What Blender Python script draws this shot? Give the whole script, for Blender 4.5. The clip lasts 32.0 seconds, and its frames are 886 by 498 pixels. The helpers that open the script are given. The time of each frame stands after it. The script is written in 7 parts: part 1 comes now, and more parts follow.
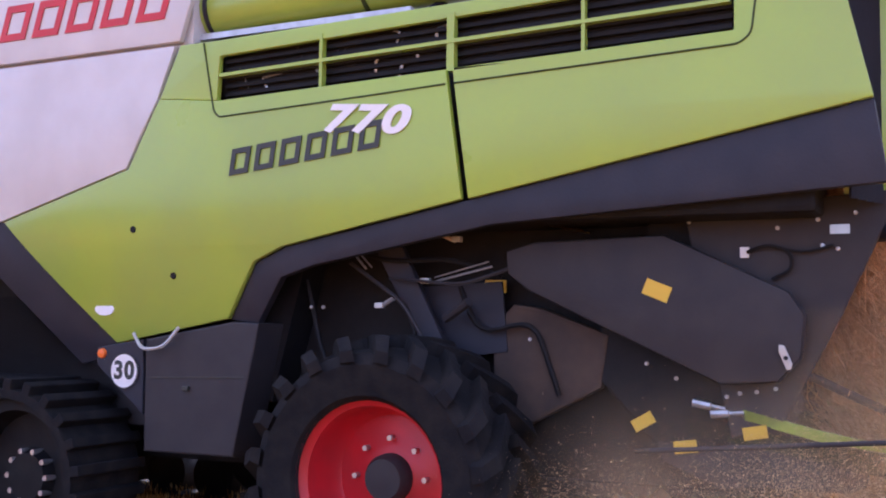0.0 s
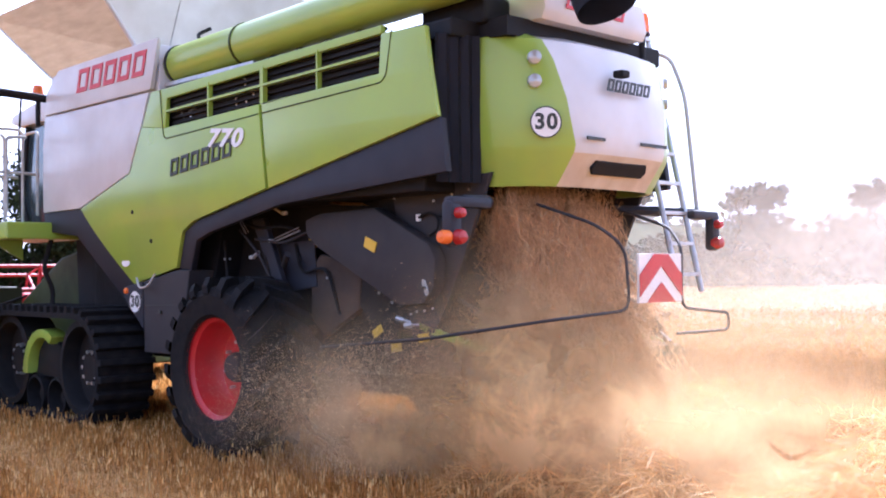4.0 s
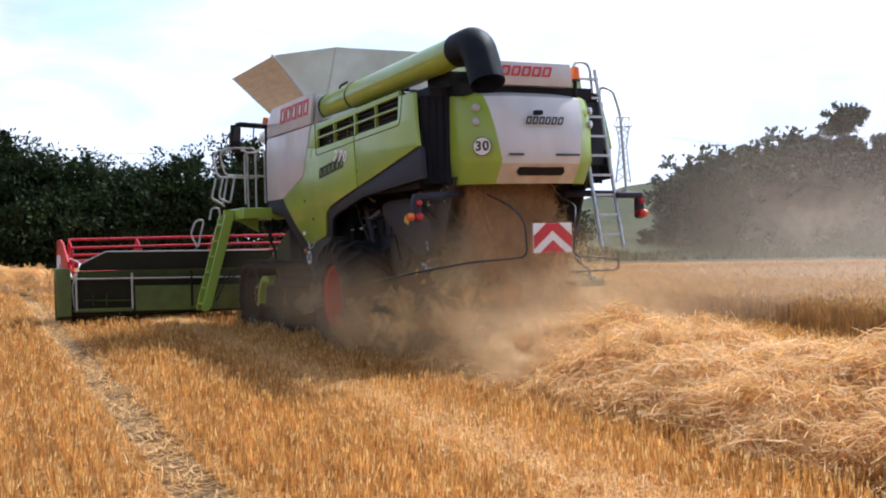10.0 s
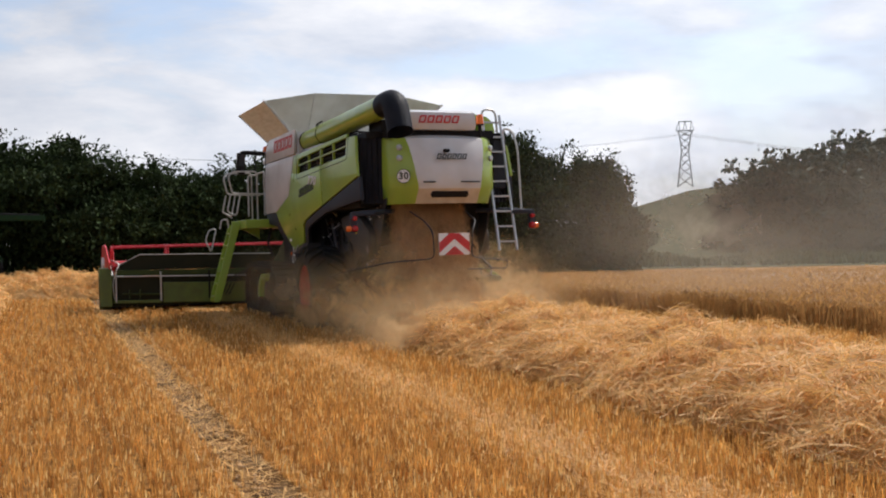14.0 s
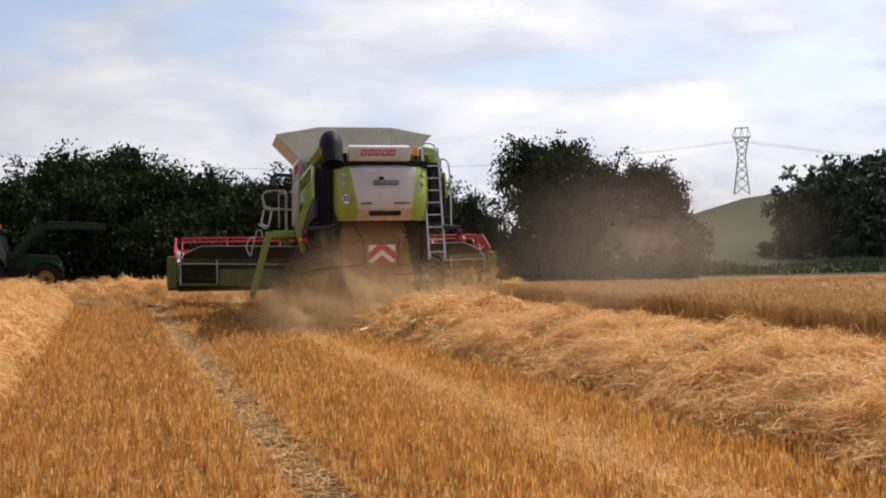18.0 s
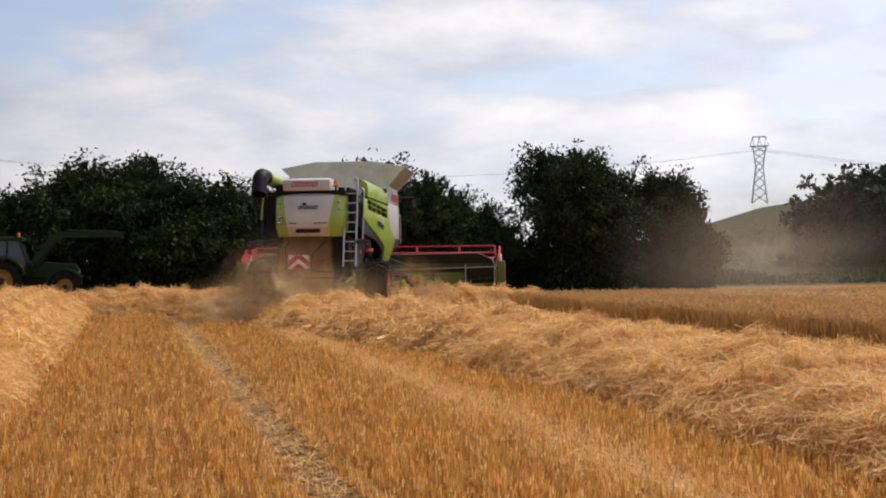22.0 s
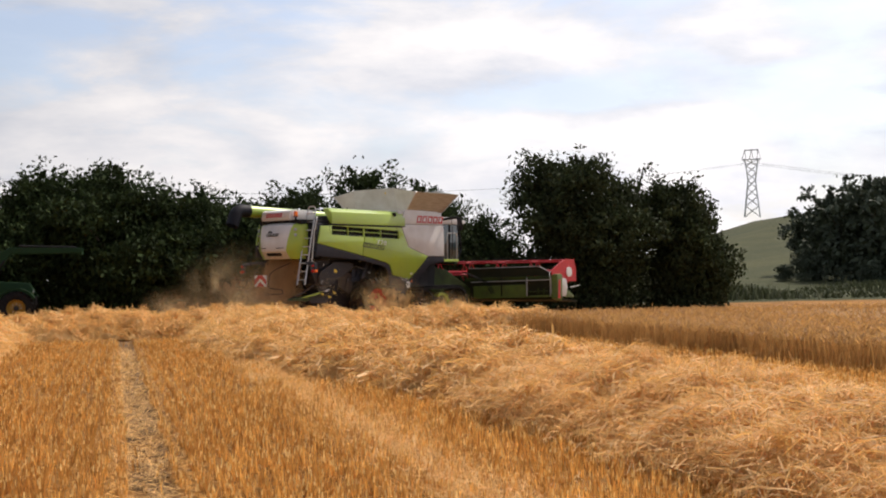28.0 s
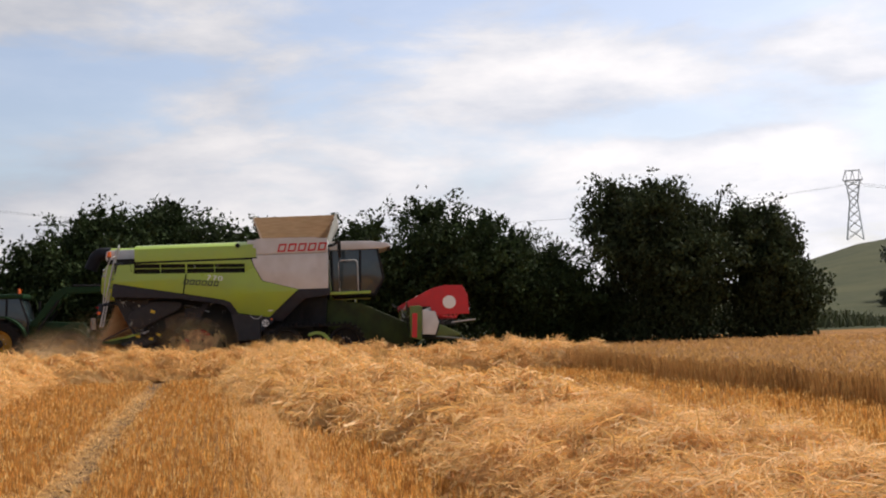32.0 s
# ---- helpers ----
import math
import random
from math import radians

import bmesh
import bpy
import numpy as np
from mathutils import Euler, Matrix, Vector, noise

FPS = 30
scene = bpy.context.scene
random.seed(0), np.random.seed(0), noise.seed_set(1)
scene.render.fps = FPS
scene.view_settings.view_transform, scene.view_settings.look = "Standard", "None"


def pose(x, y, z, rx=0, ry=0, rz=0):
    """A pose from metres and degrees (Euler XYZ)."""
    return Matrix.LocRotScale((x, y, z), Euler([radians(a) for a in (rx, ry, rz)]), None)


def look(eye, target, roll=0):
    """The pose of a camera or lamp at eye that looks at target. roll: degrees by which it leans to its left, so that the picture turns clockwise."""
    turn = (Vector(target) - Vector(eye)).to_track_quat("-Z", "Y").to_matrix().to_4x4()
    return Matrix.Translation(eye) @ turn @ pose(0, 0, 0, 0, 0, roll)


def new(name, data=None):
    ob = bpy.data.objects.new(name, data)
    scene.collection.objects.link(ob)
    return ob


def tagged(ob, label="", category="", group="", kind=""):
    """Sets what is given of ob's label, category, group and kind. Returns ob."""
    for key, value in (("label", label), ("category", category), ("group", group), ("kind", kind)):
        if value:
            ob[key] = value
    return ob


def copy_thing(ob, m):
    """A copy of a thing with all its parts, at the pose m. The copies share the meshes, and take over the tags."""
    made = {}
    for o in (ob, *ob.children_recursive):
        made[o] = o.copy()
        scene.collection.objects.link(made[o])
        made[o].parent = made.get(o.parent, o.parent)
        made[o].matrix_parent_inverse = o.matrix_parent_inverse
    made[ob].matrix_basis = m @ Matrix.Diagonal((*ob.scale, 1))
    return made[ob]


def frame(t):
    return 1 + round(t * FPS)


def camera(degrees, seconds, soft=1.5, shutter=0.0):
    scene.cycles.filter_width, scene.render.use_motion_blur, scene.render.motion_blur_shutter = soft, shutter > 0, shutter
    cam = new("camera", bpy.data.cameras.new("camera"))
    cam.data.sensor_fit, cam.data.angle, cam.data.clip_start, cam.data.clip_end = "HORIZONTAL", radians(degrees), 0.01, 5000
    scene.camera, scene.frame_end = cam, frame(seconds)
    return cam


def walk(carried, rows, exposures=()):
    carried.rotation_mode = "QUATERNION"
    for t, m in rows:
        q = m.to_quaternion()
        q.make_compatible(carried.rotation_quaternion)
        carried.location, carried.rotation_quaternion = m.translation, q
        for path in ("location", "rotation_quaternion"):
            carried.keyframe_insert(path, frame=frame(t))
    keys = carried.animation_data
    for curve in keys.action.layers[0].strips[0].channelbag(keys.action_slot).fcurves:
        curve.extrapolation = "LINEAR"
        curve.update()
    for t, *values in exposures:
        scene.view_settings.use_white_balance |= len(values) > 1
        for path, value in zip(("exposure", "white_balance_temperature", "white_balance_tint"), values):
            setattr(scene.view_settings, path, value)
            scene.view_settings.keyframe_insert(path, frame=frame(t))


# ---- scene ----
cam = camera(44.64, 32.0, 2.0)
# seconds, eye x y z, yaw, pitch, roll
PATH = (
    (0.0, -0.076, -0.192, 1.669, -64.46, 4.39, -0.58),
    (0.5, -0.060, -0.199, 1.672, -62.17, 3.63, -0.34),
    (1.0, -0.040, -0.207, 1.675, -59.72, 2.74, -0.03),
    (1.5, -0.059, -0.188, 1.681, -57.77, 1.89, -0.12),
    (2.0, -0.114, -0.205, 1.693, -55.44, 1.14, -0.31),
    (2.5, -0.069, -0.184, 1.689, -52.79, 1.12, 0.36),
    (4.5, -0.081, -0.228, 1.679, -41.19, 1.34, 0.33),
    (5.0, -0.078, -0.220, 1.677, -38.25, 1.66, 0.28),
    (5.5, -0.082, -0.183, 1.670, -35.57, 1.73, 0.10),
    (6.0, -0.010, -0.074, 1.665, -32.70, 1.32, 0.17),
    (6.5, 0.007, -0.031, 1.657, -30.50, 0.61, 0.38),
    (7.0, -0.017, -0.098, 1.646, -28.98, 0.03, 0.59),
    (7.5, -0.027, -0.098, 1.643, -27.89, -0.31, 0.46),
    (8.0, -0.016, -0.025, 1.639, -26.98, -0.47, 0.35),
    (8.5, 0.007, -0.008, 1.643, -26.25, -0.53, 0.40),
    (9.0, 0.001, -0.007, 1.639, -25.86, -0.52, 0.37),
    (9.5, -0.019, -0.016, 1.639, -25.59, -0.53, 0.35),
    (10.0, -0.000, 0.000, 1.638, -25.22, -0.55, 0.36),
    (10.5, -0.025, -0.013, 1.635, -24.94, -0.53, 0.33),
    (11.0, -0.038, -0.034, 1.636, -24.65, -0.49, 0.31),
    (11.5, -0.044, -0.063, 1.636, -24.33, -0.47, 0.31),
    (12.0, -0.059, -0.089, 1.636, -24.03, -0.46, 0.31),
    (12.5, -0.059, -0.089, 1.634, -23.50, -0.41, 0.32),
    (13.0, -0.065, -0.102, 1.631, -23.01, -0.34, 0.34),
    (13.5, -0.068, -0.112, 1.630, -22.51, -0.31, 0.37),
    (14.0, -0.074, -0.119, 1.632, -22.04, -0.25, 0.38),
    (14.5, -0.084, -0.136, 1.634, -21.55, -0.17, 0.38),
    (16.5, -0.110, -0.137, 1.637, -20.05, 0.09, 0.38),
    (17.0, -0.109, -0.138, 1.632, -19.73, 0.16, 0.38),
    (17.5, -0.109, -0.142, 1.631, -19.47, 0.20, 0.40),
    (18.0, -0.104, -0.129, 1.632, -19.21, 0.19, 0.39),
    (18.5, -0.111, -0.131, 1.633, -19.00, 0.23, 0.38),
    (19.0, -0.117, -0.142, 1.637, -18.81, 0.26, 0.36),
    (19.5, -0.115, -0.149, 1.635, -18.65, 0.32, 0.37),
    (20.0, -0.115, -0.141, 1.635, -18.54, 0.37, 0.36),
    (20.5, -0.110, -0.136, 1.631, -18.43, 0.44, 0.36),
    (21.0, -0.118, -0.137, 1.627, -18.38, 0.51, 0.27),
    (21.5, -0.119, -0.137, 1.627, -18.36, 0.59, 0.26),
    (22.0, -0.111, -0.127, 1.634, -18.34, 0.66, 0.29),
    (22.5, -0.084, -0.073, 1.637, -18.13, 0.80, 0.28),
    (23.0, -0.062, -0.008, 1.638, -18.02, 0.92, 0.28),
    (23.5, -0.015, 0.067, 1.638, -17.69, 1.08, 0.30),
    (24.0, -0.035, 0.304, 1.625, -17.85, 1.28, 0.51),
    (24.5, -0.016, 0.561, 1.618, -21.31, 1.44, 0.92),
    (26.5, 0.365, 2.159, 1.639, -23.96, 1.86, 0.21),
    (27.0, 0.746, 2.799, 1.644, -21.89, 1.35, 0.59),
    (27.5, 0.959, 3.440, 1.639, -20.60, 1.49, 0.55),
    (28.0, 1.127, 4.005, 1.634, -18.89, 1.52, 0.65),
    (28.5, 1.442, 4.340, 1.640, -16.53, 1.38, 1.24),
    (29.0, 1.517, 4.506, 1.647, -14.73, 1.09, 1.70),
    (29.5, 1.700, 4.722, 1.649, -13.28, 1.00, 1.42),
    (30.0, 1.856, 5.008, 1.656, -12.31, 1.20, 0.95),
    (30.5, 2.152, 5.253, 1.661, -11.48, 1.49, 0.71),
    (31.0, 2.432, 5.353, 1.658, -11.79, 1.65, 0.64),
    (31.5, 2.720, 5.335, 1.662, -12.76, 2.06, 1.08),
    (32.0, 2.997, 5.356, 1.662, -13.76, 3.28, 1.67),
)
EXPOSURES = ((0.0, 1.78, 5200, 34), (1.0, 2.33, 4800, 34), (2.0, 2.25, 4950, 36), (5.0, 1.35, 5150, 18), (7.0, 1.2, 5100, 15), (8.0, 0.83, 5300, 13), (9.0, 0.75, 5250, 12), (11.0, 0.28, 5800, 12), (13.0, 0.06, 6150, 12), (17.0, -0.1, 6250, 14), (19.0, 0.05, 6400, 14), (21.0, -0.1, 6400, 15), (24.0, 0.0, 6600, 15), (27.0, 0.2, 6800, 15), (28.0, 0.1, 6700, 14), (30.0, 0.12, 6700, 14), (32.0, 0.0, 6550, 14))
walk(cam, [(t, pose(x, y, z, 90 + tilt, roll, yaw)) for t, x, y, z, yaw, tilt, roll in PATH], EXPOSURES)
# the combine's drive: seconds, rear axle x y, heading, lean, pitch on the uneven ground
DRIVE = (
    (0.0, 7.011, 2.402, 90.04, -0.00, 0.00),
    (0.5, 6.946, 3.091, 89.98, -0.00, 0.00),
    (1.0, 6.904, 3.769, 89.92, -0.00, 0.00),
    (1.5, 6.920, 4.424, 90.01, -0.00, 0.00),
    (2.0, 6.962, 5.083, 90.07, -0.00, 0.00),
    (2.5, 6.944, 5.723, 90.01, -0.00, 0.00),
    (4.5, 6.981, 8.398, 89.98, -0.00, 0.00),
    (5.0, 6.969, 8.926, 89.87, -0.00, 0.00),
    (5.5, 6.953, 9.409, 89.66, -0.00, 0.00),
    (6.0, 6.927, 9.906, 89.30, -0.00, 0.00),
    (6.5, 6.977, 10.491, 89.16, -0.05, 0.03),
    (7.0, 7.014, 11.097, 89.26, -0.32, 0.20),
    (7.5, 7.032, 11.687, 89.34, -0.73, 0.43),
    (8.0, 7.048, 12.311, 89.67, -0.99, 0.56),
    (8.5, 7.073, 12.893, 90.08, -1.13, 0.62),
    (9.0, 7.095, 13.530, 90.07, -1.07, 0.56),
    (9.5, 7.120, 14.245, 90.26, -1.03, 0.52),
    (10.0, 7.164, 14.918, 90.47, -1.06, 0.52),
    (10.5, 7.167, 15.521, 90.45, -0.98, 0.46),
    (11.0, 7.149, 16.120, 90.39, -0.95, 0.43),
    (11.5, 7.121, 16.739, 90.17, -0.95, 0.41),
    (12.0, 7.095, 17.372, 90.15, -0.95, 0.39),
    (12.5, 7.091, 17.996, 90.26, -1.00, 0.40),
    (13.0, 7.114, 18.645, 90.55, -1.06, 0.42),
    (13.5, 7.113, 19.305, 90.68, -1.12, 0.43),
    (14.0, 7.092, 19.972, 90.64, -1.15, 0.42),
    (14.5, 7.076, 20.619, 90.69, -1.17, 0.42),
    (16.5, 6.915, 23.153, 88.74, -1.19, 0.33),
    (17.0, 6.841, 23.717, 86.65, -0.97, 0.22),
    (17.5, 6.773, 24.282, 84.66, -0.76, 0.14),
    (18.0, 6.728, 24.897, 82.53, -0.51, 0.07),
    (18.5, 6.709, 25.680, 81.11, -0.25, 0.03),
    (19.0, 6.628, 26.813, 81.50, -0.17, 0.29),
    (19.5, 6.623, 27.903, 80.22, -0.08, 0.66),
    (20.0, 6.632, 28.736, 77.39, -0.01, 1.07),
    (20.5, 6.659, 29.560, 74.24, -0.11, 0.96),
    (21.0, 6.722, 30.394, 71.25, -0.21, 0.80),
    (21.5, 6.817, 31.225, 68.47, -0.27, 0.62),
    (22.0, 6.918, 32.051, 65.66, -0.25, 0.43),
    (22.5, 7.071, 32.858, 63.09, -0.09, 0.25),
    (23.0, 7.268, 33.685, 60.59, 0.15, 0.09),
    (23.5, 7.410, 34.568, 57.86, 0.38, -0.05),
    (24.0, 7.560, 35.483, 55.25, 0.58, -0.18),
    (24.5, 7.658, 36.409, 52.23, 0.74, -0.33),
    (26.5, 9.880, 41.608, 32.85, -0.39, -0.39),
    (27.0, 10.016, 41.534, 34.06, -0.19, -0.41),
    (27.5, 9.930, 41.459, 33.97, 0.00, -0.42),
    (28.0, 9.777, 41.344, 33.61, 0.14, -0.43),
    (28.5, 9.463, 41.223, 32.90, 0.18, -0.45),
    (29.0, 8.968, 41.132, 31.38, 0.12, -0.54),
    (29.5, 8.299, 41.093, 28.23, -0.02, -0.70),
    (30.0, 7.326, 41.171, 22.86, -0.20, -0.93),
    (30.5, 6.240, 41.350, 16.07, -0.37, -1.10),
    (31.0, 5.318, 41.564, 8.03, -0.46, -1.05),
    (31.5, 4.343, 41.833, -0.87, -0.54, -0.92),
    (32.0, 3.487, 42.086, -9.59, -0.63, -0.80),
)

# ---- world, sun, exposure ----
world = bpy.data.worlds.new("sky")
scene.world = world
world.use_nodes = True
wn, wl = world.node_tree.nodes, world.node_tree.links
wn.clear()
SUN_AZ, SUN_EL = radians(64), radians(52)      # azimuth clockwise from +y
sky = wn.new("ShaderNodeTexSky")
sky.sky_type = 'NISHITA'
sky.sun_disc = False
sky.sun_elevation, sky.sun_rotation = SUN_EL, SUN_AZ
sky.air_density, sky.dust_density, sky.ozone_density = 1.0, 2.5, 1.0
wco = wn.new("ShaderNodeTexCoord")
wsep = wn.new("ShaderNodeSeparateXYZ")
wl.new(wco.outputs["Generated"], wsep.inputs[0])


def wmath(op, a, b=None):
    """One step of arithmetic in the sky's node tree; a and b are sockets or numbers."""
    nd = wn.new("ShaderNodeMath")
    nd.operation = op
    for k, v in enumerate((a, b)):
        if v is None:
            continue
        if isinstance(v, (int, float)):
            nd.inputs[k].default_value = v
        else:
            wl.new(v, nd.inputs[k])
    return nd.outputs[0]


def wnoise(scale, detail, rough, where, distortion=0.0):
    nd = wn.new("ShaderNodeTexNoise")
    nd.inputs["Scale"].default_value, nd.inputs["Detail"].default_value = scale, detail
    nd.inputs["Roughness"].default_value, nd.inputs["Distortion"].default_value = rough, distortion
    wl.new(where, nd.inputs["Vector"])
    return nd.outputs["Fac"]


azim = wmath('MULTIPLY', wmath('ARCTAN2', wsep.outputs["X"], wsep.outputs["Y"]), 57.2958)
elev = wmath('MULTIPLY', wmath('ARCSINE', wsep.outputs["Z"]), 57.2958)
# cloud decks seen flat on: the vault is unrolled and stretched sideways
wcomb = wn.new("ShaderNodeCombineXYZ")
wl.new(wmath('MULTIPLY', azim, 0.055), wcomb.inputs["X"])
wl.new(wmath('MULTIPLY', elev, 0.155), wcomb.inputs["Y"])
wcomb.inputs["Z"].default_value = 4.2
cover = wnoise(1.35, 9.0, 0.6, wcomb.outputs[0], 0.25)
# cloud banks and clear gaps: azimuth, elevation, half widths, thicker or thinner
BANKS = ((37.5, 9.2, 4.5, 2.6, -0.24), (24.0, 9.2, 5.0, 0.9, -0.2), (-7.0, 12.0, 5.0, 3.0, -0.2), (32.0, 14.8, 5.0, 1.2, -0.16), (10.5, 12.6, 3.5, 0.9, -0.13),
         (20.0, 12.0, 9.0, 1.9, 0.2), (29.5, 8.0, 5.5, 0.95, 0.26), (9.0, 8.0, 9.0, 2.0, 0.12), (36.0, 11.2, 2.0, 0.7, 0.22), (44.0, 12.5, 3.0, 1.6, 0.12))
for a0, e0, wa, we, amount in BANKS:
    da = wmath('POWER', wmath('ABSOLUTE', wmath('DIVIDE', wmath('SUBTRACT', azim, a0), wa)), 2.0)
    de = wmath('POWER', wmath('ABSOLUTE', wmath('DIVIDE', wmath('SUBTRACT', elev, e0), we)), 2.0)
    cover = wmath('ADD', cover, wmath('MULTIPLY', wmath('EXPONENT', wmath('MULTIPLY', wmath('ADD', da, de), -1.0)), amount))
# haze thickens to the horizon
cover = wmath('ADD', cover, wmath('MULTIPLY', wmath('EXPONENT', wmath('MULTIPLY', wmath('ABSOLUTE', elev), -0.28)), 0.3))
cr = wn.new("ShaderNodeValToRGB")
cr.color_ramp.elements[0].position, cr.color_ramp.elements[0].color = 0.42, (0.3, 0.3, 0.3, 1)
cr.color_ramp.elements[1].position, cr.color_ramp.elements[1].color = 0.57, (1, 1, 1, 1)
wl.new(cover, cr.inputs["Fac"])
ccol = wn.new("ShaderNodeMixRGB")
ccol.inputs["Color1"].default_value = (6.7, 7.4, 8.5, 1)
ccol.inputs["Color2"].default_value = (11.7, 11.6, 11.5, 1)
cr2 = wn.new("ShaderNodeValToRGB")
cr2.color_ramp.elements[0].position, cr2.color_ramp.elements[1].position = 0.42, 0.7
wl.new(wmath('ADD', wmath('MULTIPLY', cover, 0.55), wmath('MULTIPLY', wnoise(2.3, 6.0, 0.55, wcomb.outputs[0]), 0.5)), cr2.inputs["Fac"])
wl.new(cr2.outputs["Color"], ccol.inputs["Fac"])
cmix = wn.new("ShaderNodeMixRGB")
wl.new(cr.outputs["Color"], cmix.inputs["Fac"])
wclear = wn.new("ShaderNodeVectorMath")
wclear.operation = 'SCALE'
wclear.inputs["Scale"].default_value = 1.8
wl.new(sky.outputs["Color"], wclear.inputs[0])
wl.new(wclear.outputs["Vector"], cmix.inputs["Color1"])
# clouds shine brighter towards the sun
wdot = wn.new("ShaderNodeVectorMath")
wdot.operation = 'DOT_PRODUCT'
wdot.inputs[1].default_value = (math.sin(SUN_AZ), math.cos(SUN_AZ), 0.0)
wl.new(wco.outputs["Generated"], wdot.inputs[0])
wgrad = wn.new("ShaderNodeMapRange")
wgrad.inputs["From Min"].default_value, wgrad.inputs["From Max"].default_value = -0.2, 0.85
wgrad.inputs["To Min"].default_value, wgrad.inputs["To Max"].default_value = 0.46, 1.05
wl.new(wdot.outputs["Value"], wgrad.inputs["Value"])
wshade = wn.new("ShaderNodeVectorMath")
wshade.operation = 'SCALE'
wl.new(ccol.outputs["Color"], wshade.inputs[0])
wl.new(wgrad.outputs["Result"], wshade.inputs["Scale"])
wl.new(wshade.outputs["Vector"], cmix.inputs["Color2"])
bg = wn.new("ShaderNodeBackground")
bg.inputs["Strength"].default_value = 0.09
wl.new(cmix.outputs["Color"], bg.inputs["Color"])
wo = wn.new("ShaderNodeOutputWorld")
wl.new(bg.outputs["Background"], wo.inputs["Surface"])

sun_data = bpy.data.lights.new("sun", 'SUN')
sun_data.energy, sun_data.angle, sun_data.color = 4.3, radians(1.5), (1.0, 0.94, 0.84)
sun = new("sun", sun_data)
sun.matrix_world = look((0, 0, 0), (-math.sin(SUN_AZ) * math.cos(SUN_EL), -math.cos(SUN_AZ) * math.cos(SUN_EL), -math.sin(SUN_EL)))


# ---- materials ----
def mat(name, a, b=None, rough=0.6, metal=0.0, scale=6.0, bump=0.0, bscale=60.0, alpha=1.0, spec=0.5, coat=0.0, island=0.0, rand=0.0, stretch=(1, 1, 1), trans=0.0):
    """Two-tone noise colour, bump at a finer scale, optional variation per mesh island or per object."""
    m = bpy.data.materials.new(name)
    m.use_nodes = True
    n, l = m.node_tree.nodes, m.node_tree.links
    p = n["Principled BSDF"]
    p.inputs["Roughness"].default_value, p.inputs["Metallic"].default_value = rough, metal
    p.inputs["Specular IOR Level"].default_value = spec
    p.inputs["Coat Weight"].default_value = coat
    p.inputs["Coat Roughness"].default_value = 0.15
    b = b or a
    tc = n.new("ShaderNodeTexCoord")
    mp = n.new("ShaderNodeMapping")
    mp.inputs["Scale"].default_value = stretch
    l.new(tc.outputs["Object"], mp.inputs["Vector"])
    t1 = n.new("ShaderNodeTexNoise")
    t1.inputs["Scale"].default_value, t1.inputs["Detail"].default_value = scale, 6.0
    l.new(mp.outputs["Vector"], t1.inputs["Vector"])
    ramp = n.new("ShaderNodeValToRGB")
    ramp.color_ramp.elements[0].position, ramp.color_ramp.elements[1].position = 0.33, 0.68
    ramp.color_ramp.elements[0].color, ramp.color_ramp.elements[1].color = (*a, 1), (*b, 1)
    l.new(t1.outputs["Fac"], ramp.inputs["Fac"])
    col = ramp.outputs["Color"]
    if island or rand:
        hs = n.new("ShaderNodeHueSaturation")
        mr = n.new("ShaderNodeMapRange")
        amount = island or rand
        mr.inputs["To Min"].default_value, mr.inputs["To Max"].default_value = 1 - amount, 1 + amount
        if island:
            gi = n.new("ShaderNodeNewGeometry")
            l.new(gi.outputs["Random Per Island"], mr.inputs["Value"])
        else:
            oi = n.new("ShaderNodeObjectInfo")
            l.new(oi.outputs["Random"], mr.inputs["Value"])
        l.new(mr.outputs["Result"], hs.inputs["Value"])
        l.new(col, hs.inputs["Color"])
        col = hs.outputs["Color"]
    l.new(col, p.inputs["Base Color"])
    r2 = n.new("ShaderNodeMapRange")
    r2.inputs["To Min"].default_value, r2.inputs["To Max"].default_value = max(0.02, rough - 0.12), min(1, rough + 0.12)
    l.new(t1.outputs["Fac"], r2.inputs["Value"])
    l.new(r2.outputs["Result"], p.inputs["Roughness"])
    if bump:
        t2 = n.new("ShaderNodeTexNoise")
        t2.inputs["Scale"].default_value, t2.inputs["Detail"].default_value = bscale, 4.0
        l.new(mp.outputs["Vector"], t2.inputs["Vector"])
        bp = n.new("ShaderNodeBump")
        bp.inputs["Strength"].default_value, bp.inputs["Distance"].default_value = bump, 0.02
        l.new(t2.outputs["Fac"], bp.inputs["Height"])
        l.new(bp.outputs["Normal"], p.inputs["Normal"])
    if alpha < 1:
        p.inputs["Alpha"].default_value = alpha
    if trans:
        out = n["Material Output"]
        tl = n.new("ShaderNodeBsdfTranslucent")
        l.new(col, tl.inputs["Color"])
        mx = n.new("ShaderNodeMixShader")
        mx.inputs["Fac"].default_value = trans
        l.new(p.outputs["BSDF"], mx.inputs[1])
        l.new(tl.outputs["BSDF"], mx.inputs[2])
        l.new(mx.outputs["Shader"], out.inputs["Surface"])
    return m


GREEN = mat("seed_green_paint", (0.33, 0.46, 0.045), (0.29, 0.40, 0.06), 0.32, scale=1.6, bump=0.02, bscale=30, coat=0.3)
WHITE = mat("pale_grey_paint", (0.62, 0.61, 0.60), (0.54, 0.52, 0.50), 0.35, scale=2.2, bump=0.02, coat=0.25)
DUSTY = mat("dusty_bounce_lit_paint", (0.60, 0.53, 0.43), (0.50, 0.42, 0.31), 0.6, scale=5.0, bump=0.05)
RED = mat("red_paint", (0.55, 0.015, 0.02), (0.46, 0.02, 0.025), 0.4, scale=5)
REDLAMP = mat("red_lens", (0.42, 0.015, 0.015), (0.35, 0.015, 0.015), 0.2)
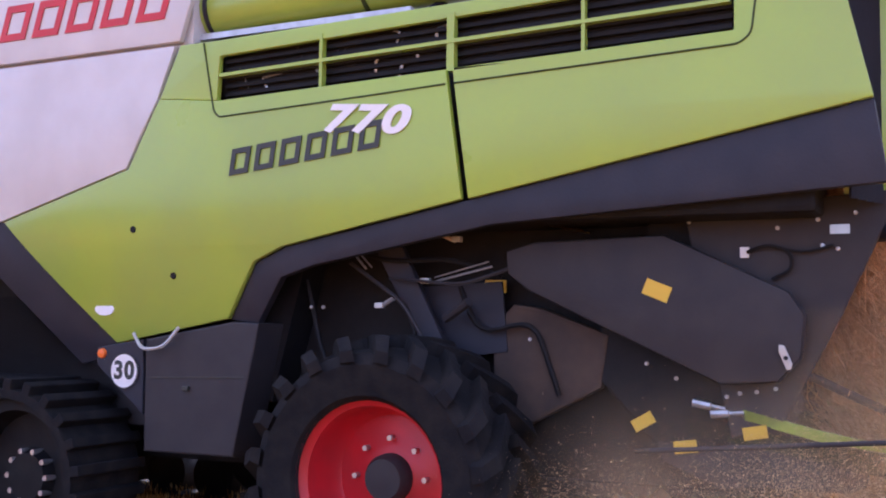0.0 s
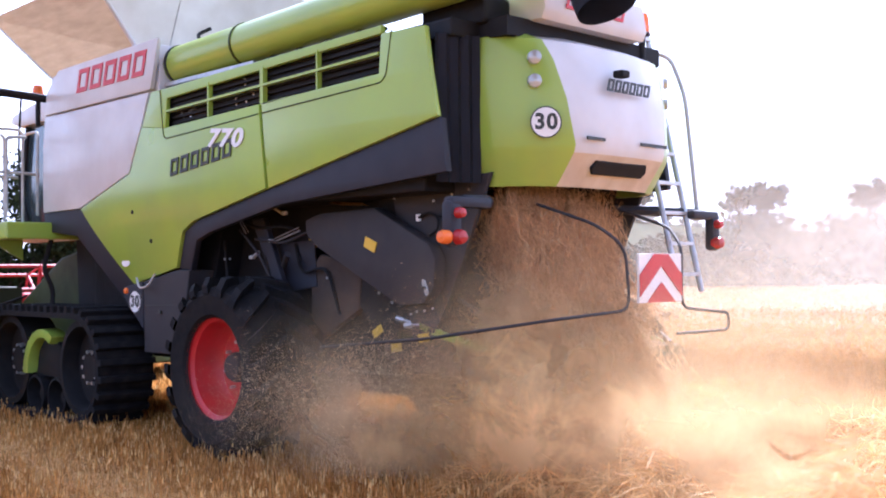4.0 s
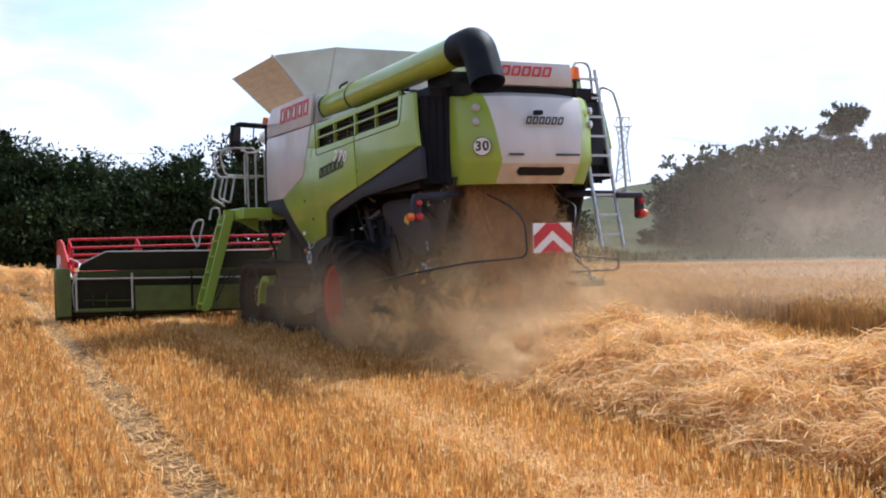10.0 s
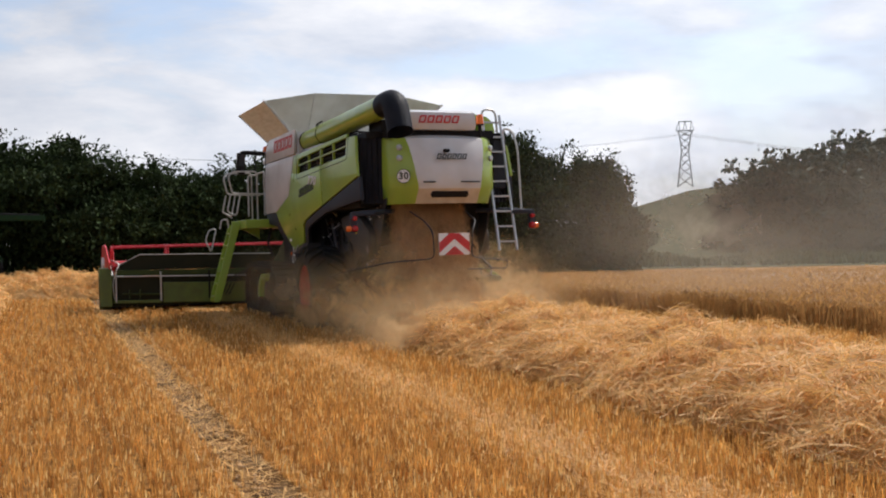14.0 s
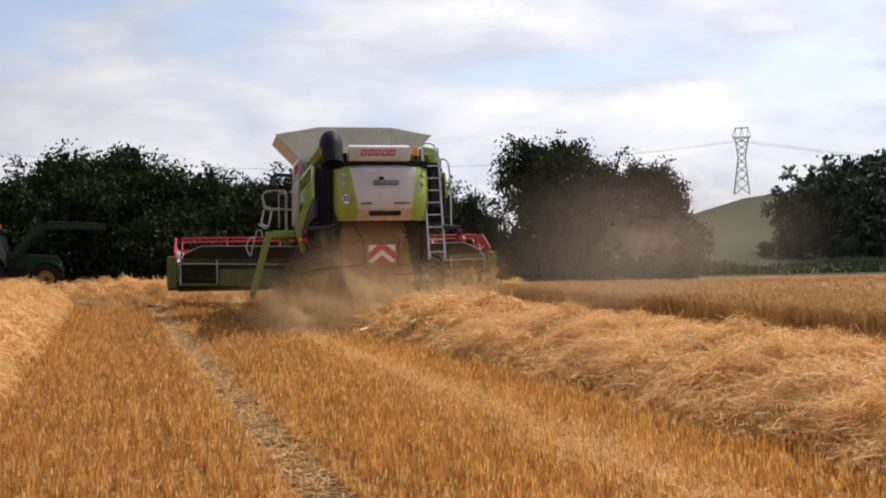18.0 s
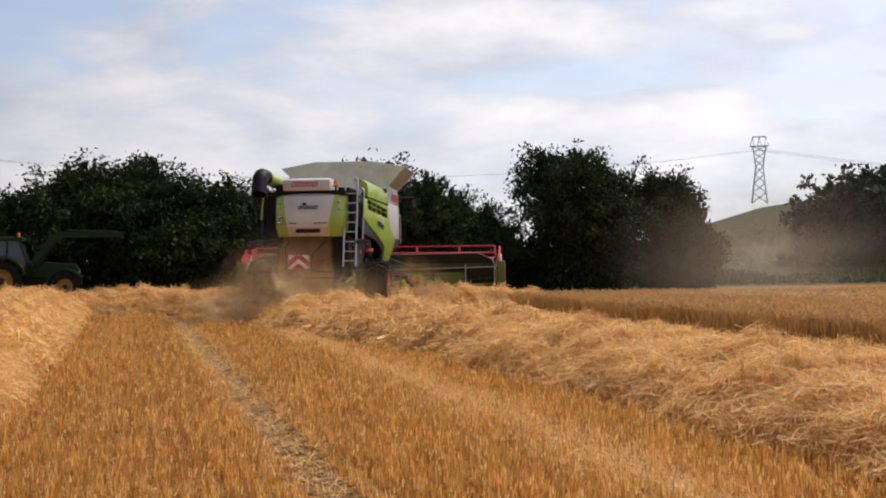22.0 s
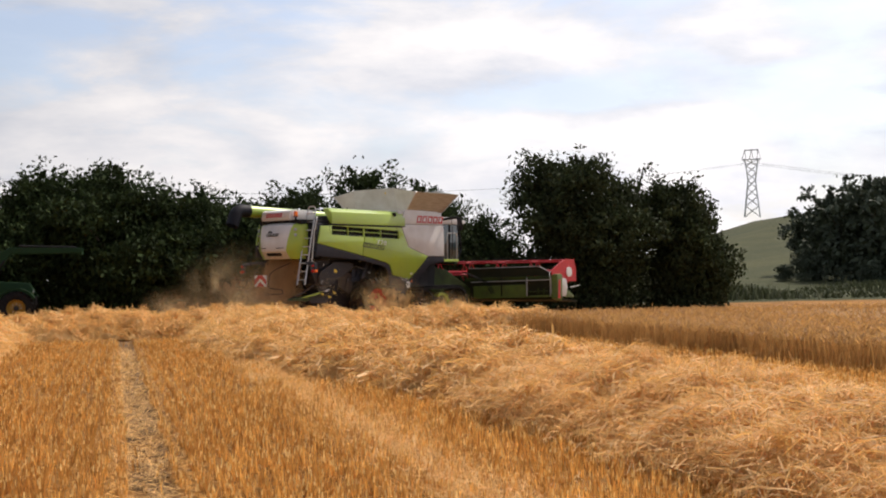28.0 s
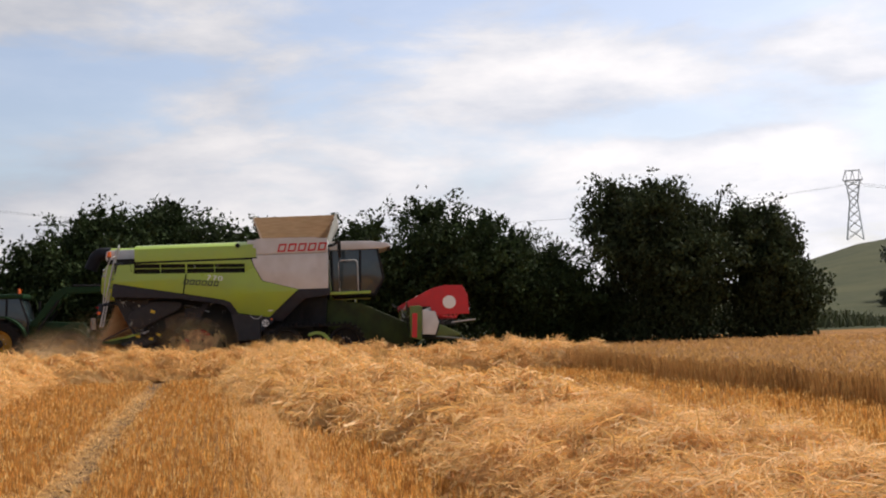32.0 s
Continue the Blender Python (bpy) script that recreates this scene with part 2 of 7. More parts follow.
ORANGE = mat("orange_lens", (0.85, 0.18, 0.02), (0.75, 0.15, 0.02), 0.25)
DARK = mat("dark_grey_plastic", (0.018, 0.020, 0.030), (0.030, 0.030, 0.040), 0.55, spec=0.3, scale=4, bump=0.08)
BLACK = mat("black_steel", (0.008, 0.008, 0.010), (0.017, 0.016, 0.016), 0.65, spec=0.2, scale=7, bump=0.1)
BROWN = mat("dusty_grey_steel", (0.028, 0.026, 0.030), (0.042, 0.038, 0.039), 0.6, spec=0.3, scale=5, bump=0.06)
RUBBER = mat("black_rubber", (0.007, 0.007, 0.009), (0.019, 0.017, 0.016), 0.85, spec=0.18, scale=9, bump=0.2, bscale=45)
STEEL = mat("galvanised_steel", (0.55, 0.56, 0.57), (0.42, 0.42, 0.42), 0.38, 0.7, scale=12)
GREYPAINT = mat("light_grey_tube", (0.5, 0.5, 0.48), (0.4, 0.39, 0.36), 0.45, 0.2, scale=10)
TANK = mat("tank_sheet", (0.58, 0.58, 0.54), (0.48, 0.47, 0.42), 0.55, scale=2.5, bump=0.04)
TANKIN = mat("plywood_flap", (0.47, 0.39, 0.30), (0.38, 0.31, 0.23), 0.65, scale=3, bump=0.05, stretch=(1, 6, 1))
YELLOW = mat("yellow_label", (0.75, 0.5, 0.03), (0.68, 0.45, 0.03), 0.5)
# header greens: dusty, and darkened to hold the shade behind the header
HEADGREEN = mat("dirty_shaded_green_paint", (0.046, 0.066, 0.011), (0.030, 0.038, 0.010), 0.55, spec=0.25, scale=3, bump=0.05)
OLIVE = mat("shaded_olive_sheet", (0.016, 0.017, 0.007), (0.026, 0.024, 0.011), 0.7, spec=0.2, scale=3, bump=0.05)
CHAFFY = mat("dust_caked_steel", (0.075, 0.05, 0.034), (0.04, 0.03, 0.026), 0.9, scale=4, bump=0.1)
# beam and end covers: the header's shade is in this green too
BEAMGREEN = mat("dull_shaded_green_paint", (0.11, 0.16, 0.026), (0.08, 0.105, 0.026), 0.5, scale=3, bump=0.05)
INK = mat("dark_ink", (0.03, 0.035, 0.03), None, 0.5)
GLASS = mat("tinted_glass", (0.03, 0.045, 0.05), (0.035, 0.05, 0.055), 0.06, spec=0.8)
LENS = mat("clear_lens", (0.5, 0.52, 0.5), (0.42, 0.44, 0.44), 0.12, 0.3)
SIGNWHITE = mat("sign_white", (0.78, 0.78, 0.76), None, 0.45)
STUBBLE = mat("stubble_straw", (0.73, 0.388, 0.102), (0.38, 0.17, 0.038), 0.7, scale=4.5, island=0.42, trans=0.55)
CUTEND = mat("cut_end_highlight", (0.90, 0.63, 0.26), (0.78, 0.49, 0.16), 0.6, scale=5, island=0.2, trans=0.35)
STRAW = mat("loose_straw", (0.80, 0.505, 0.19), (0.66, 0.385, 0.12), 0.6, scale=4, island=0.3, trans=0.38)
# duller than loose_straw: shade below the hood put into the colour
FALLSTRAW = mat("shaded_falling_straw", (0.72, 0.46, 0.225), (0.54, 0.325, 0.15), 0.7, scale=4, island=0.35, trans=0.42)
CROP = mat("ripe_crop", (0.50, 0.285, 0.10), (0.40, 0.215, 0.07), 0.7, scale=2, island=0.3, trans=0.5)
CHAFF = mat("chaff_dust", (0.84, 0.63, 0.38), (0.74, 0.54, 0.30), 0.9, island=0.15, trans=0.5)
SOIL = mat("dry_soil", (0.40, 0.255, 0.13), (0.13, 0.08, 0.04), 0.95, scale=20, island=0.35)


def puff_material(name, density, low=0.05, high=1.5, tint=(0.86, 0.60, 0.28, 1)):
    """Fine dust: see-through, thinning from the middle to the rim, in wisps."""
    m = bpy.data.materials.new(name)
    m.use_nodes = True
    n, l = m.node_tree.nodes, m.node_tree.links
    n.clear()
    tc = n.new("ShaderNodeTexCoord")
    mp = n.new("ShaderNodeMapping")
    mp.inputs["Location"].default_value, mp.inputs["Scale"].default_value = (-1, 0, -1), (2, 0, 2)
    l.new(tc.outputs["Generated"], mp.inputs["Vector"])
    gr = n.new("ShaderNodeTexGradient")
    gr.gradient_type = 'QUADRATIC_SPHERE'
    l.new(mp.outputs["Vector"], gr.inputs["Vector"])
    ns = n.new("ShaderNodeTexNoise")
    ns.inputs["Scale"].default_value, ns.inputs["Detail"].default_value, ns.inputs["Distortion"].default_value = 2.8, 9.0, 0.35
    ns.inputs["Roughness"].default_value = 0.6
    l.new(tc.outputs["Object"], ns.inputs["Vector"])
    mr = n.new("ShaderNodeMapRange")
    mr.inputs["From Min"].default_value, mr.inputs["From Max"].default_value = 0.33, 0.66
    mr.inputs["To Min"].default_value, mr.inputs["To Max"].default_value = low * density, high * density
    l.new(ns.outputs["Fac"], mr.inputs["Value"])
    mu = n.new("ShaderNodeMath")
    mu.operation, mu.use_clamp = 'MULTIPLY', True
    l.new(gr.outputs["Fac"], mu.inputs[0])
    l.new(mr.outputs["Result"], mu.inputs[1])
    df, tl, tr = n.new("ShaderNodeBsdfDiffuse"), n.new("ShaderNodeBsdfTranslucent"), n.new("ShaderNodeBsdfTransparent")
    for b in (df, tl):
        b.inputs["Color"].default_value = tint
    m1, m2 = n.new("ShaderNodeMixShader"), n.new("ShaderNodeMixShader")
    l.new(df.outputs[0], m1.inputs[1])
    l.new(tl.outputs[0], m1.inputs[2])
    l.new(mu.outputs[0], m2.inputs[0])
    l.new(tr.outputs[0], m2.inputs[1])
    l.new(m1.outputs[0], m2.inputs[2])
    out = n.new("ShaderNodeOutputMaterial")
    l.new(m2.outputs[0], out.inputs["Surface"])
    return m


PUFF, PUFFTHIN = puff_material("dust_veil", 1.3), puff_material("thin_dust_veil", 0.55, 0.5, 1.2, (0.84, 0.63, 0.36, 1))
PUFFLOW = puff_material("brown_dust_veil", 0.95, 0.55, 1.2, (0.7, 0.5, 0.27, 1))
PUFFHAZE = puff_material("hanging_dust_haze", 0.95, 0.7, 1.1, (0.66, 0.60, 0.50, 1))
LEAF = mat("oak_leaf", (0.018, 0.029, 0.010), (0.034, 0.052, 0.017), 0.85, spec=0.1, scale=1.0, island=0.5, trans=0.12)
# leaf of the two field oaks, lightened to hold airborne dust haze
OAKLEAF = mat("hazed_oak_leaf", (0.026, 0.035, 0.015), (0.044, 0.058, 0.023), 0.85, spec=0.12, scale=1.0, island=0.5, trans=0.15)
# paler and greyer than oak_leaf: distance haze put into the leaf colour
LEAFFAR = mat("hazed_far_leaf", (0.05, 0.066, 0.038), (0.07, 0.088, 0.052), 0.8, scale=0.4, island=0.3)
RANK = mat("rank_grass", (0.075, 0.088, 0.032), (0.115, 0.12, 0.05), 0.8, scale=0.6, island=0.4)
PUFFDRIFT = puff_material("drifting_brown_haze", 0.7, 0.75, 1.1, (0.52, 0.44, 0.34, 1))
BARK = mat("bark", (0.06, 0.045, 0.03), (0.1, 0.08, 0.06), 0.9, scale=10, bump=0.4, bscale=20)
# tractor green and rim yellow, darkened: the hedge's shade is in the paint
DEERE = mat("shaded_green_paint", (0.006, 0.029, 0.009), (0.009, 0.038, 0.011), 0.55, scale=4, spec=0.2)
RIMYEL = mat("shaded_yellow_rim", (0.36, 0.21, 0.02), (0.3, 0.17, 0.02), 0.5)
TRAILER = mat("faded_red_paint", (0.14, 0.03, 0.021), (0.11, 0.024, 0.018), 0.6, scale=5)


def ground_material():
    """Stubble field: drilled rows along y, bare pale wheelings, mottled tone; grass beyond the field."""
    m = bpy.data.materials.new("field_ground")
    m.use_nodes = True
    n, l = m.node_tree.nodes, m.node_tree.links
    p = n["Principled BSDF"]
    p.inputs["Roughness"].default_value = 0.95
    p.inputs["Specular IOR Level"].default_value = 0.15
    tc = n.new("ShaderNodeTexCoord")

    def noise_tex(scale, detail=5, stretch=(1, 1, 1)):
        mp = n.new("ShaderNodeMapping")
        mp.inputs["Scale"].default_value = stretch
        l.new(tc.outputs["Object"], mp.inputs["Vector"])
        t = n.new("ShaderNodeTexNoise")
        t.inputs["Scale"].default_value, t.inputs["Detail"].default_value = scale, detail
        l.new(mp.outputs["Vector"], t.inputs["Vector"])
        return t.outputs["Fac"]

    def ramp(fac, p0, c0, p1, c1):
        r = n.new("ShaderNodeValToRGB")
        r.color_ramp.elements[0].position, r.color_ramp.elements[0].color = p0, (*c0, 1)
        r.color_ramp.elements[1].position, r.color_ramp.elements[1].color = p1, (*c1, 1)
        l.new(fac, r.inputs["Fac"])
        return r.outputs["Color"]

    def mix(fac, a, b, mode='MIX'):
        x = n.new("ShaderNodeMixRGB")
        x.blend_type = mode
        if isinstance(fac, float):
            x.inputs["Fac"].default_value = fac
        else:
            l.new(fac, x.inputs["Fac"])
        l.new(a, x.inputs["Color1"])
        l.new(b, x.inputs["Color2"])
        return x.outputs["Color"]

    fine = ramp(noise_tex(30, 6, (1, 0.25, 1)), 0.35, (0.145, 0.068, 0.015), 0.68, (0.385, 0.188, 0.047))
    large = ramp(noise_tex(0.35, 4, (1, 0.25, 1)), 0.35, (0.78, 0.74, 0.7), 0.65, (1.15, 1.12, 1.05))
    straw = mix(1.0, fine, large, 'MULTIPLY')
    sep = n.new("ShaderNodeSeparateXYZ")
    l.new(tc.outputs["Object"], sep.inputs["Vector"])

    def band(centre, half, soft):
        """1 near x = centre, falling to 0 beyond half, with a wavering edge."""
        wob = n.new("ShaderNodeMath")
        wob.operation = 'MULTIPLY_ADD'
        l.new(noise_tex(0.9, 4), wob.inputs[0])
        wob.inputs[1].default_value = 0.16
        skew = n.new("ShaderNodeMath")
        skew.operation = 'MULTIPLY_ADD'
        l.new(sep.outputs["Y"], skew.inputs[0])
        skew.inputs[1].default_value = -ROW_SKEW
        l.new(sep.outputs["X"], skew.inputs[2])
        l.new(skew.outputs[0], wob.inputs[2])
        d = n.new("ShaderNodeMath")
        d.operation = 'SUBTRACT'
        l.new(wob.outputs[0], d.inputs[0])
        d.inputs[1].default_value = centre + 0.08
        ab = n.new("ShaderNodeMath")
        ab.operation = 'ABSOLUTE'
        l.new(d.outputs[0], ab.inputs[0])
        mr = n.new("ShaderNodeMapRange")
        mr.inputs["From Min"].default_value, mr.inputs["From Max"].default_value = half + soft, half
        l.new(ab.outputs[0], mr.inputs["Value"])
        return mr.outputs["Result"]

    soil = ramp(noise_tex(4, 8), 0.38, (0.034, 0.019, 0.008), 0.68, (0.31, 0.185, 0.088))
    c = mix(band(TRAM_1, 0.14, 0.1), straw, mix(ramp(noise_tex(1.6, 5, (1, 0.5, 1)), 0.45, (0, 0, 0), 0.62, (0.8, 0.8, 0.8)), soil, straw))
    c = mix(band(TRAM_2, 0.02, 0.2), c, ramp(noise_tex(22, 6, (1, 0.3, 1)), 0.35, (0.22, 0.115, 0.036), 0.65, (0.46, 0.27, 0.095)))
    # grass and pasture beyond the field's end
    grass = ramp(noise_tex(0.06, 6), 0.35, (0.036, 0.043, 0.017), 0.68, (0.066, 0.068, 0.028))
    far = n.new("ShaderNodeMapRange")
    far.inputs["From Min"].default_value, far.inputs["From Max"].default_value = 58.5, 61
    wob2 = n.new("ShaderNodeMath")
    wob2.operation = 'MULTIPLY_ADD'
    l.new(noise_tex(0.3, 4), wob2.inputs[0])
    wob2.inputs[1].default_value = 4.0
    l.new(sep.outputs["Y"], wob2.inputs[2])
    l.new(wob2.outputs[0], far.inputs["Value"])
    c = mix(far.outputs["Result"], c, grass)
    l.new(c, p.inputs["Base Color"])
    bp = n.new("ShaderNodeBump")
    bp.inputs["Strength"].default_value, bp.inputs["Distance"].default_value = 0.7, 0.05
    l.new(noise_tex(26, 6, (1, 0.3, 1)), bp.inputs["Height"])
    l.new(bp.outputs["Normal"], p.inputs["Normal"])
    return m


TRAM_1, TRAM_2, ROW_SKEW = 1.28, 3.55, 0.034      # wheelings: x at y = 0, and their lean
GROUND = ground_material()


# ---- builders ----
def part(name, bm, material, parent=None, label="", smooth=False):
    """Links a bmesh as one mesh object under a thing or a part."""
    me = bpy.data.meshes.new(name)
    bm.normal_update()
    bm.to_mesh(me)
    bm.free()
    me.materials.append(material)
    if smooth:
        me.shade_smooth()
        try:
            me.set_sharp_from_angle(angle=radians(38))
        except Exception:
            pass
    ob = new(name, me)
    if parent is not None:
        ob.parent = parent
    if label:
        ob["label"] = label
    return ob


def thing(name, label, category, group="", kind=""):
    return tagged(new(name), label, category, group, kind)


def np_mesh(name, verts, faces, material):
    """One mesh from numpy arrays: verts (n, 3), faces (m, 3 or 4)."""
    me = bpy.data.meshes.new(name)
    k = faces.shape[1]
    me.vertices.add(len(verts))
    me.vertices.foreach_set("co", np.asarray(verts, np.float32).ravel())
    me.loops.add(faces.size)
    me.loops.foreach_set("vertex_index", np.asarray(faces, np.int32).ravel())
    me.polygons.add(len(faces))
    me.polygons.foreach_set("loop_start", np.arange(0, faces.size, k, dtype=np.int32))
    me.update(calc_edges=True)
    me.materials.append(material)
    return me


def B():
    return bmesh.new()


def box(bm, x0, x1, y0, y1, z0, z1, bev=0.0):
    r = bmesh.ops.create_cube(bm, size=1.0, matrix=Matrix.Translation(((x0 + x1) / 2, (y0 + y1) / 2, (z0 + z1) / 2)) @ Matrix.Diagonal((abs(x1 - x0), abs(y1 - y0), abs(z1 - z0), 1)))
    if bev:
        es = list({e for v in r["verts"] for e in v.link_edges})
        bmesh.ops.bevel(bm, geom=es, offset=bev, segments=2, affect='EDGES', profile=0.6)
    return bm


def prism(bm, pts, a, b, axis='y', bev=0.0):
    """A polygon extruded from a to b along an axis: 'y' takes (x, z), 'x' takes (y, z), 'z' takes (x, y)."""
    put = {'y': lambda p, c: (p[0], c, p[1]), 'x': lambda p, c: (c, p[0], p[1]), 'z': lambda p, c: (p[0], p[1], c)}[axis]
    v0 = [bm.verts.new(put(p, a)) for p in pts]
    v1 = [bm.verts.new(put(p, b)) for p in pts]
    fs = [bm.faces.new(v0), bm.faces.new(list(reversed(v1)))]
    k = len(pts)
    for i in range(k):
        fs.append(bm.faces.new((v0[i], v1[i], v1[(i + 1) % k], v0[(i + 1) % k])))
    bmesh.ops.recalc_face_normals(bm, faces=fs)
    if bev:
        es = [e for f in fs[:2] for e in f.edges]
        bmesh.ops.bevel(bm, geom=es, offset=bev, segments=2, affect='EDGES', profile=0.6)
    return bm


def frame_axes(d):
    d = Vector(d).normalized()
    u = d.cross(Vector((0, 0, 1)) if abs(d.z) < 0.9 else Vector((1, 0, 0))).normalized()
    return d, u, d.cross(u)


def tube(bm, pts, r, n=8, caps=True):
    """A round tube along a polyline; r may be a list."""
    pts = [Vector(p) for p in pts]
    rs = r if isinstance(r, (list, tuple)) else [r] * len(pts)
    rings = []
    u = None
    for i, p in enumerate(pts):
        d = (pts[min(i + 1, len(pts) - 1)] - pts[max(i - 1, 0)]).normalized()
        if u is None:
            _, u, w = frame_axes(d)
        u = (u - d * u.dot(d)).normalized()
        w = d.cross(u)
        rings.append([bm.verts.new(p + rs[i] * (math.cos(2 * math.pi * k / n) * u + math.sin(2 * math.pi * k / n) * w)) for k in range(n)])
    for a, b in zip(rings, rings[1:]):
        for k in range(n):
            bm.faces.new((a[k], a[(k + 1) % n], b[(k + 1) % n], b[k]))
    if caps:
        bm.faces.new(list(reversed(rings[0])))
        bm.faces.new(rings[-1])
    return bm


def bend(pts, r=0.12, n=4):
    """Rounds the corners of a polyline."""
    pts = [Vector(p) for p in pts]
    out = [pts[0]]
    for a, b, c in zip(pts, pts[1:], pts[2:]):
        k = min(r, (a - b).length * 0.45, (c - b).length * 0.45)
        p, q = b + (a - b).normalized() * k, b + (c - b).normalized() * k
        for i in range(n + 1):
            t = i / n
            out.append((1 - t) ** 2 * p + 2 * t * (1 - t) * b + t * t * q)
    return out + [pts[-1]]


def lathe(bm, profile, n=32, axis='y', centre=(0, 0, 0), caps=True):
    """Turns (radius, along) points about an axis through centre."""
    c = Vector(centre)
    rings = []
    for r, a in profile:
        ring = []
        for k in range(n):
            t = 2 * math.pi * k / n
            ring.append(bm.verts.new(c + (Vector((r * math.cos(t), a, r * math.sin(t))) if axis == 'y' else Vector((r * math.cos(t), r * math.sin(t), a)) if axis == 'z' else Vector((a, r * math.cos(t), r * math.sin(t))))))
        rings.append(ring)
    fs = []
    for a, b in zip(rings, rings[1:]):
        for k in range(n):
            fs.append(bm.faces.new((a[k], a[(k + 1) % n], b[(k + 1) % n], b[k])))
    if caps:
        fs.append(bm.faces.new(rings[0]))
        fs.append(bm.faces.new(rings[-1]))
    bmesh.ops.recalc_face_normals(bm, faces=fs)
    return bm


def text_mesh(name, body, size, material, parent, m, label="", thick=0.004, bold=0.0, slant=0.0):
    """Lettering with the built-in font, as a mesh part."""
    cu = bpy.data.curves.new(name, 'FONT')
    cu.offset, cu.shear = bold, slant
    cu.body, cu.size, cu.extrude, cu.align_x, cu.align_y = body, size, thick, 'CENTER', 'CENTER'
    tmp = bpy.data.objects.new(name, cu)
    scene.collection.objects.link(tmp)
    me = bpy.data.meshes.new_from_object(tmp.evaluated_get(bpy.context.evaluated_depsgraph_get()))
    bpy.data.objects.remove(tmp)
    me.materials.clear()
    me.materials.append(material)
    ob = new(name, me)
    ob.parent = parent
    ob.matrix_basis = m
    if label:
        ob["label"] = label
    return ob


# ---- ground and distance ----
# crest of the rise: azimuth, height
CREST = ((20, 0), (28, 9), (32, 16.5), (34, 20.2), (38, 23), (44, 28), (47, 26), (53, 19), (60, 14.5), (80, 10), (110, 6), (130, 0))


def hill_height(x, y):
    """Flat field; a long rise beyond it ahead and to the right."""
    d = math.hypot(x, y)
    az = math.degrees(math.atan2(x, y))
    rise = max(0.0, min(1.0, (d - 120) / 260))
    rise = rise * rise * (3 - 2 * rise)
    top = float(np.interp(az, [c[0] for c in CREST], [c[1] for c in CREST]))
    return rise * top + rise * min(1.0, top / 10) * 1.6 * noise.noise(Vector((x * 0.006, y * 0.006, 0))) - max(0.0, 1 - top / 8) * rise * 4


# cross-section of a wheeling: offset, depth
RUT = ((-0.42, 0.0), (-0.3, 0.012), (-0.24, -0.015), (-0.18, -0.05), (-0.06, -0.07), (0.07, -0.068), (0.17, -0.055), (0.22, -0.005), (0.29, 0.018), (0.42, 0.0))


def rut_depth(u, y):
    """Height of the ground across the two wheelings; u is x with the rows' lean taken out."""
    z = 0.0
    for centre, k in ((TRAM_1, 1.0), (TRAM_2, 0.45)):
        if abs(u - centre) < 0.42:
            z += k * float(np.interp(u - centre, [r[0] for r in RUT], [r[1] for r in RUT])) * (1 + 0.35 * noise.noise(Vector((u * 3, y * 1.3, 2.0)))) + 0.012 * noise.noise(Vector((u * 9, y * 6, 5.0)))
    return z


def build_ground():
    """One sheet of crossing lines, close together at the wheelings and wide apart far off."""
    far_ = [14, 25, 40, 60, 80, 100, 120, 145, 170, 195, 220, 245, 270, 295, 320, 345, 370, 400, 450, 520, 700, 1200, 2400, 4500]
    us = sorted({-v for v in far_} | set(far_) | {-8.0, -4.0, -2.0, 0.0, 6.0, 9.0} | {round(c + r[0], 3) for c in (TRAM_1, TRAM_2) for r in RUT})
    vs = sorted({-v for v in far_} | {v for v in far_ if v >= 40} | {0.4 * k for k in range(0, 92)})
    verts = [(u + ROW_SKEW * y * (1 if abs(y) < 600 else 0), y, hill_height(u, y) + (rut_depth(u, y) if -5 < y < 38 else 0.0)) for y in vs for u in us]
    n = len(us)
    faces = [(j * n + i, j * n + i + 1, (j + 1) * n + i + 1, (j + 1) * n + i) for j in range(len(vs) - 1) for i in range(n - 1)]
    me = np_mesh("ground", np.array(verts), np.array(faces), GROUND)
    me.shade_smooth()
    return tagged(new("ground", me), "golden cut stubble field with drilled rows, running into pasture", "field", "", "structure")


def blades(xs, ys, zs, heights, widths, lean, rng, seg=1, curl=0.0):
    """Thin upright strips: arrays of roots; returns verts and quads."""
    n = len(xs)
    yaw = rng.uniform(0, 2 * np.pi, n)
    wx, wy = np.cos(yaw) * widths / 2, np.sin(yaw) * widths / 2
    la = rng.uniform(0, 2 * np.pi, n)
    lx, ly = np.cos(la) * lean, np.sin(la) * lean
    rows = []
    for s in range(seg + 1):
        t = s / seg
        cx, cy = xs + lx * t ** (1 + curl), ys + ly * t ** (1 + curl)
        cz = zs + heights * (t if curl == 0 else t - 0.25 * curl * t * t)
        k = 1 - 0.45 * t
        rows.append(np.stack([np.stack([cx - wx * k, cy - wy * k, cz], 1), np.stack([cx + wx * k, cy + wy * k, cz], 1)], 1))
    v = np.stack(rows, 1).reshape(n, (seg + 1) * 2, 3)
    base = (np.arange(n) * (seg + 1) * 2)[:, None]
    f = np.concatenate([base + np.array([2 * s, 2 * s + 1, 2 * s + 3, 2 * s + 2]) for s in range(seg)], 1).reshape(-1, 4)
    return v.reshape(-1, 3), f


def merge(parts):
    vs, fs, o = [], [], 0
    for v, f in parts:
        vs.append(v)
        fs.append(f + o)
        o += len(v)
    return np.concatenate(vs), np.concatenate(fs)


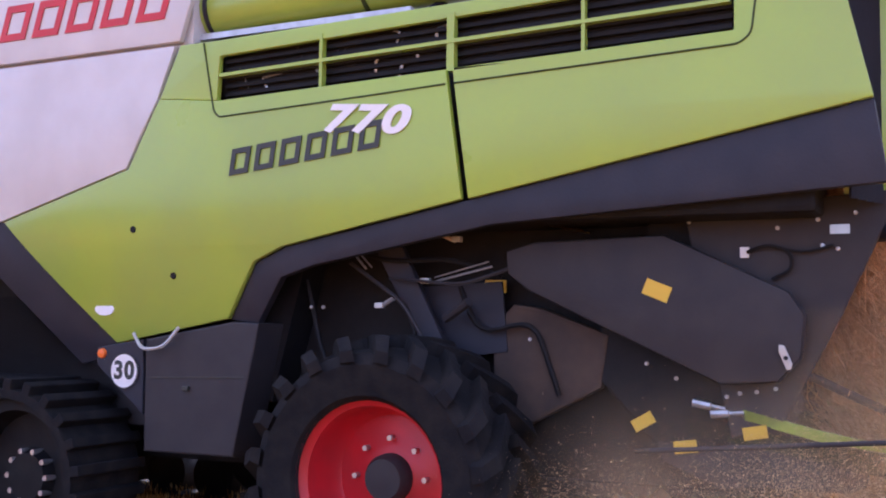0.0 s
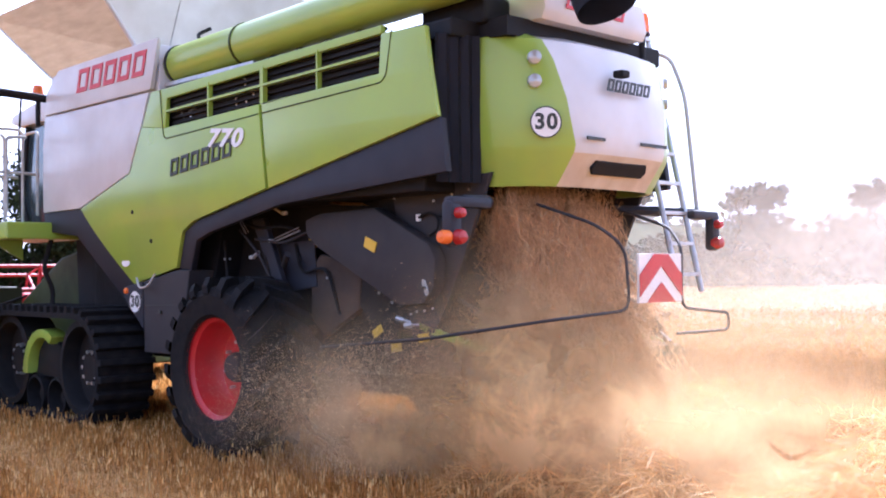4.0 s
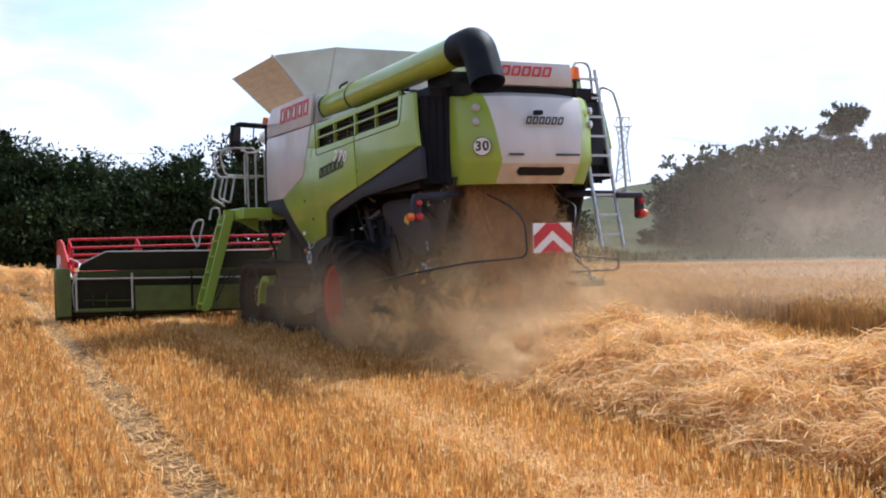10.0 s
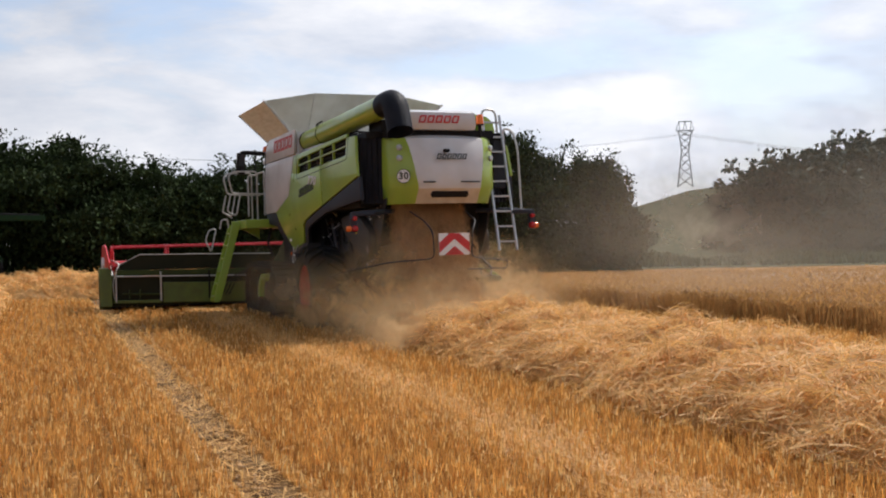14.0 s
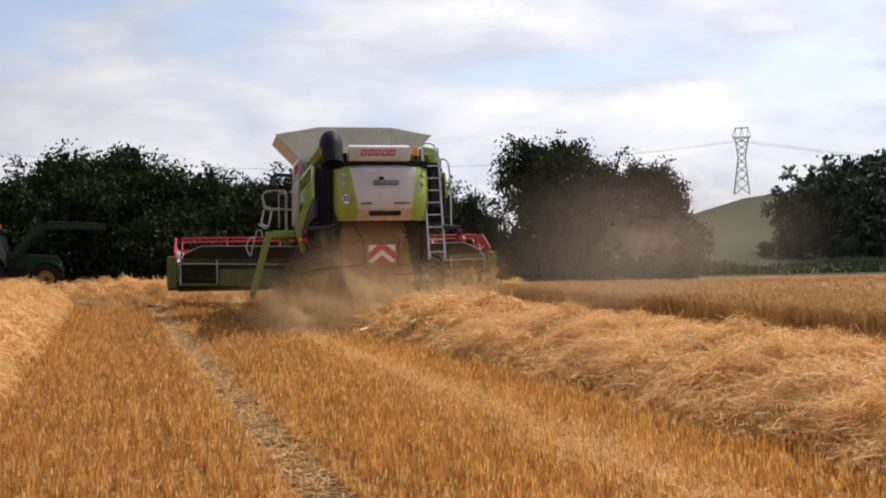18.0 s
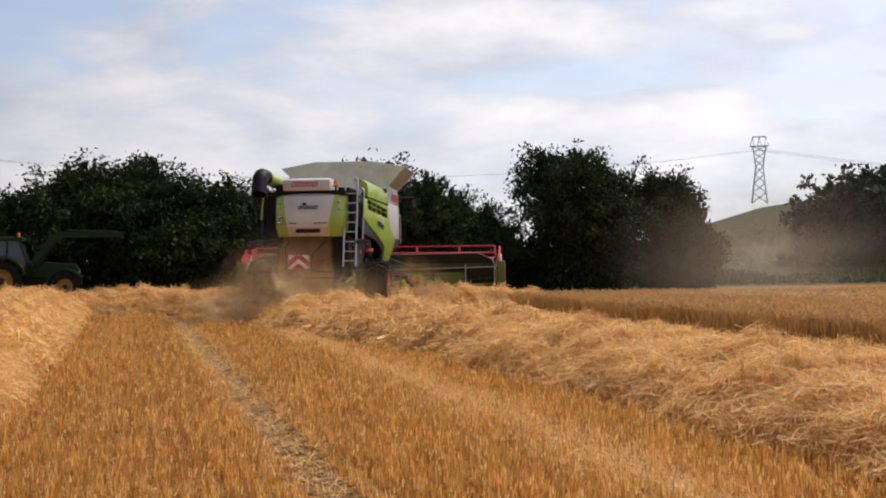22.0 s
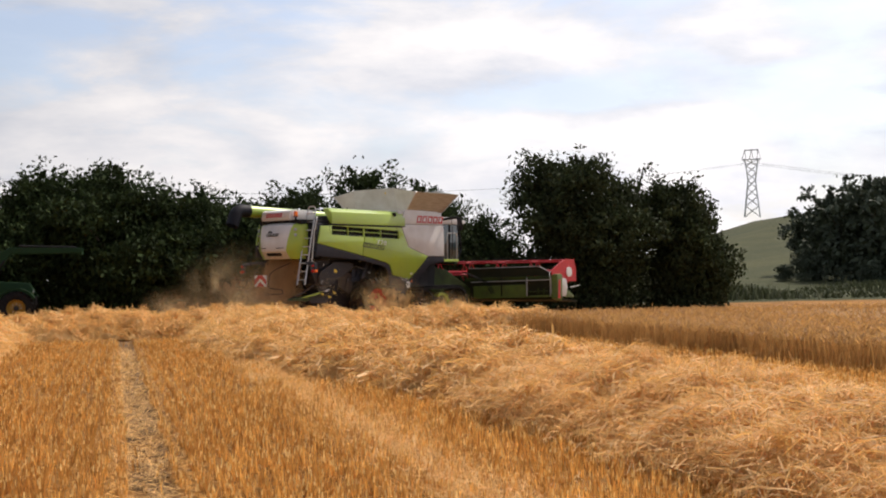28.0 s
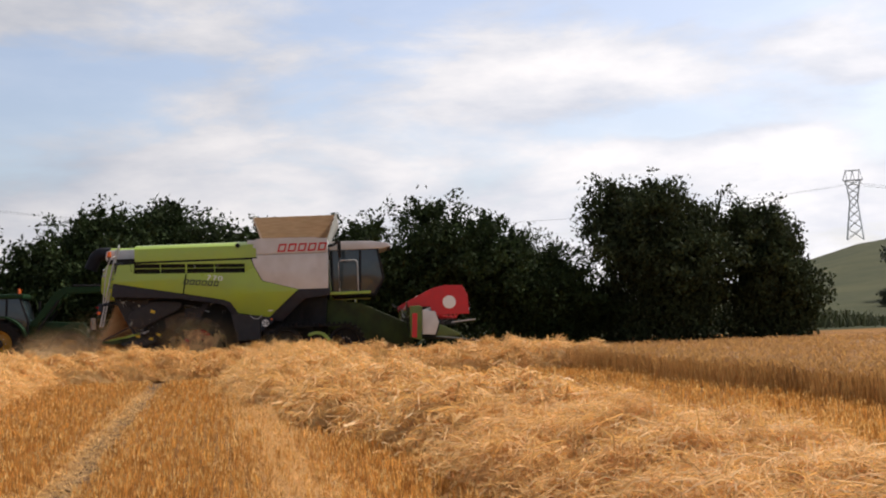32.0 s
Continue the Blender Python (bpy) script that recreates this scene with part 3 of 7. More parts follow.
def build_stubble():
    rng = np.random.default_rng(4)
    out, tips = [], []
    for x0, x1, y0, y1, dens, h, w in ((-4, 13, 3.5, 11, 1050, 0.135, 0.0085), (-7, 13.5, 11, 19, 680, 0.135, 0.0108), (-12, 15, 19, 34, 250, 0.13, 0.0145), (2, 13, -4, 3.5, 170, 0.13, 0.009), (13, 24, -6, 6, 20, 0.13, 0.014)):
        n = int((x1 - x0) * (y1 - y0) * dens)
        # plants stand in tufts of a few stalks along the drilled rows
        tuft = rng.integers(0, n // 5, n)
        tx, ty, th = rng.uniform(x0, x1, n // 5), rng.uniform(y0, y1, n // 5), rng.uniform(0.7, 1.25, n // 5)
        x, y = tx[tuft], ty[tuft] + rng.normal(0, 0.026, n)
        x = np.round(x / 0.15) * 0.15 + rng.normal(0, 0.024, n // 5)[tuft] + rng.normal(0, 0.014, n) + ROW_SKEW * y
        tx = x - ROW_SKEW * y
        bare = (np.abs(tx - TRAM_1) < 0.175 + 0.05 * np.sin(y * 1.7) * np.sin(y * 0.6)) & (rng.random(n) < 0.97) | (np.abs(tx - TRAM_2) < 0.2) & (rng.random(n) < 0.5)
        x, y, th = x[~bare], y[~bare], th[tuft][~bare]
        n = len(x)
        hh = h * rng.uniform(0.5, 1.2, n) * th
        hh *= np.where(np.abs(x - ROW_SKEW * y - TRAM_1) < 0.36, 0.62, 1.0)      # trodden beside the wheeling
        v, f = blades(x, y, np.zeros(n), hh, w * rng.uniform(0.7, 1.3, n), hh * rng.uniform(0.05, 0.35, n), rng)
        out.append((v, f))
        # bright cut ends of the stalks, with backlit highlights put into their colour
        cut = np.flatnonzero(rng.random(n) < 0.13)
        top = v.reshape(n, 4, 3)[cut][:, 2:].mean(1)
        m = len(cut)
        tips.append(blades(top[:, 0], top[:, 1], top[:, 2] - 0.004, rng.uniform(0.02, 0.06, m), w * rng.uniform(1.0, 1.7, m), 0.01 * rng.random(m), rng))
    # loose straws lying on the stubble and along the wheelings
    v, f = merge(out)
    ob = new("stubble", np_mesh("stubble", v, f, STUBBLE))
    tagged(ob, "short golden cereal stubble standing in drilled rows", "stubble", "", "stuff")
    v, f = merge(tips)
    ob = new("cut_stalk_ends", np_mesh("cut_stalk_ends", v, f, CUTEND))
    tagged(ob, "pale cut stubble ends, brightened as backlit highlights", "stubble", "", "stuff")
    # pale stalks pressed over along the second wheeling
    n = 14000
    y = rng.uniform(3.5, 30, n)
    x = TRAM_2 + rng.normal(0, 0.26, n) + ROW_SKEW * y
    pressed = blades(x, y, rng.uniform(0, 0.03, n), rng.uniform(0.05, 0.14, n), rng.uniform(0.006, 0.011, n), rng.uniform(0.08, 0.24, n), rng, 2, 0.6)
    n = 46000
    x, y = rng.uniform(-6, 13, n), rng.uniform(3.5, 30, n)
    k = rng.random(n) < 0.62
    m = k.sum()
    edge = np.where(rng.random(m) < 0.5, -0.24, 0.24) * (rng.random(m) < 0.5)
    x[k] = np.where(rng.random(m) < 0.12, TRAM_1 + edge + rng.normal(0, 0.075, m), TRAM_2 + rng.normal(0, 0.24, m)) + ROW_SKEW * y[k]
    L = rng.uniform(0.08, 0.3, n)
    v, f = blades(x, y, rng.uniform(0.01, 0.1, n), rng.uniform(-0.01, 0.04, n), rng.uniform(0.004, 0.010, n), L, rng)
    # a few long bleached straws lying in the bare wheeling and along its edge
    n = 2600
    y = rng.uniform(3.5, 30, n)
    x = TRAM_1 + np.where(rng.random(n) < 0.45, rng.normal(-0.2, 0.05, n), rng.normal(0.0, 0.12, n)) + ROW_SKEW * y
    long_ = blades(x, y, rng.uniform(-0.02, 0.05, n), rng.uniform(0.0, 0.06, n), rng.uniform(0.007, 0.015, n), rng.uniform(0.1, 0.32, n), rng, 2, 0.5)
    v, f = merge([(v, f), pressed, long_])
    ob = new("loose_straw", np_mesh("loose_straw", v, f, STRAW))
    return tagged(ob, "pale loose straws strewn over the stubble and wheelings", "straw", "", "stuff")


def build_clods():
    """Crumbs of dry soil along the bare wheeling."""
    rng = np.random.default_rng(14)
    n = 1500
    y = 3.5 + 26 * rng.random(n) ** 1.4
    x = TRAM_1 + ROW_SKEW * y + rng.normal(0, 0.1, n)
    r = 0.008 * rng.lognormal(0, 0.65, n)
    corner = np.array([(1, 0, 0), (-1, 0, 0), (0, 1, 0), (0, -1, 0), (0, 0, 0.8), (0, 0, -0.8)])
    v = np.stack([x, y, r * 0.3 - 0.055], 1)[:, None, :] + corner[None] * r[:, None, None] * rng.uniform(0.6, 1.4, (n, 6, 1))
    tri = np.array([(0, 2, 4), (2, 1, 4), (1, 3, 4), (3, 0, 4), (2, 0, 5), (1, 2, 5), (3, 1, 5), (0, 3, 5)])
    f = (np.arange(n) * 6)[:, None, None] + tri[None]
    ob = new("soil_clods", np_mesh("soil_clods", v.reshape(-1, 3), f.reshape(-1, 3), SOIL))
    return tagged(ob, "dry crumbs of pale brown soil in the wheeling", "soil", "", "stuff")


def lumps(x, y, seed):
    """Uneven heaping of the straw: about 1, with hollows and tufts."""
    p = seed * 37.0
    return 1 + 0.2 * np.sin(3.1 * x + 1.7 * y + p) * np.sin(2.3 * y - 1.9 * x + 2 * p) + 0.16 * np.sin(6.3 * x - 2.9 * y + 3 * p) * np.sin(5.1 * y + 3.3 * x + p)


def strands(n, rng, half_w, half_l, height, width=0.009):
    """Loose curved straws heaped in a mound, as bent three-joint strips."""
    y = rng.uniform(-half_l, half_l, n)
    u = np.where(rng.random(n) < 0.5, rng.uniform(-1, 1, n), np.clip(rng.normal(0, 0.42, n), -1, 1))
    x = u * half_w
    top = height * np.sqrt(np.clip(1 - u * u, 0, 1)) * lumps(x, y, height)
    z = top * (0.62 + 0.42 * rng.random(n) ** 0.5) + rng.normal(0, 0.02, n)
    z *= np.clip((half_l * 1.02 - np.abs(y)) / (0.4 * half_l), 0.25, 1) ** 0.5
    L = rng.uniform(0.18, 0.5, n)
    yaw = rng.uniform(0, 2 * np.pi, n)
    pitch = np.where(rng.random(n) < 0.05, rng.normal(0, 1.0, n), rng.normal(0, 0.38, n))
    d = np.stack([np.cos(yaw) * np.cos(pitch), np.sin(yaw) * np.cos(pitch), np.sin(pitch)], 1)
    side = np.cross(d, np.array([0, 0, 1.0]))
    side /= np.linalg.norm(side, axis=1)[:, None] + 1e-6
    tilt = rng.uniform(-1, 1, n)[:, None]
    wv = (side + tilt * np.array([0, 0, 1.0]))
    wv *= (width * rng.uniform(0.6, 1.4, n) * np.where(rng.random(n) < 0.12, 1.9, 1.0) / 2)[:, None]
    c = np.stack([x, y, z], 1)
    rows = []
    sag = rng.uniform(0.0, 0.12, n)
    for s in (-0.5, -0.17, 0.17, 0.5):
        p = c + d * (L * s)[:, None]
        p[:, 2] -= sag * (s * 2) ** 2
        p[:, 2] = np.maximum(p[:, 2], 0.01)
        rows.append(np.stack([p - wv, p + wv], 1))
    v = np.stack(rows, 1).reshape(-1, 3)
    base = (np.arange(n) * 8)[:, None]
    f = np.concatenate([base + np.array([2 * s, 2 * s + 1, 2 * s + 3, 2 * s + 2]) for s in range(3)], 1).reshape(-1, 4)
    return v, f


def mound(rng, half_w, half_l, height, nx=14, ny=8):
    """The matted heart of a swath piece."""
    xs, ys = np.linspace(-half_w, half_w, nx), np.linspace(-half_l, half_l, ny)
    v = []
    for yy in ys:
        for xx in xs:
            e = math.sqrt(max(0, 1 - (xx / half_w) ** 2))
            v.append((xx, yy, height * e * 0.8 * float(lumps(xx, yy, height)) * (1 + 0.25 * noise.noise(Vector((xx * 3, yy * 3 + 7 * height, 1.3)))) * min(1, max(0, (half_l * 1.02 - abs(yy)) / (0.4 * half_l))) ** 0.5 - 0.03))
    f = [(j * nx + i, j * nx + i + 1, (j + 1) * nx + i + 1, (j + 1) * nx + i) for j in range(ny - 1) for i in range(nx - 1)]
    return np.array(v), np.array(f)


SWATH_MESHES = []


def build_swath_meshes():
    for k in range(4):
        rng = np.random.default_rng(20 + k)
        v, f = merge([strands(9000, rng, 1.65, 1.15, 0.54 + 0.04 * k, 0.005), mound(rng, 1.5, 1.1, 0.54 + 0.04 * k)])
        SWATH_MESHES.append(np_mesh("swath_straw", v, f, STRAW))
    for k in range(4):
        rng = np.random.default_rng(30 + k)
        v, f = merge([strands(2800, rng, 1.65, 1.15, 0.62 + 0.04 * k, 0.011), mound(rng, 1.5, 1.1, 0.62 + 0.04 * k)])
        SWATH_MESHES.append(np_mesh("swath_straw", v, f, STRAW))


def swath_piece(m, k, label="heaped golden straw lying in a swath on stubble", group="straw swath"):
    ob = new("straw_swath", SWATH_MESHES[k % 8])
    ob.matrix_basis = m
    return tagged(ob, label, "straw", group, "stuff")


CROP_X, CROP_END = 13.2, 34.5


def build_crop():
    rng = np.random.default_rng(9)
    out = []
    for x0, x1, y0, y1, dens, w in ((CROP_X, CROP_X + 1.2, 4, CROP_END, 420, 0.011), (CROP_X + 1.2, CROP_X + 7, 4, CROP_END, 130, 0.014), (CROP_X + 7, 60, 4, CROP_END, 16, 0.03), (CROP_X, 45, CROP_END - 1.2, CROP_END, 160, 0.014)):
        n = int((x1 - x0) * (y1 - y0) * dens)
        x, y = rng.uniform(x0, x1, n), rng.uniform(y0, y1, n)
        x = x + 0.2 * np.sin(y * 0.9) + 0.12 * np.sin(y * 2.3)
        h = rng.normal(0.66, 0.055, n)
        out.append(blades(x, y, np.zeros(n), h, w * rng.uniform(0.7, 1.3, n), rng.uniform(0.02, 0.16, n), rng, 3, 0.8))
        # nodding ears
        m = int(n * 0.8)
        out.append(blades(x[:m] + rng.normal(0, 0.05, m), y[:m] + rng.normal(0, 0.05, m), h[:m] * 0.78, rng.uniform(0.02, 0.1, m), w * 2.2 * rng.uniform(0.7, 1.3, m), rng.uniform(0.05, 0.11, m), rng, 2, 0.6))
    # dense heart of the stand, which the stalks hide
    xs, ys = np.linspace(CROP_X + 0.7, 75, 60), np.linspace(-40, CROP_END - 0.3, 50)
    v, f = [], []
    for yy in ys:
        for xx in xs:
            v.append((xx, yy, 0.44 + 0.05 * noise.noise(Vector((xx * 0.8, yy * 0.8, 0)))))
    nx = len(xs)
    f = [(j * nx + i, j * nx + i + 1, (j + 1) * nx + i + 1, (j + 1) * nx + i) for j in range(len(ys) - 1) for i in range(nx - 1)]
    lo = len(v)
    for j in range(len(ys)):
        v.append((xs[0], ys[j], 0.0))
    f += [(j * nx, (j + 1) * nx, lo + j + 1, lo + j) for j in range(len(ys) - 1)]
    lo2 = len(v)
    for i in range(nx):
        v.append((xs[i], ys[-1], 0.0))
    f += [((len(ys) - 1) * nx + i, (len(ys) - 1) * nx + i + 1, lo2 + i + 1, lo2 + i) for i in range(nx - 1)]
    out.append((np.array(v), np.array(f)))
    vv, ff = merge(out)
    ob = new("standing_crop", np_mesh("standing_crop", vv, ff, CROP))
    return tagged(ob, "ripe standing cereal crop with nodding golden ears", "crop", "", "stuff")


def tree_parts(seed, height, radius, leaves, leaf_size, material, low=0.1, lobes=9):
    """Trunk and limbs, and a crown of leaf clumps gathered round the limb ends."""
    rng = np.random.default_rng(seed)
    bm = B()
    tr = 0.035 * height
    trunk_top = Vector((rng.normal(0, 0.2), rng.normal(0, 0.2), height * 0.5))
    tube(bm, [(0, 0, -0.1), (trunk_top.x * 0.3, trunk_top.y * 0.4, height * 0.22), trunk_top], [tr, tr * 0.75, tr * 0.45], 8)
    ends = []
    for k in range(lobes):
        a = 2 * math.pi * (k + rng.uniform(-0.3, 0.3)) / lobes
        rr = radius * rng.uniform(0.35, 0.85)
        zz = height * rng.uniform(0.28 + low, 0.86)
        e = Vector((rr * math.cos(a), rr * math.sin(a), zz))
        s = trunk_top * rng.uniform(0.35, 0.95)
        tube(bm, [s, (s + e) / 2 + Vector((0, 0, height * 0.05)), e], [tr * 0.4, tr * 0.26, tr * 0.1], 6)
        ends.append(e)
    ends.append(Vector((trunk_top.x, trunk_top.y, height * 0.85)))
    per = leaves // len(ends)
    cs, ss = [], []
    for e in ends:
        sub = rng.normal(0, 1, (max(8, per // 45), 3)) * np.array([radius * 0.27, radius * 0.27, height * 0.10])
        pick = rng.integers(0, len(sub), per)
        pts = np.array(e) + sub[pick] + rng.normal(0, 1, (per, 3)) * np.array([radius * 0.085, radius * 0.085, height * 0.032])
        cs.append(pts)
    # leading shoots that stand out of the crown
    for e in ends:
        for j in range(3):
            q = rng.random(120)
            tip = np.array([rng.normal(0, radius * 0.2), rng.normal(0, radius * 0.2), height * rng.uniform(0.1, 0.24)])
            cs.append(np.array(e) + q[:, None] * tip + rng.normal(0, 1, (120, 3)) * (0.13 * (1.15 - q))[:, None])
    # skirt of low growth
    m = int(leaves * 0.22)
    a = rng.uniform(0, 2 * np.pi, m)
    r = radius * np.sqrt(rng.random(m)) * 0.95
    cs.append(np.stack([r * np.cos(a), r * np.sin(a), rng.random(m) * height * 0.4], 1))
    c = np.concatenate(cs)
    c[:, 2] = np.maximum(c[:, 2], 0.05)
    c = c[c[:, 2] < height * rng.uniform(1.0, 1.14, len(c))]
    n = len(c)
    u = rng.normal(0, 1, (n, 3))
    u /= np.linalg.norm(u, axis=1)[:, None]
    w = np.cross(u, rng.normal(0, 1, (n, 3)))
    w /= np.linalg.norm(w, axis=1)[:, None]
    s = (leaf_size * rng.uniform(0.5, 1.3, n))[:, None]
    v = np.stack([c - u * s, c - w * s * 0.5, c + u * s, c + w * s * 0.5], 1).reshape(-1, 3)
    f = np.arange(n * 4).reshape(-1, 4)
    return bm, np_mesh("crown", v, f, material)


def make_tree(name, seed, height, radius, leaves, leaf_size, label, material=None, low=0.1, lobes=9):
    t = thing(name, label, "tree", "hedgerow trees")
    bm, me = tree_parts(seed, height, radius, leaves, leaf_size, material or LEAF, low, lobes)
    part("trunk", bm, BARK, t, "", True)
    cr_ = new("crown", me)
    cr_.parent = t
    return t


def build_trees():
    rng = random.Random(3)
    label = "dark green broadleaf tree in a dense field hedge"
    protos = [make_tree("hedge_tree", 40 + k, h, r, 20000, 0.115, label, None, 0.0, 12) for k, (h, r) in enumerate(((5.6, 3.4), (6.1, 3.1), (5.1, 3.5), (6.4, 2.8)))]
    light = [make_tree("hedge_tree", 50 + k, h, r, 15000, 0.115, "airy green broadleaf tree in an uneven field hedge", LEAF, 0.0, 9) for k, (h, r) in enumerate(((5.9, 2.5), (5.2, 2.8)))]
    spots = []
    x = -40.0
    while x < 19.4:
        if not -8.0 < x < -2.0:          # a gap in the hedge
            spots.append((x, (54.2 if x < 8 else 55.0) + rng.uniform(-1.0, 1.0) - 0.02 * x))
        x += rng.uniform(1.6, 2.7) if x < 7.5 else rng.uniform(2.2, 3.2)
    airy = []
    for k, (px, py) in enumerate(spots):
        m = pose(px, py, 0, 0, 0, rng.uniform(0, 360))
        s = rng.uniform(0.92, 1.14) * (1.14 if px > 14 else 1.2 if px > 8.3 else 0.9 if px > 3.5 else 1.14 if px > -5 else 0.8)
        if px > 8.3 and light:
            ob = light.pop()
            ob.matrix_basis = m
            airy.append(ob)
        elif px > 8.3:
            ob = copy_thing(airy[k % 2], m)
            ob.scale = (1, 1, s)
        elif k < 4:
            protos[k].matrix_basis = m
        else:
            ob = copy_thing(protos[k % 4], m)
            ob.scale = (1, 1, s)
    for px, py, s in ((20.6, 55.5, 0.74), (22.2, 55.6, 0.5), (19.6, 55.0, 0.95), (-2.6, 54.4, 0.86), (-7.8, 54.6, 0.74)):
        copy_thing(protos[2], pose(px, py, 0, 0, 0, 40 * px)).scale = (0.8, 0.8, s)
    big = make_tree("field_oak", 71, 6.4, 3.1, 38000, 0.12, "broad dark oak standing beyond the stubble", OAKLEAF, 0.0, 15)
    big.matrix_basis = pose(25.6, 53.4, 0, 0, 0, 20)
    big.scale = (1, 1, 1.14)
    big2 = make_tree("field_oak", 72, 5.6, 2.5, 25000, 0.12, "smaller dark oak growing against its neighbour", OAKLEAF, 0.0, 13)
    big2.matrix_basis = pose(31.0, 53.0, 0, 0, 0, 80)
    big2.scale = (1, 1, 1.12)
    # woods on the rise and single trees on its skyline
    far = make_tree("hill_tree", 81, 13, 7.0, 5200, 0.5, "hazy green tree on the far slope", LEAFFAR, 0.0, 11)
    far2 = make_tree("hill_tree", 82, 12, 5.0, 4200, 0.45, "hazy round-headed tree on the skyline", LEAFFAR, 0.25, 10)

    def place(proto, az, d, sc, first=False):
        px, py = d * math.sin(radians(az)), d * math.cos(radians(az))
        m = pose(px, py, hill_height(px, py) - 0.3, 0, 0, rng.uniform(0, 360))
        ob = proto
        if first:
            ob.matrix_basis = m
        else:
            ob = copy_thing(proto, m)
        ob.scale = (sc, sc, sc)

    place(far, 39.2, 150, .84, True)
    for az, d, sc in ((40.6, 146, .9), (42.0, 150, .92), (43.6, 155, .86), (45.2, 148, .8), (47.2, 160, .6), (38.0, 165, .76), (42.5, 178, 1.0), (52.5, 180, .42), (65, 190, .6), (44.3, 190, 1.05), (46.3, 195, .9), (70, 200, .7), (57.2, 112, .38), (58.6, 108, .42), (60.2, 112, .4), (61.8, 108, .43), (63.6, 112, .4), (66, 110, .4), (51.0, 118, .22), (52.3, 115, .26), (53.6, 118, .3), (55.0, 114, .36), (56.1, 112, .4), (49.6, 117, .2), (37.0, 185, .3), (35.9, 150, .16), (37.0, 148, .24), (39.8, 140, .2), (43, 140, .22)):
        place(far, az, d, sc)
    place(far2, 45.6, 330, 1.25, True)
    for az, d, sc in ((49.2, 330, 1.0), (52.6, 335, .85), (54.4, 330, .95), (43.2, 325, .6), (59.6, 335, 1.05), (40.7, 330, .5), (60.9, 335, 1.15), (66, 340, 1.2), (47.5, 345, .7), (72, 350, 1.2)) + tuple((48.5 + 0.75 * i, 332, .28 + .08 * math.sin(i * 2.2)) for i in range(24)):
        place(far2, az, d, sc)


def build_rank_edge():
    """Uncut green margin along the far right of the field."""
    rng = np.random.default_rng(33)
    n = 26000
    x = rng.uniform(30, 110, n)
    y = 66 + rng.normal(0, 2.5, n) + 0.1 * (x - 30)
    h = rng.uniform(0.4, 1.1, n) * (0.8 + 0.4 * np.sin(x * 0.35))
    v, f = blades(x, y, np.zeros(n), h, rng.uniform(0.05, 0.16, n), rng.uniform(0.1, 0.5, n), rng, 2, 0.5)
    ob = new("rough_grass", np_mesh("rough_grass", v, f, RANK))
    return tagged(ob, "rank green grass and nettles along the field margin", "grass", "", "stuff")


def build_pylon(name, x, y, height, turn, label):
    """Lattice tower with a flat crossarm head."""
    t = thing(name, label, "pylon")
    zb = hill_height(x, y) - 0.3
    bm = B()
    w0, w1 = 2.3, 1.1
    hb = height * 0.86

    def corner(sx, sy, z):
        k = w0 + (w1 - w0) * min(1, z / (height * 0.55))
        if z > height * 0.55:
            k = w1 + (z - height * 0.55) / (height * 0.45) * 1.2 * (1 if sx else 0)
        return Vector((sx * k, sy * min(k, w1 + (w0 - w1) * max(0, 1 - z / hb)), z))
    levels = [0, height * .16, height * .3, height * .43, height * .55, height * .66, height * .77, hb]
    for sx in (-1, 1):
        for sy in (-1, 1):
            tube(bm, [corner(sx, sy, z) for z in levels], 0.16, 5)
    for a, b in zip(levels, levels[1:]):
        for s in (-1, 1):
            tube(bm, [corner(s, -1, a), corner(s, 1, b)], 0.08, 4)
            tube(bm, [corner(s, 1, a), corner(s, -1, b)], 0.08, 4)
            tube(bm, [corner(-1, s, a), corner(1, s, b)], 0.08, 4)
            tube(bm, [corner(1, s, a), corner(-1, s, b)], 0.08, 4)
    part("tower", bm, STEEL, t)
    bm = B()
    for sy in (-1, 1):
        tube(bm, [(-2.7, 0.5 * sy, hb), (2.7, 0.5 * sy, hb)], 0.14, 5)
        tube(bm, [(-2.1, 0.5 * sy, height), (2.1, 0.5 * sy, height)], 0.12, 5)
        for s in (-1, 0, 1):
            tube(bm, [(2.2 * s - 0.6, 0.5 * sy, hb), (1.9 * s, 0.5 * sy, height)], 0.08, 4)
            tube(bm, [(2.2 * s + 0.6, 0.5 * sy, hb), (1.9 * s, 0.5 * sy, height)], 0.08, 4)
    part("crossarm", bm, STEEL, t)
    for s in (-1, 0, 1):
        bm = B()
        tube(bm, [(2.2 * s, 0, hb), (2.2 * s, 0, hb - 1.1)], 0.1, 6)
        part("insulator", bm, GREYPAINT, t)
    t.matrix_basis = pose(x, y, zb, 0, 0, turn)
    return t


def build_cables(x, y, z, turn):
    t = thing("power_line", "thin overhead power cables strung from the pylon", "cable")
    a = radians(turn)
    for s in (-1, 0, 1):
        bm = B()
        o = Vector((x + 2.2 * s * math.cos(a), y + 2.2 * s * math.sin(a), z))
        for sign in (-1, 1):
            d = Vector((0.97, -0.24, 0)) * sign
            pts = [o + d * (260 * k / 10) + Vector((0, 0, -9 * (1 - (2 * k / 10 - 1) ** 2))) for k in range(11)]
            tube(bm, pts, 0.028 if sign > 0 else 0.016, 4)
        part("cable", bm, BLACK, t)


build_ground()
build_stubble()
build_clods()
build_swath_meshes()
build_crop()
build_trees()
build_rank_edge()
PYL = (197.6, 285.2)
build_pylon("pylon", *PYL, 20.5, -37, "grey steel lattice electricity pylon on the hill")
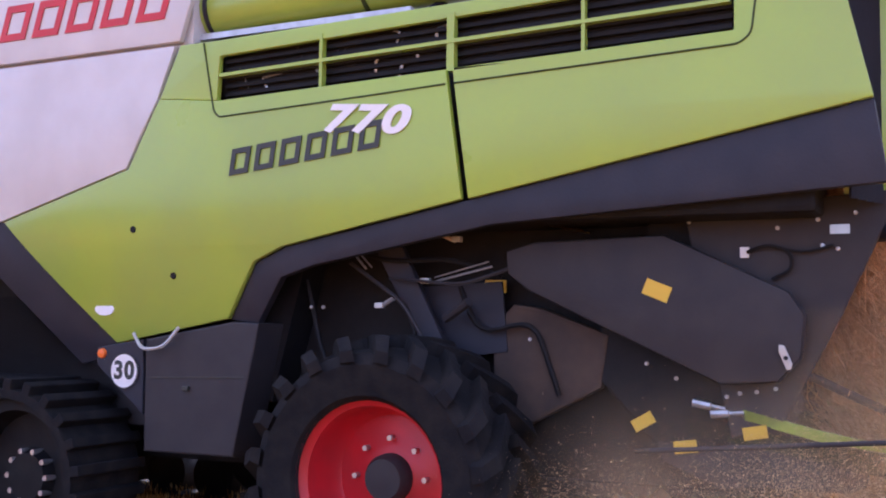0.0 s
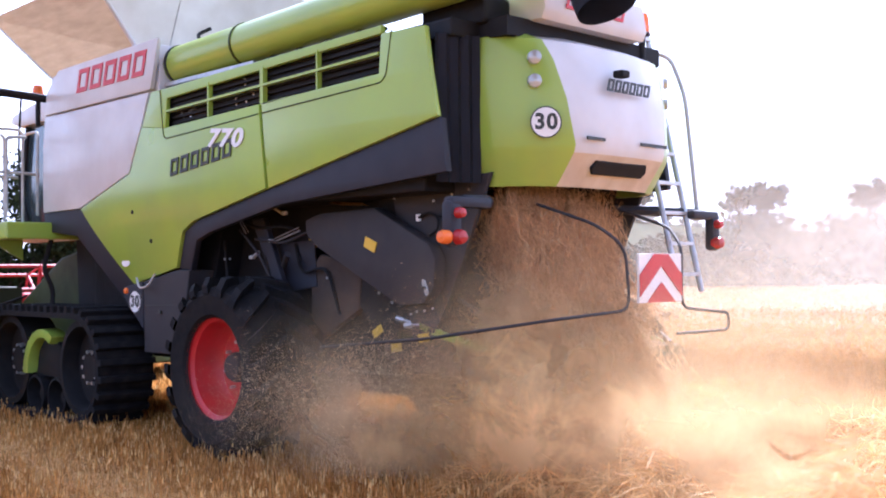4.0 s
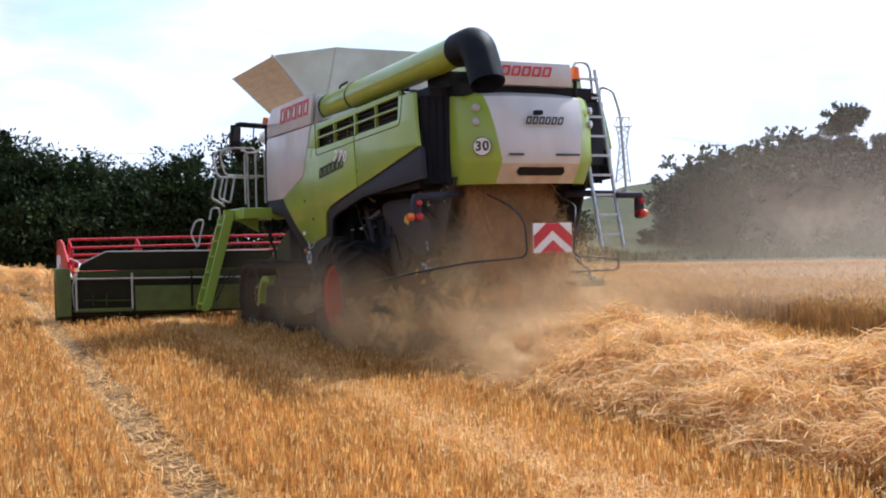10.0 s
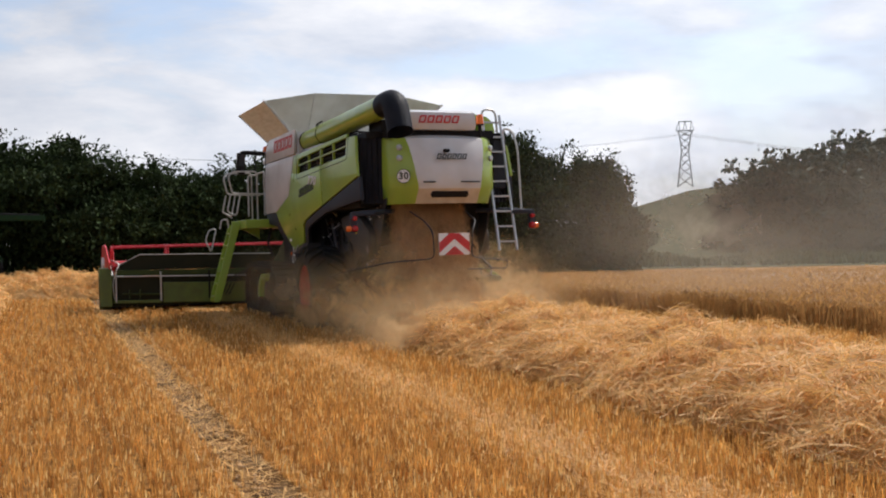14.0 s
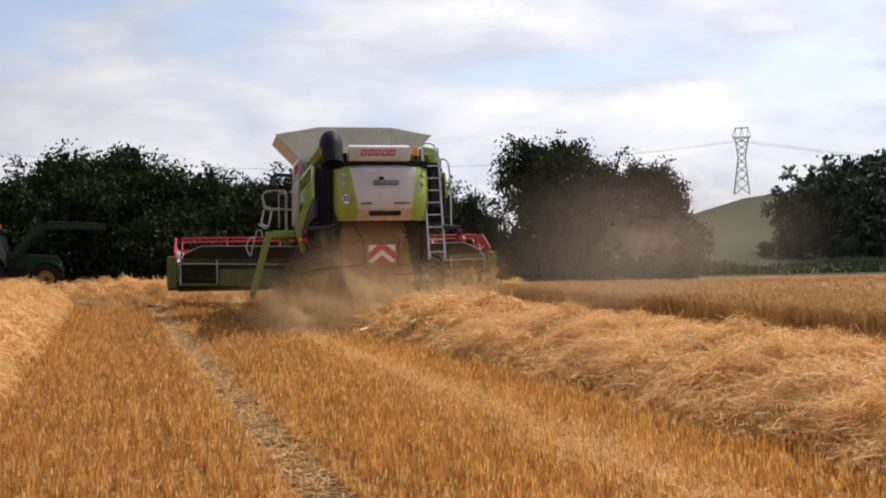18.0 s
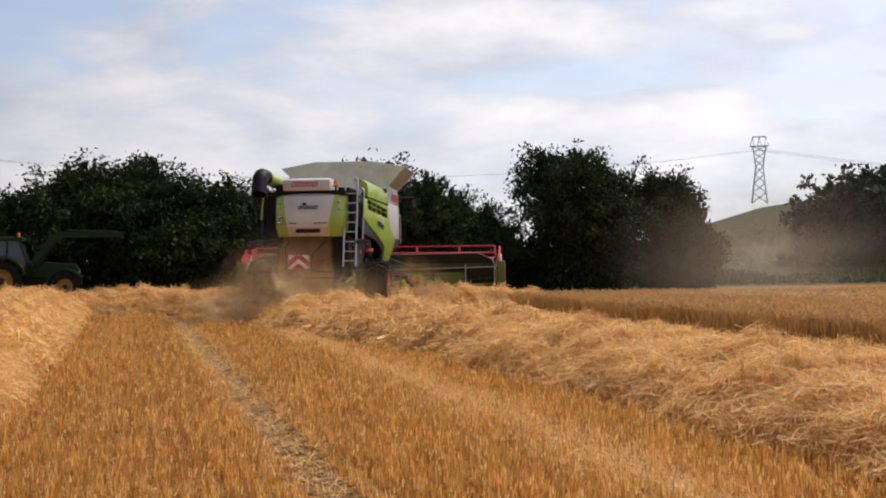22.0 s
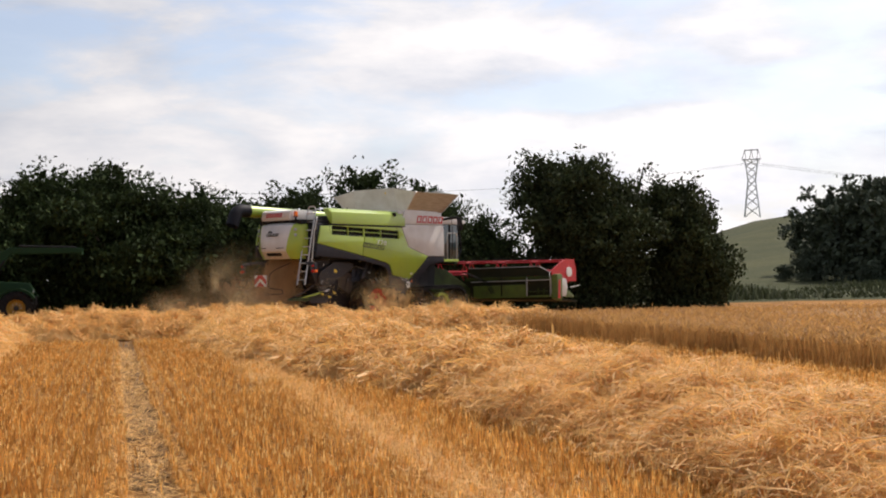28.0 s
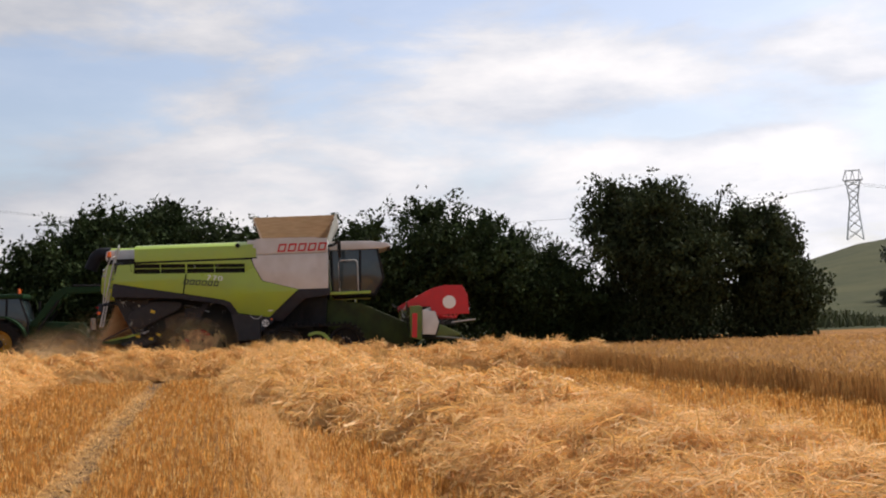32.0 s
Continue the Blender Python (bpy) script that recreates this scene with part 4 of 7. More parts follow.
build_cables(*PYL, hill_height(*PYL) + 16.2, -37)
# earlier swaths: one beside the camera's strip, one along the headland
for k in range(30):
    swath_piece(pose(-2.55 + 0.15 * math.sin(k * 1.3) + 0.03 * k, 12.5 + 0.85 * k, 0, 0, 0, 5 * math.sin(k * 2.1)), k % 4 + (0 if k < 6 else 4))
for k, (hx, hy) in enumerate(((9.6, 35.0), (10.6, 34.7), (11.6, 34.4), (12.6, 34.0), (13.6, 33.7))):
    swath_piece(pose(hx, hy, 0, 0, 0, 74 + 5 * math.sin(k * 2.3)), k % 4 + 4)
for k in range(34):
    hx = -26 + 1.05 * k
    swath_piece(pose(hx, 37.2 + 0.012 * (hx + 5) ** 2 * (1 if hx < -5 else 0.3) + 0.2 * math.sin(k * 1.7), 0, 0, 0, 90 + 7 * math.sin(k * 2.3)), k % 4 + 4)


# ---- combine harvester: x forward, y left, z up, from below the rear axle ----
COMBINE = thing("combine_harvester", "lime green and white tracked combine harvester, dusty, cutting cereal", "combine harvester")
SIDE = 1.5


def marks(name, n, w, gap, h, slant, material, parent, m, label):
    """A row of slanted plain open blocks that stand for a name; x along the row, z up."""
    sh = slant * h
    me = None
    q = min(0.27 * w, 0.2 * h)
    lo, hi = slant * q, slant * (h - q)
    for k in range(n):
        if me is None:
            bm = B()
            for pts in ([(0, 0), (w, 0), (w + lo, q), (lo, q)], [(hi, h - q), (w + hi, h - q), (w + sh, h), (sh, h)], [(lo, q), (lo + q, q), (hi + q, h - q), (hi, h - q)], [(w + lo - q, q), (w + lo, q), (w + hi, h - q), (w + hi - q, h - q)]):
                prism(bm, pts, 0, 0.008)
            ob = part(name, bm, material, parent, label)
            me = ob.data
        else:
            ob = new(name, me)
            ob.parent = parent
        ob.matrix_basis = m @ Matrix.Translation((k * (w + gap), 0, 0))


def panel(name, pts, side, material, label="", inset=0.0, thick=0.05, cuts=(), profile=None, bev=0.012):
    """A sheet in the side plane, bent in y by profile(z)."""
    bm = B()
    y1 = SIDE - inset
    prism(bm, pts, y1 - thick, y1)
    for z in cuts:
        bmesh.ops.bisect_plane(bm, geom=bm.verts[:] + bm.edges[:] + bm.faces[:], plane_co=(0, 0, z), plane_no=(0, 0, 1))
    if bev:
        es = [e for e in bm.edges if len(e.link_faces) == 2 and e.calc_face_angle(0) > 1.2]
        bmesh.ops.bevel(bm, geom=es, offset=bev, segments=2, affect='EDGES', profile=0.6)
    if profile:
        for v in bm.verts:
            v.co.y += profile(v.co.z)
    if side < 0:
        for v in bm.verts:
            v.co.y = -v.co.y
        bmesh.ops.reverse_faces(bm, faces=bm.faces[:])
    return part(name, bm, material, COMBINE, label, True)


def bulge(z):
    """Side sheets tuck in below and lean in a little at the top."""
    return -0.16 * max(0, (2.32 - z) / 0.8) ** 1.5 - 0.05 * max(0, (z - 2.9) / 0.8) ** 2


CUTS = (1.75, 1.9, 2.05, 2.2, 2.32, 2.9, 3.2, 3.45)
ARCH = [(2.62, 1.57), (1.66, 1.74), (1.42, 2.10), (1.20, 2.19)]


def build_sides():
    for s in (1, -1):
        # openings of the grilles are real: the sheet is made of pieces round them
        g_f, g_r, g_lo, g_hi = (1.72, -1.55, 3.17, 3.47) if s > 0 else (1.9, -1.55, 3.05, 3.33)
        gr = lambda x: 0.03 * (1.72 - x)          # the grille rises to the rear
        front = [(2.44, 2.74), (3.58, 2.42), *ARCH, (-0.03, 2.43), (0.08, g_lo + gr(0.08) - 0.02), (g_f, g_lo - 0.02), (2.2, 3.2)]
        panel("front_side_panel", front, s, GREEN, "lime green side panel, dusty below", 0, 0.05, CUTS, bulge)
        rear = [(-0.07, 2.43), (0.04, g_lo + gr(0.04) - 0.02), (g_r - 0.02, g_lo + gr(g_r) - 0.02), (g_r - 0.02, g_hi + 0.1), (-2.08, g_hi + 0.08), (-2.24, 2.84)]
        panel("rear_side_panel", rear, s, GREEN, "lime green rear side panel", 0, 0.05, CUTS, bulge)
        panel("grille_surround", [(2.2, 3.2), (g_f + 0.005, g_lo - 0.02), (g_f + 0.005, g_hi - 0.02), (g_r - 0.015, g_hi + 0.1), (g_r - 0.015, g_hi + 0.17), (1.75, 3.56), (2.06, 3.56)], s, GREEN, "", 0.004, 0.05, (), bulge)
        # dark louvres behind green bars
        bm = B()
        prism(bm, [(g_f, g_lo - 0.04), (g_r, g_lo + 0.06), (g_r, g_hi + 0.1), (g_f, g_hi)], SIDE - 0.16, SIDE - 0.13)
        for k in range(7):
            z = g_lo + 0.02 + 0.055 * k
            prism(bm, [(g_f, z), (g_r, z + 0.09), (g_r, z + 0.115), (g_f, z + 0.025)], SIDE - 0.13, SIDE - 0.09)
        flip(bm, s)
        part("louvre", bm, BLACK, COMBINE)
        bm = B()
        zc = (g_lo + g_hi) / 2
        prism(bm, [(g_f, zc - 0.011), (g_r, zc + 0.082), (g_r, zc + 0.104), (g_f, zc + 0.011)], SIDE - 0.075, SIDE - 0.02)
        for x, hw in ((0.95, 0.01), (0.06, 0.024), (-0.75, 0.01)):
            box(bm, x - hw, x + hw, SIDE - 0.075, SIDE - 0.025, g_lo - 0.03 + gr(x), g_hi + 0.02 + gr(x))
        flip(bm, s)
        part("grille_bar", bm, GREEN, COMBINE)
        # white front panel and the upper white panel with the maker's red mark
        panel("white_side_panel", [(2.10, 3.56), (2.22, 3.2), (2.46, 2.745), (3.60, 2.425), (4.55, 2.42), (4.58, 3.56)], s, WHITE, "pale grey side panel", 0.0, 0.05, CUTS, bulge)
        panel("upper_white_panel", [(2.06, 3.585), (4.58, 3.585), (4.52, 3.86), (4.2, 4.08), (1.9 if s > 0 else 2.3, 4.10)], s, WHITE, "", 0.03, 0.05, (), None)
        # dark skirts
        panel("wheel_arch_trim", [(1.66, 1.735), (1.42, 2.095), (1.20, 2.185), (-0.05, 2.425), (-2.24, 2.835), (-2.30, 2.42), (-0.2, 2.28), (1.0, 2.07), (1.24, 2.0), (1.46, 1.70)], s, DARK, "dark plastic arch trim", 0.03, 0.07, (), bulge)
        panel("track_arch_trim", [(4.6, 2.42), (3.60, 2.42), (2.62, 1.565), (2.78, 1.46), (3.0, 1.42), (3.78, 2.12), (4.6, 2.2)], s, DARK, "dark plastic arch trim", 0.03, 0.07, (), bulge)
        # product name as plain blocks, model number lettered
        blocks, red_blocks = "plain dark slanted block", "plain red slanted block"
        if s > 0:
            marks("name_block", 6, 0.145, 0.045, 0.165, 0.25, INK, COMBINE, Matrix.Translation((1.60, SIDE + 0.012, 2.65)) @ pose(0, 0, 0, 0, 0, 180) @ pose(0, 0, 0, 0, -6, 0), blocks)
            for k, ch in enumerate("770"):
                text_mesh("model_digit", ch, 0.23, SIGNWHITE, COMBINE, Matrix.Translation((0.62, SIDE + 0.01, 2.935)) @ pose(0, 0, 0, 90, 5, 180) @ Matrix.Diagonal((1.5, 1, 1, 1)) @ pose(0.133 * (k - 1), 0, 0), "white digit of the model number", 0.004, 0.009, 0.25)
            marks("maker_block", 5, 0.25, 0.07, 0.26, 0.3, RED, COMBINE, Matrix.Translation((3.72, SIDE - 0.02, 3.75)) @ pose(0, 0, 0, 0, 0, 180), red_blocks)
        else:
            marks("name_block", 6, 0.145, 0.045, 0.165, 0.25, INK, COMBINE, Matrix.Translation((-0.05, -SIDE - 0.012, 2.73)) @ pose(0, 0, 0, 0, 6, 0), blocks)
            for k, ch in enumerate("770"):
                text_mesh("model_digit", ch, 0.22, SIGNWHITE, COMBINE, Matrix.Translation((0.95, -SIDE - 0.01, 2.88)) @ pose(0, 0, 0, 90, 6, 0) @ Matrix.Diagonal((1.4, 1, 1, 1)) @ pose(0.127 * (k - 1), 0, 0), "white digit of the model number")
            marks("maker_block", 5, 0.25, 0.07, 0.26, 0.3, RED, COMBINE, Matrix.Translation((2.95, -SIDE + 0.02, 3.64)), red_blocks)
        # catches and oval label
        for x, z in ((2.38, 2.33), (2.06, 2.02)):
            bm = lathe(B(), [(0.02, 0), (0.026, 0.006), (0.02, 0.02)], 10, 'y')
            c = part("catch", bm, BLACK, COMBINE)
            c.matrix_basis = pose(x, s * (SIDE - 0.012 - 0.16 * max(0, (2.32 - z) / 0.8) ** 1.5) - (0.01 if s < 0 else -0.0), z)
        bm = lathe(B(), [(0.085, 0), (0.085, 0.006)], 20, 'y')
        c = part("oval_label", bm, SIGNWHITE, COMBINE)
        c.matrix_basis = pose(2.68, s * 1.415, 1.80) @ Matrix.Diagonal((1, 1, 0.5, 1))


def flip(bm, s):
    if s < 0:
        for v in bm.verts:
            v.co.y = -v.co.y
        bmesh.ops.reverse_faces(bm, faces=bm.faces[:])


def build_core():
    bm = B()
    box(bm, -1.95, 4.5, -1.36, 1.36, 2.3, 3.5, 0.03)
    prism(bm, [(1.5, 1.2), (4.4, 1.2), (4.5, 2.35), (1.2, 2.35)], -1.12, 1.12)
    box(bm, -1.6, 4.4, -0.85, 0.85, 0.75, 2.35)
    part("body_core", bm, BLACK, COMBINE, "black inner frame and threshing housing")
    # engine deck clutter
    bm = B()
    box(bm, -2.2, 1.9, -1.3, 1.3, 3.48, 3.62, 0.02)
    box(bm, -1.3, 0.2, -0.9, 0.45, 3.6, 3.8, 0.05)
    for k in range(6):
        tube(bm, bend([(1.2 - 0.4 * k, 1.25, 3.6), (1.0 - 0.4 * k, 1.15, 3.75), (0.7 - 0.35 * k, 0.7, 3.7)], 0.08), 0.025, 6)
    part("engine_deck", bm, BLACK, COMBINE, "dark engine deck with hoses")
    bm = B()
    box(bm, 0.4, 2.1, 1.28, 1.33, 3.62, 3.66)
    part("deck_rail", bm, STEEL, COMBINE)
    # right-hand upper lid
    bm = B()
    prof = [(-1.48, 3.5), (-1.49, 3.72), (-1.45, 3.9), (-1.32, 4.0), (-1.1, 4.04), (-1.05, 4.0), (-1.4, 3.5)]
    prism(bm, prof, -1.55, 2.28, 'x', 0.02)
    part("upper_lid", bm, GREEN, COMBINE, "rounded lime green upper lid", True)
    bm = lathe(B(), [(0.07, -1.5), (0.07, -1.40)], 16, 'y', (1.7, 0, 3.9))
    part("lid_cap", bm, BLACK, COMBINE)
    bm = B()
    box(bm, -1.6, 2.3, -1.475, -1.44, 3.44, 3.50)
    part("lid_seal", bm, BLACK, COMBINE)
    # grain tank
    bm = B()
    box(bm, 2.0, 4.56, -1.40, 1.40, 3.5, 4.06, 0.03)
    part("grain_tank", bm, WHITE, COMBINE, "pale grey grain tank", True)
    base, top = 4.04, 4.72

    def sheet(pts, m, label):
        bm_ = B()
        vs = [bm_.verts.new(p) for p in pts]
        f_ = bm_.faces.new(vs)
        bmesh.ops.solidify(bm_, geom=[f_], thickness=0.03)
        return part("tank_flap", bm_, m, COMBINE, label)
    for s in (1, -1):
        sheet([(2.5, 1.38 * s, base), (4.55, 1.38 * s, base), (4.85, 2.0 * s, top), (2.3, 2.0 * s, top)], TANKIN, "tan inner side of an open tank flap")
    for x0, x1 in ((2.46, 2.28), (4.58, 4.88)):
        sheet([(x0, 1.40, base), (x1, 2.02, top), (x1 - 0.02, 0.92, 4.91), (x1 - 0.02, -0.95, 4.91), (x1, -2.02, top), (x0, -1.40, base)], TANK, "pale sheet-metal tank extension")
        # pale folded edge of the side flaps, dark fold lines in the sheet, a small label
        if x0 < 3:
            for s in (1, -1):
                bm = B()
                tube(bm, [(2.47, 1.36 * s, base - 0.01), (2.27, 2.03 * s, top + 0.01)], 0.024, 6)
                part("flap_edge", bm, WHITE, COMBINE, "pale folded sheet edge")
                bm = B()
                tube(bm, [(x1 - 0.03, 0.92 * s, 4.91), (x0 - 0.03, 1.05 * s, base)], 0.008, 5)
                part("fold_line", bm, GREYPAINT, COMBINE)
            bm = B()
            box(bm, 2.24, 2.247, -0.62, -0.56, 4.70, 4.78)
            part("warning_label", bm, YELLOW, COMBINE, "small yellow label")
    # unloading auger with its black spout
    bm = B()
    tube(bm, [(2.35, 1.12, 3.84), (1.9, 1.15, 3.86), (-2.92, 1.18, 3.98)], [0.21, 0.205, 0.195], 24)
    au = part("unloading_auger", bm, GREEN, COMBINE, "lime green unloading tube", True)
    for x in (0.75, 1.95):
        bm = B()
        z = 3.86 + (1.9 - x) * 0.025
        tube(bm, [(x + 0.014, 1.155, z), (x - 0.014, 1.155, z)], 0.213, 24)
        part("clamp_ring", bm, HEADGREEN if x < 1 else DARK, au)
    bm = B()
    tube(bm, bend([(-2.85, 1.18, 3.98), (-3.34, 1.18, 4.0), (-3.58, 1.18, 3.46)], 0.36, 6), 0.215, 24, False)
    bmesh.ops.solidify(bm, geom=bm.faces[:], thickness=0.02)
    part("spout", bm, DARK, au, "black rubber spout", True)
    bm = B()
    tube(bm, bend([(1.75, 1.05, 4.06), (1.9, 1.0, 4.2), (1.8, 0.9, 4.26)], 0.05), 0.02, 6)
    part("sensor_hook", bm, BLACK, COMBINE)


def ring_sheet(bm, rings):
    vs = [[bm.verts.new(p) for p in r] for r in rings]
    for a, b in zip(vs, vs[1:]):
        for k in range(len(a) - 1):
            bm.faces.new((a[k], a[k + 1], b[k + 1], b[k]))
    return bm


def build_rear():
    # hood: white middle, green rounded corners
    levels = [(2.33, 0.16, -0.02), (2.58, 0.02, 0.02), (2.64, 0.0, 0.02), (3.0, 0.0, 0.0), (3.3, 0.02, -0.05), (3.46, 0.05, -0.10), (3.53, 0.12, -0.2)]

    def outline(i, o, z):
        q = 0.585 + 0.145 * max(0.0, min(1.0, (z - 2.62) / 0.86))      # the pale middle widens upwards
        xq = -2.80 - o + i + 0.32 * max(0.0, q - 0.6)
        return [(-2.85 - o + i, 0.0), (-2.84 - o + i, 0.35), (xq, q)], [(xq, q), (-2.70 - o * 0.6 + i, max(0.80, q + 0.06)), (-2.52 - o * 0.3 + i * 0.8, 0.96 - i * 0.3), (-2.30, 1.04 - i * 0.5), (-2.05, 1.05 - i * 0.5)]
    bm = B()
    ring_sheet(bm, [[(x, y, z) for x, y in outline(i, o, z)[0]] for z, i, o in levels[1:]])
    ring_sheet(bm, [[(x, -y, z) for x, y in reversed(outline(i, o, z)[0])] for z, i, o in levels[1:]])
    bmesh.ops.remove_doubles(bm, verts=bm.verts[:], dist=1e-4)
    bmesh.ops.recalc_face_normals(bm, faces=bm.faces[:])
    bmesh.ops.solidify(bm, geom=bm.faces[:], thickness=0.03)
    hood = part("rear_hood", bm, WHITE, COMBINE, "pale grey rear hood, dusty and warmer at the bottom", True)
    for s in (1, -1):
        bm = B()
        ring_sheet(bm, [[(x, y * s, z) for x, y in outline(i, o, z)[1]] for z, i, o in levels])
        bmesh.ops.recalc_face_normals(bm, faces=bm.faces[:])
        bmesh.ops.solidify(bm, geom=bm.faces[:], thickness=0.03)
        part("hood_corner", bm, GREEN, COMBINE, "lime green hood corner", True)
        # twin lamps on each corner
        for z in (3.30, 3.12):
            bm = lathe(B(), [(0.0, 0.014), (0.035, 0.012), (0.052, 0.006), (0.055, -0.03)], 18, 'x')
            lp = part("work_lamp", bm, LENS, COMBINE, "round clear work lamp", True)
            lp.matrix_basis = pose(-2.66, 0.87 * s, z, 0, 0, 180 - 35 * s)
    # hood details
    bm = B()
    prism(bm, [(-0.36, 0), (-0.32, -0.05), (0.32, -0.05), (0.36, 0), (0.33, 0.07), (-0.33, 0.07)], -0.014, 0.014, 'x', 0.01)
    sl = part("hood_slot", bm, BLACK, hood, "black recessed grab slot")
    sl.matrix_basis = pose(-2.778, 0, 2.475, 0, -29, 0)
    marks("name_block", 6, 0.075, 0.02, 0.10, 0.3, INK, hood, Matrix.Translation((-2.885, 0.27, 3.08)) @ pose(0, 0, 0, 0, 0, -90), "plain dark slanted block")
    for y0, w in ((0.52, 0.22), (-0.18, 0.36)):
        bm = B()
        box(bm, -2.885, -2.87, y0 - w, y0, 2.68, 2.705)
        part("label_bar", bm, INK, hood)
    bm = B()
    box(bm, -2.93, -2.83, 0.03, 0.13, 3.20, 3.26, 0.015)
    part("rear_camera", bm, BLACK, hood)
    # lower bevel: pale dust, and light bounced off the straw painted in
    bm = B()
    ring_sheet(bm, [[(x, y, z) for x, y in outline(i, o, z)[0]] for z, i, o in levels[:2]])
    ring_sheet(bm, [[(x, -y, z) for x, y in reversed(outline(i, o, z)[0])] for z, i, o in levels[:2]])
    bmesh.ops.remove_doubles(bm, verts=bm.verts[:], dist=1e-4)
    bmesh.ops.recalc_face_normals(bm, faces=bm.faces[:])
    bmesh.ops.solidify(bm, geom=bm.faces[:], thickness=0.03)
    part("hood_lip", bm, DUSTY, hood, "dusty slanting lower lip, straw bounce light in its tan")
    sign30(COMBINE, Matrix.Translation((-2.725, 0.825, 2.80)) @ pose(0, 0, 0, 90, 0, -128))
    # top cover with the maker's red mark
    bm = B()
    prism(bm, [(-2.62, 3.62), (-2.66, 3.70), (-2.62, 3.92), (-2.5, 3.97), (-1.5, 3.97), (-1.45, 3.62)], -0.6, 0.74, 'y', 0.03)
    tc = part("top_cover", bm, WHITE, COMBINE, "pale grey engine cover", True)
    marks("maker_block", 5, 0.12, 0.035, 0.13, 0.3, RED, tc, Matrix.Translation((-2.672, 0.5, 3.73)) @ pose(0, 0, 0, 0, 0, -90), "plain red slanted block")
    bm = B()
    box(bm, -2.5, -1.2, -1.0, 1.0, 3.48, 3.63)
    box(bm, -2.3, -1.6, 0.74, 1.05, 3.6, 3.82, 0.03)
    part("cooler_box", bm, BLACK, COMBINE)
    # bellows between side panel and hood
    for s in (1, -1):
        bm = B()
        pts = []
        for k in range(9):
            t = k / 8
            pts.append((-2.12 - 0.13 * t + (0.03 if k % 2 else 0), 1.40 - 0.36 * t))
        lo_ = [bm.verts.new((q[0], q[1] * s, 2.36)) for q in pts]
        hi_ = [bm.verts.new((q[0], q[1] * s, 3.50)) for q in pts]
        for j in range(8):
            bm.faces.new((lo_[j], lo_[j + 1], hi_[j + 1], hi_[j]))
        bmesh.ops.solidify(bm, geom=bm.faces[:], thickness=0.02)
        part("ribbed_screen", bm, DARK, COMBINE, "dark ribbed rear screen")
    # straw chopper housing and its side covers
    bm = B()
    prism(bm, [(-1.95, 2.34), (-1.0, 2.34), (-0.6, 1.5), (-1.0, 1.05), (-1.4, 1.0), (-1.62, 1.3)], -0.98, 0.98, 'y', 0.02)
    part("chopper_housing", bm, BLACK, COMBINE, "black straw chopper housing")
    # tray under the sieves, drawn long; with the added sheet it hides sunlit ground
    bm = B()
    box(bm, -1.75, 0.12, -0.9, 0.9, 0.62, 0.80, 0.03)
    cs = part("chaff_spreader", bm, BLACK, COMBINE, "black chaff spreader tray under the sieves", True)
    # added black sheet, blocks the view of sunlit ground beyond the machine
    bm = B()
    box(bm, -1.75, 0.12, -0.93, -0.905, 0.26, 0.72, 0.004)
    part("ground_blocker", bm, RUBBER, cs, "added black sheet that hides sunlit ground beyond")
    for s in (1, -1):
        bm = B()
        prism(bm, [(-1.2, 2.36), (-2.34, 2.44), (-2.02, 1.75), (-1.72, 1.18), (-1.45, 1.1)], 0.99, 1.03, 'y', 0.01)
        flip(bm, s)
        part("rear_side_plate", bm, BROWN, COMBINE, "dusty dark side plate")
        bm = B()
        prism(bm, [(-0.17, 2.15), (-0.35, 2.20), (-1.12, 2.22), (-1.78, 1.90), (-1.86, 1.78), (-1.84, 1.55), (-1.72, 1.42), (-1.42, 1.40), (-0.3, 1.92), (-0.18, 2.02)], 1.04, 1.17, 'y', 0.03)
        flip(bm, s)
        cv = part("belt_cover", bm, BROWN, COMBINE, "dusty dark rounded belt cover", True)
        bm = B()
        box(bm, -0.075, 0.075, 0, 0.006, -0.045, 0.045)
        st = part("warning_label", bm, YELLOW, cv, "yellow warning label")
        st.matrix_basis = pose(-1.08, 1.172 * s if s > 0 else -1.178, 1.91, 0, -22 * s, 0)
        for x, z in ((-0.02, 1.95), (0.1, 1.62), (-1.55, 1.12)):
            bm = B()
            box(bm, x - 0.07, x + 0.07, 0.952, 0.958, z - 0.04, z + 0.04)
            flip(bm, s)
            part("warning_label", bm, YELLOW, COMBINE, "yellow warning label")
        # drive arm and spreader deflector
        bm = B()
        tube(bm, [(-1.85, 0.9 * s, 1.45), (-2.5, 0.9 * s, 1.15), (-2.75, 0.75 * s, 1.05)], 0.025, 8)
        part("drive_arm", bm, BROWN, COMBINE)
        bm = B()
        tube(bm, bend([(0.9, 1.15 * s, 2.1), (0.5, 1.2 * s, 1.85), (0.3, 1.15 * s, 1.5)], 0.1), 0.013, 6)
        part("hydraulic_line", bm, BROWN, COMBINE)
        bm = B()
        tube(bm, bend([(0.6, 1.18 * s, 2.0), (0.1, 1.2 * s, 1.95), (-0.2, 1.15 * s, 2.05)], 0.1), 0.012, 6)
        part("hydraulic_line", bm, BROWN, COMBINE)
        bm = B()
        tube(bm, [(0.25, 1.1 * s, 1.75), (0.05, 1.2 * s, 1.85)], 0.03, 8)
        part("hydraulic_line", bm, BROWN, COMBINE)
        bm = B()
        prism(bm, [(-1.2, 1.12), (-2.3, 0.92), (-2.75, 0.95), (-2.7, 1.03), (-2.2, 1.06), (-1.2, 1.2)], 0.55, 0.98)
        flip(bm, s)
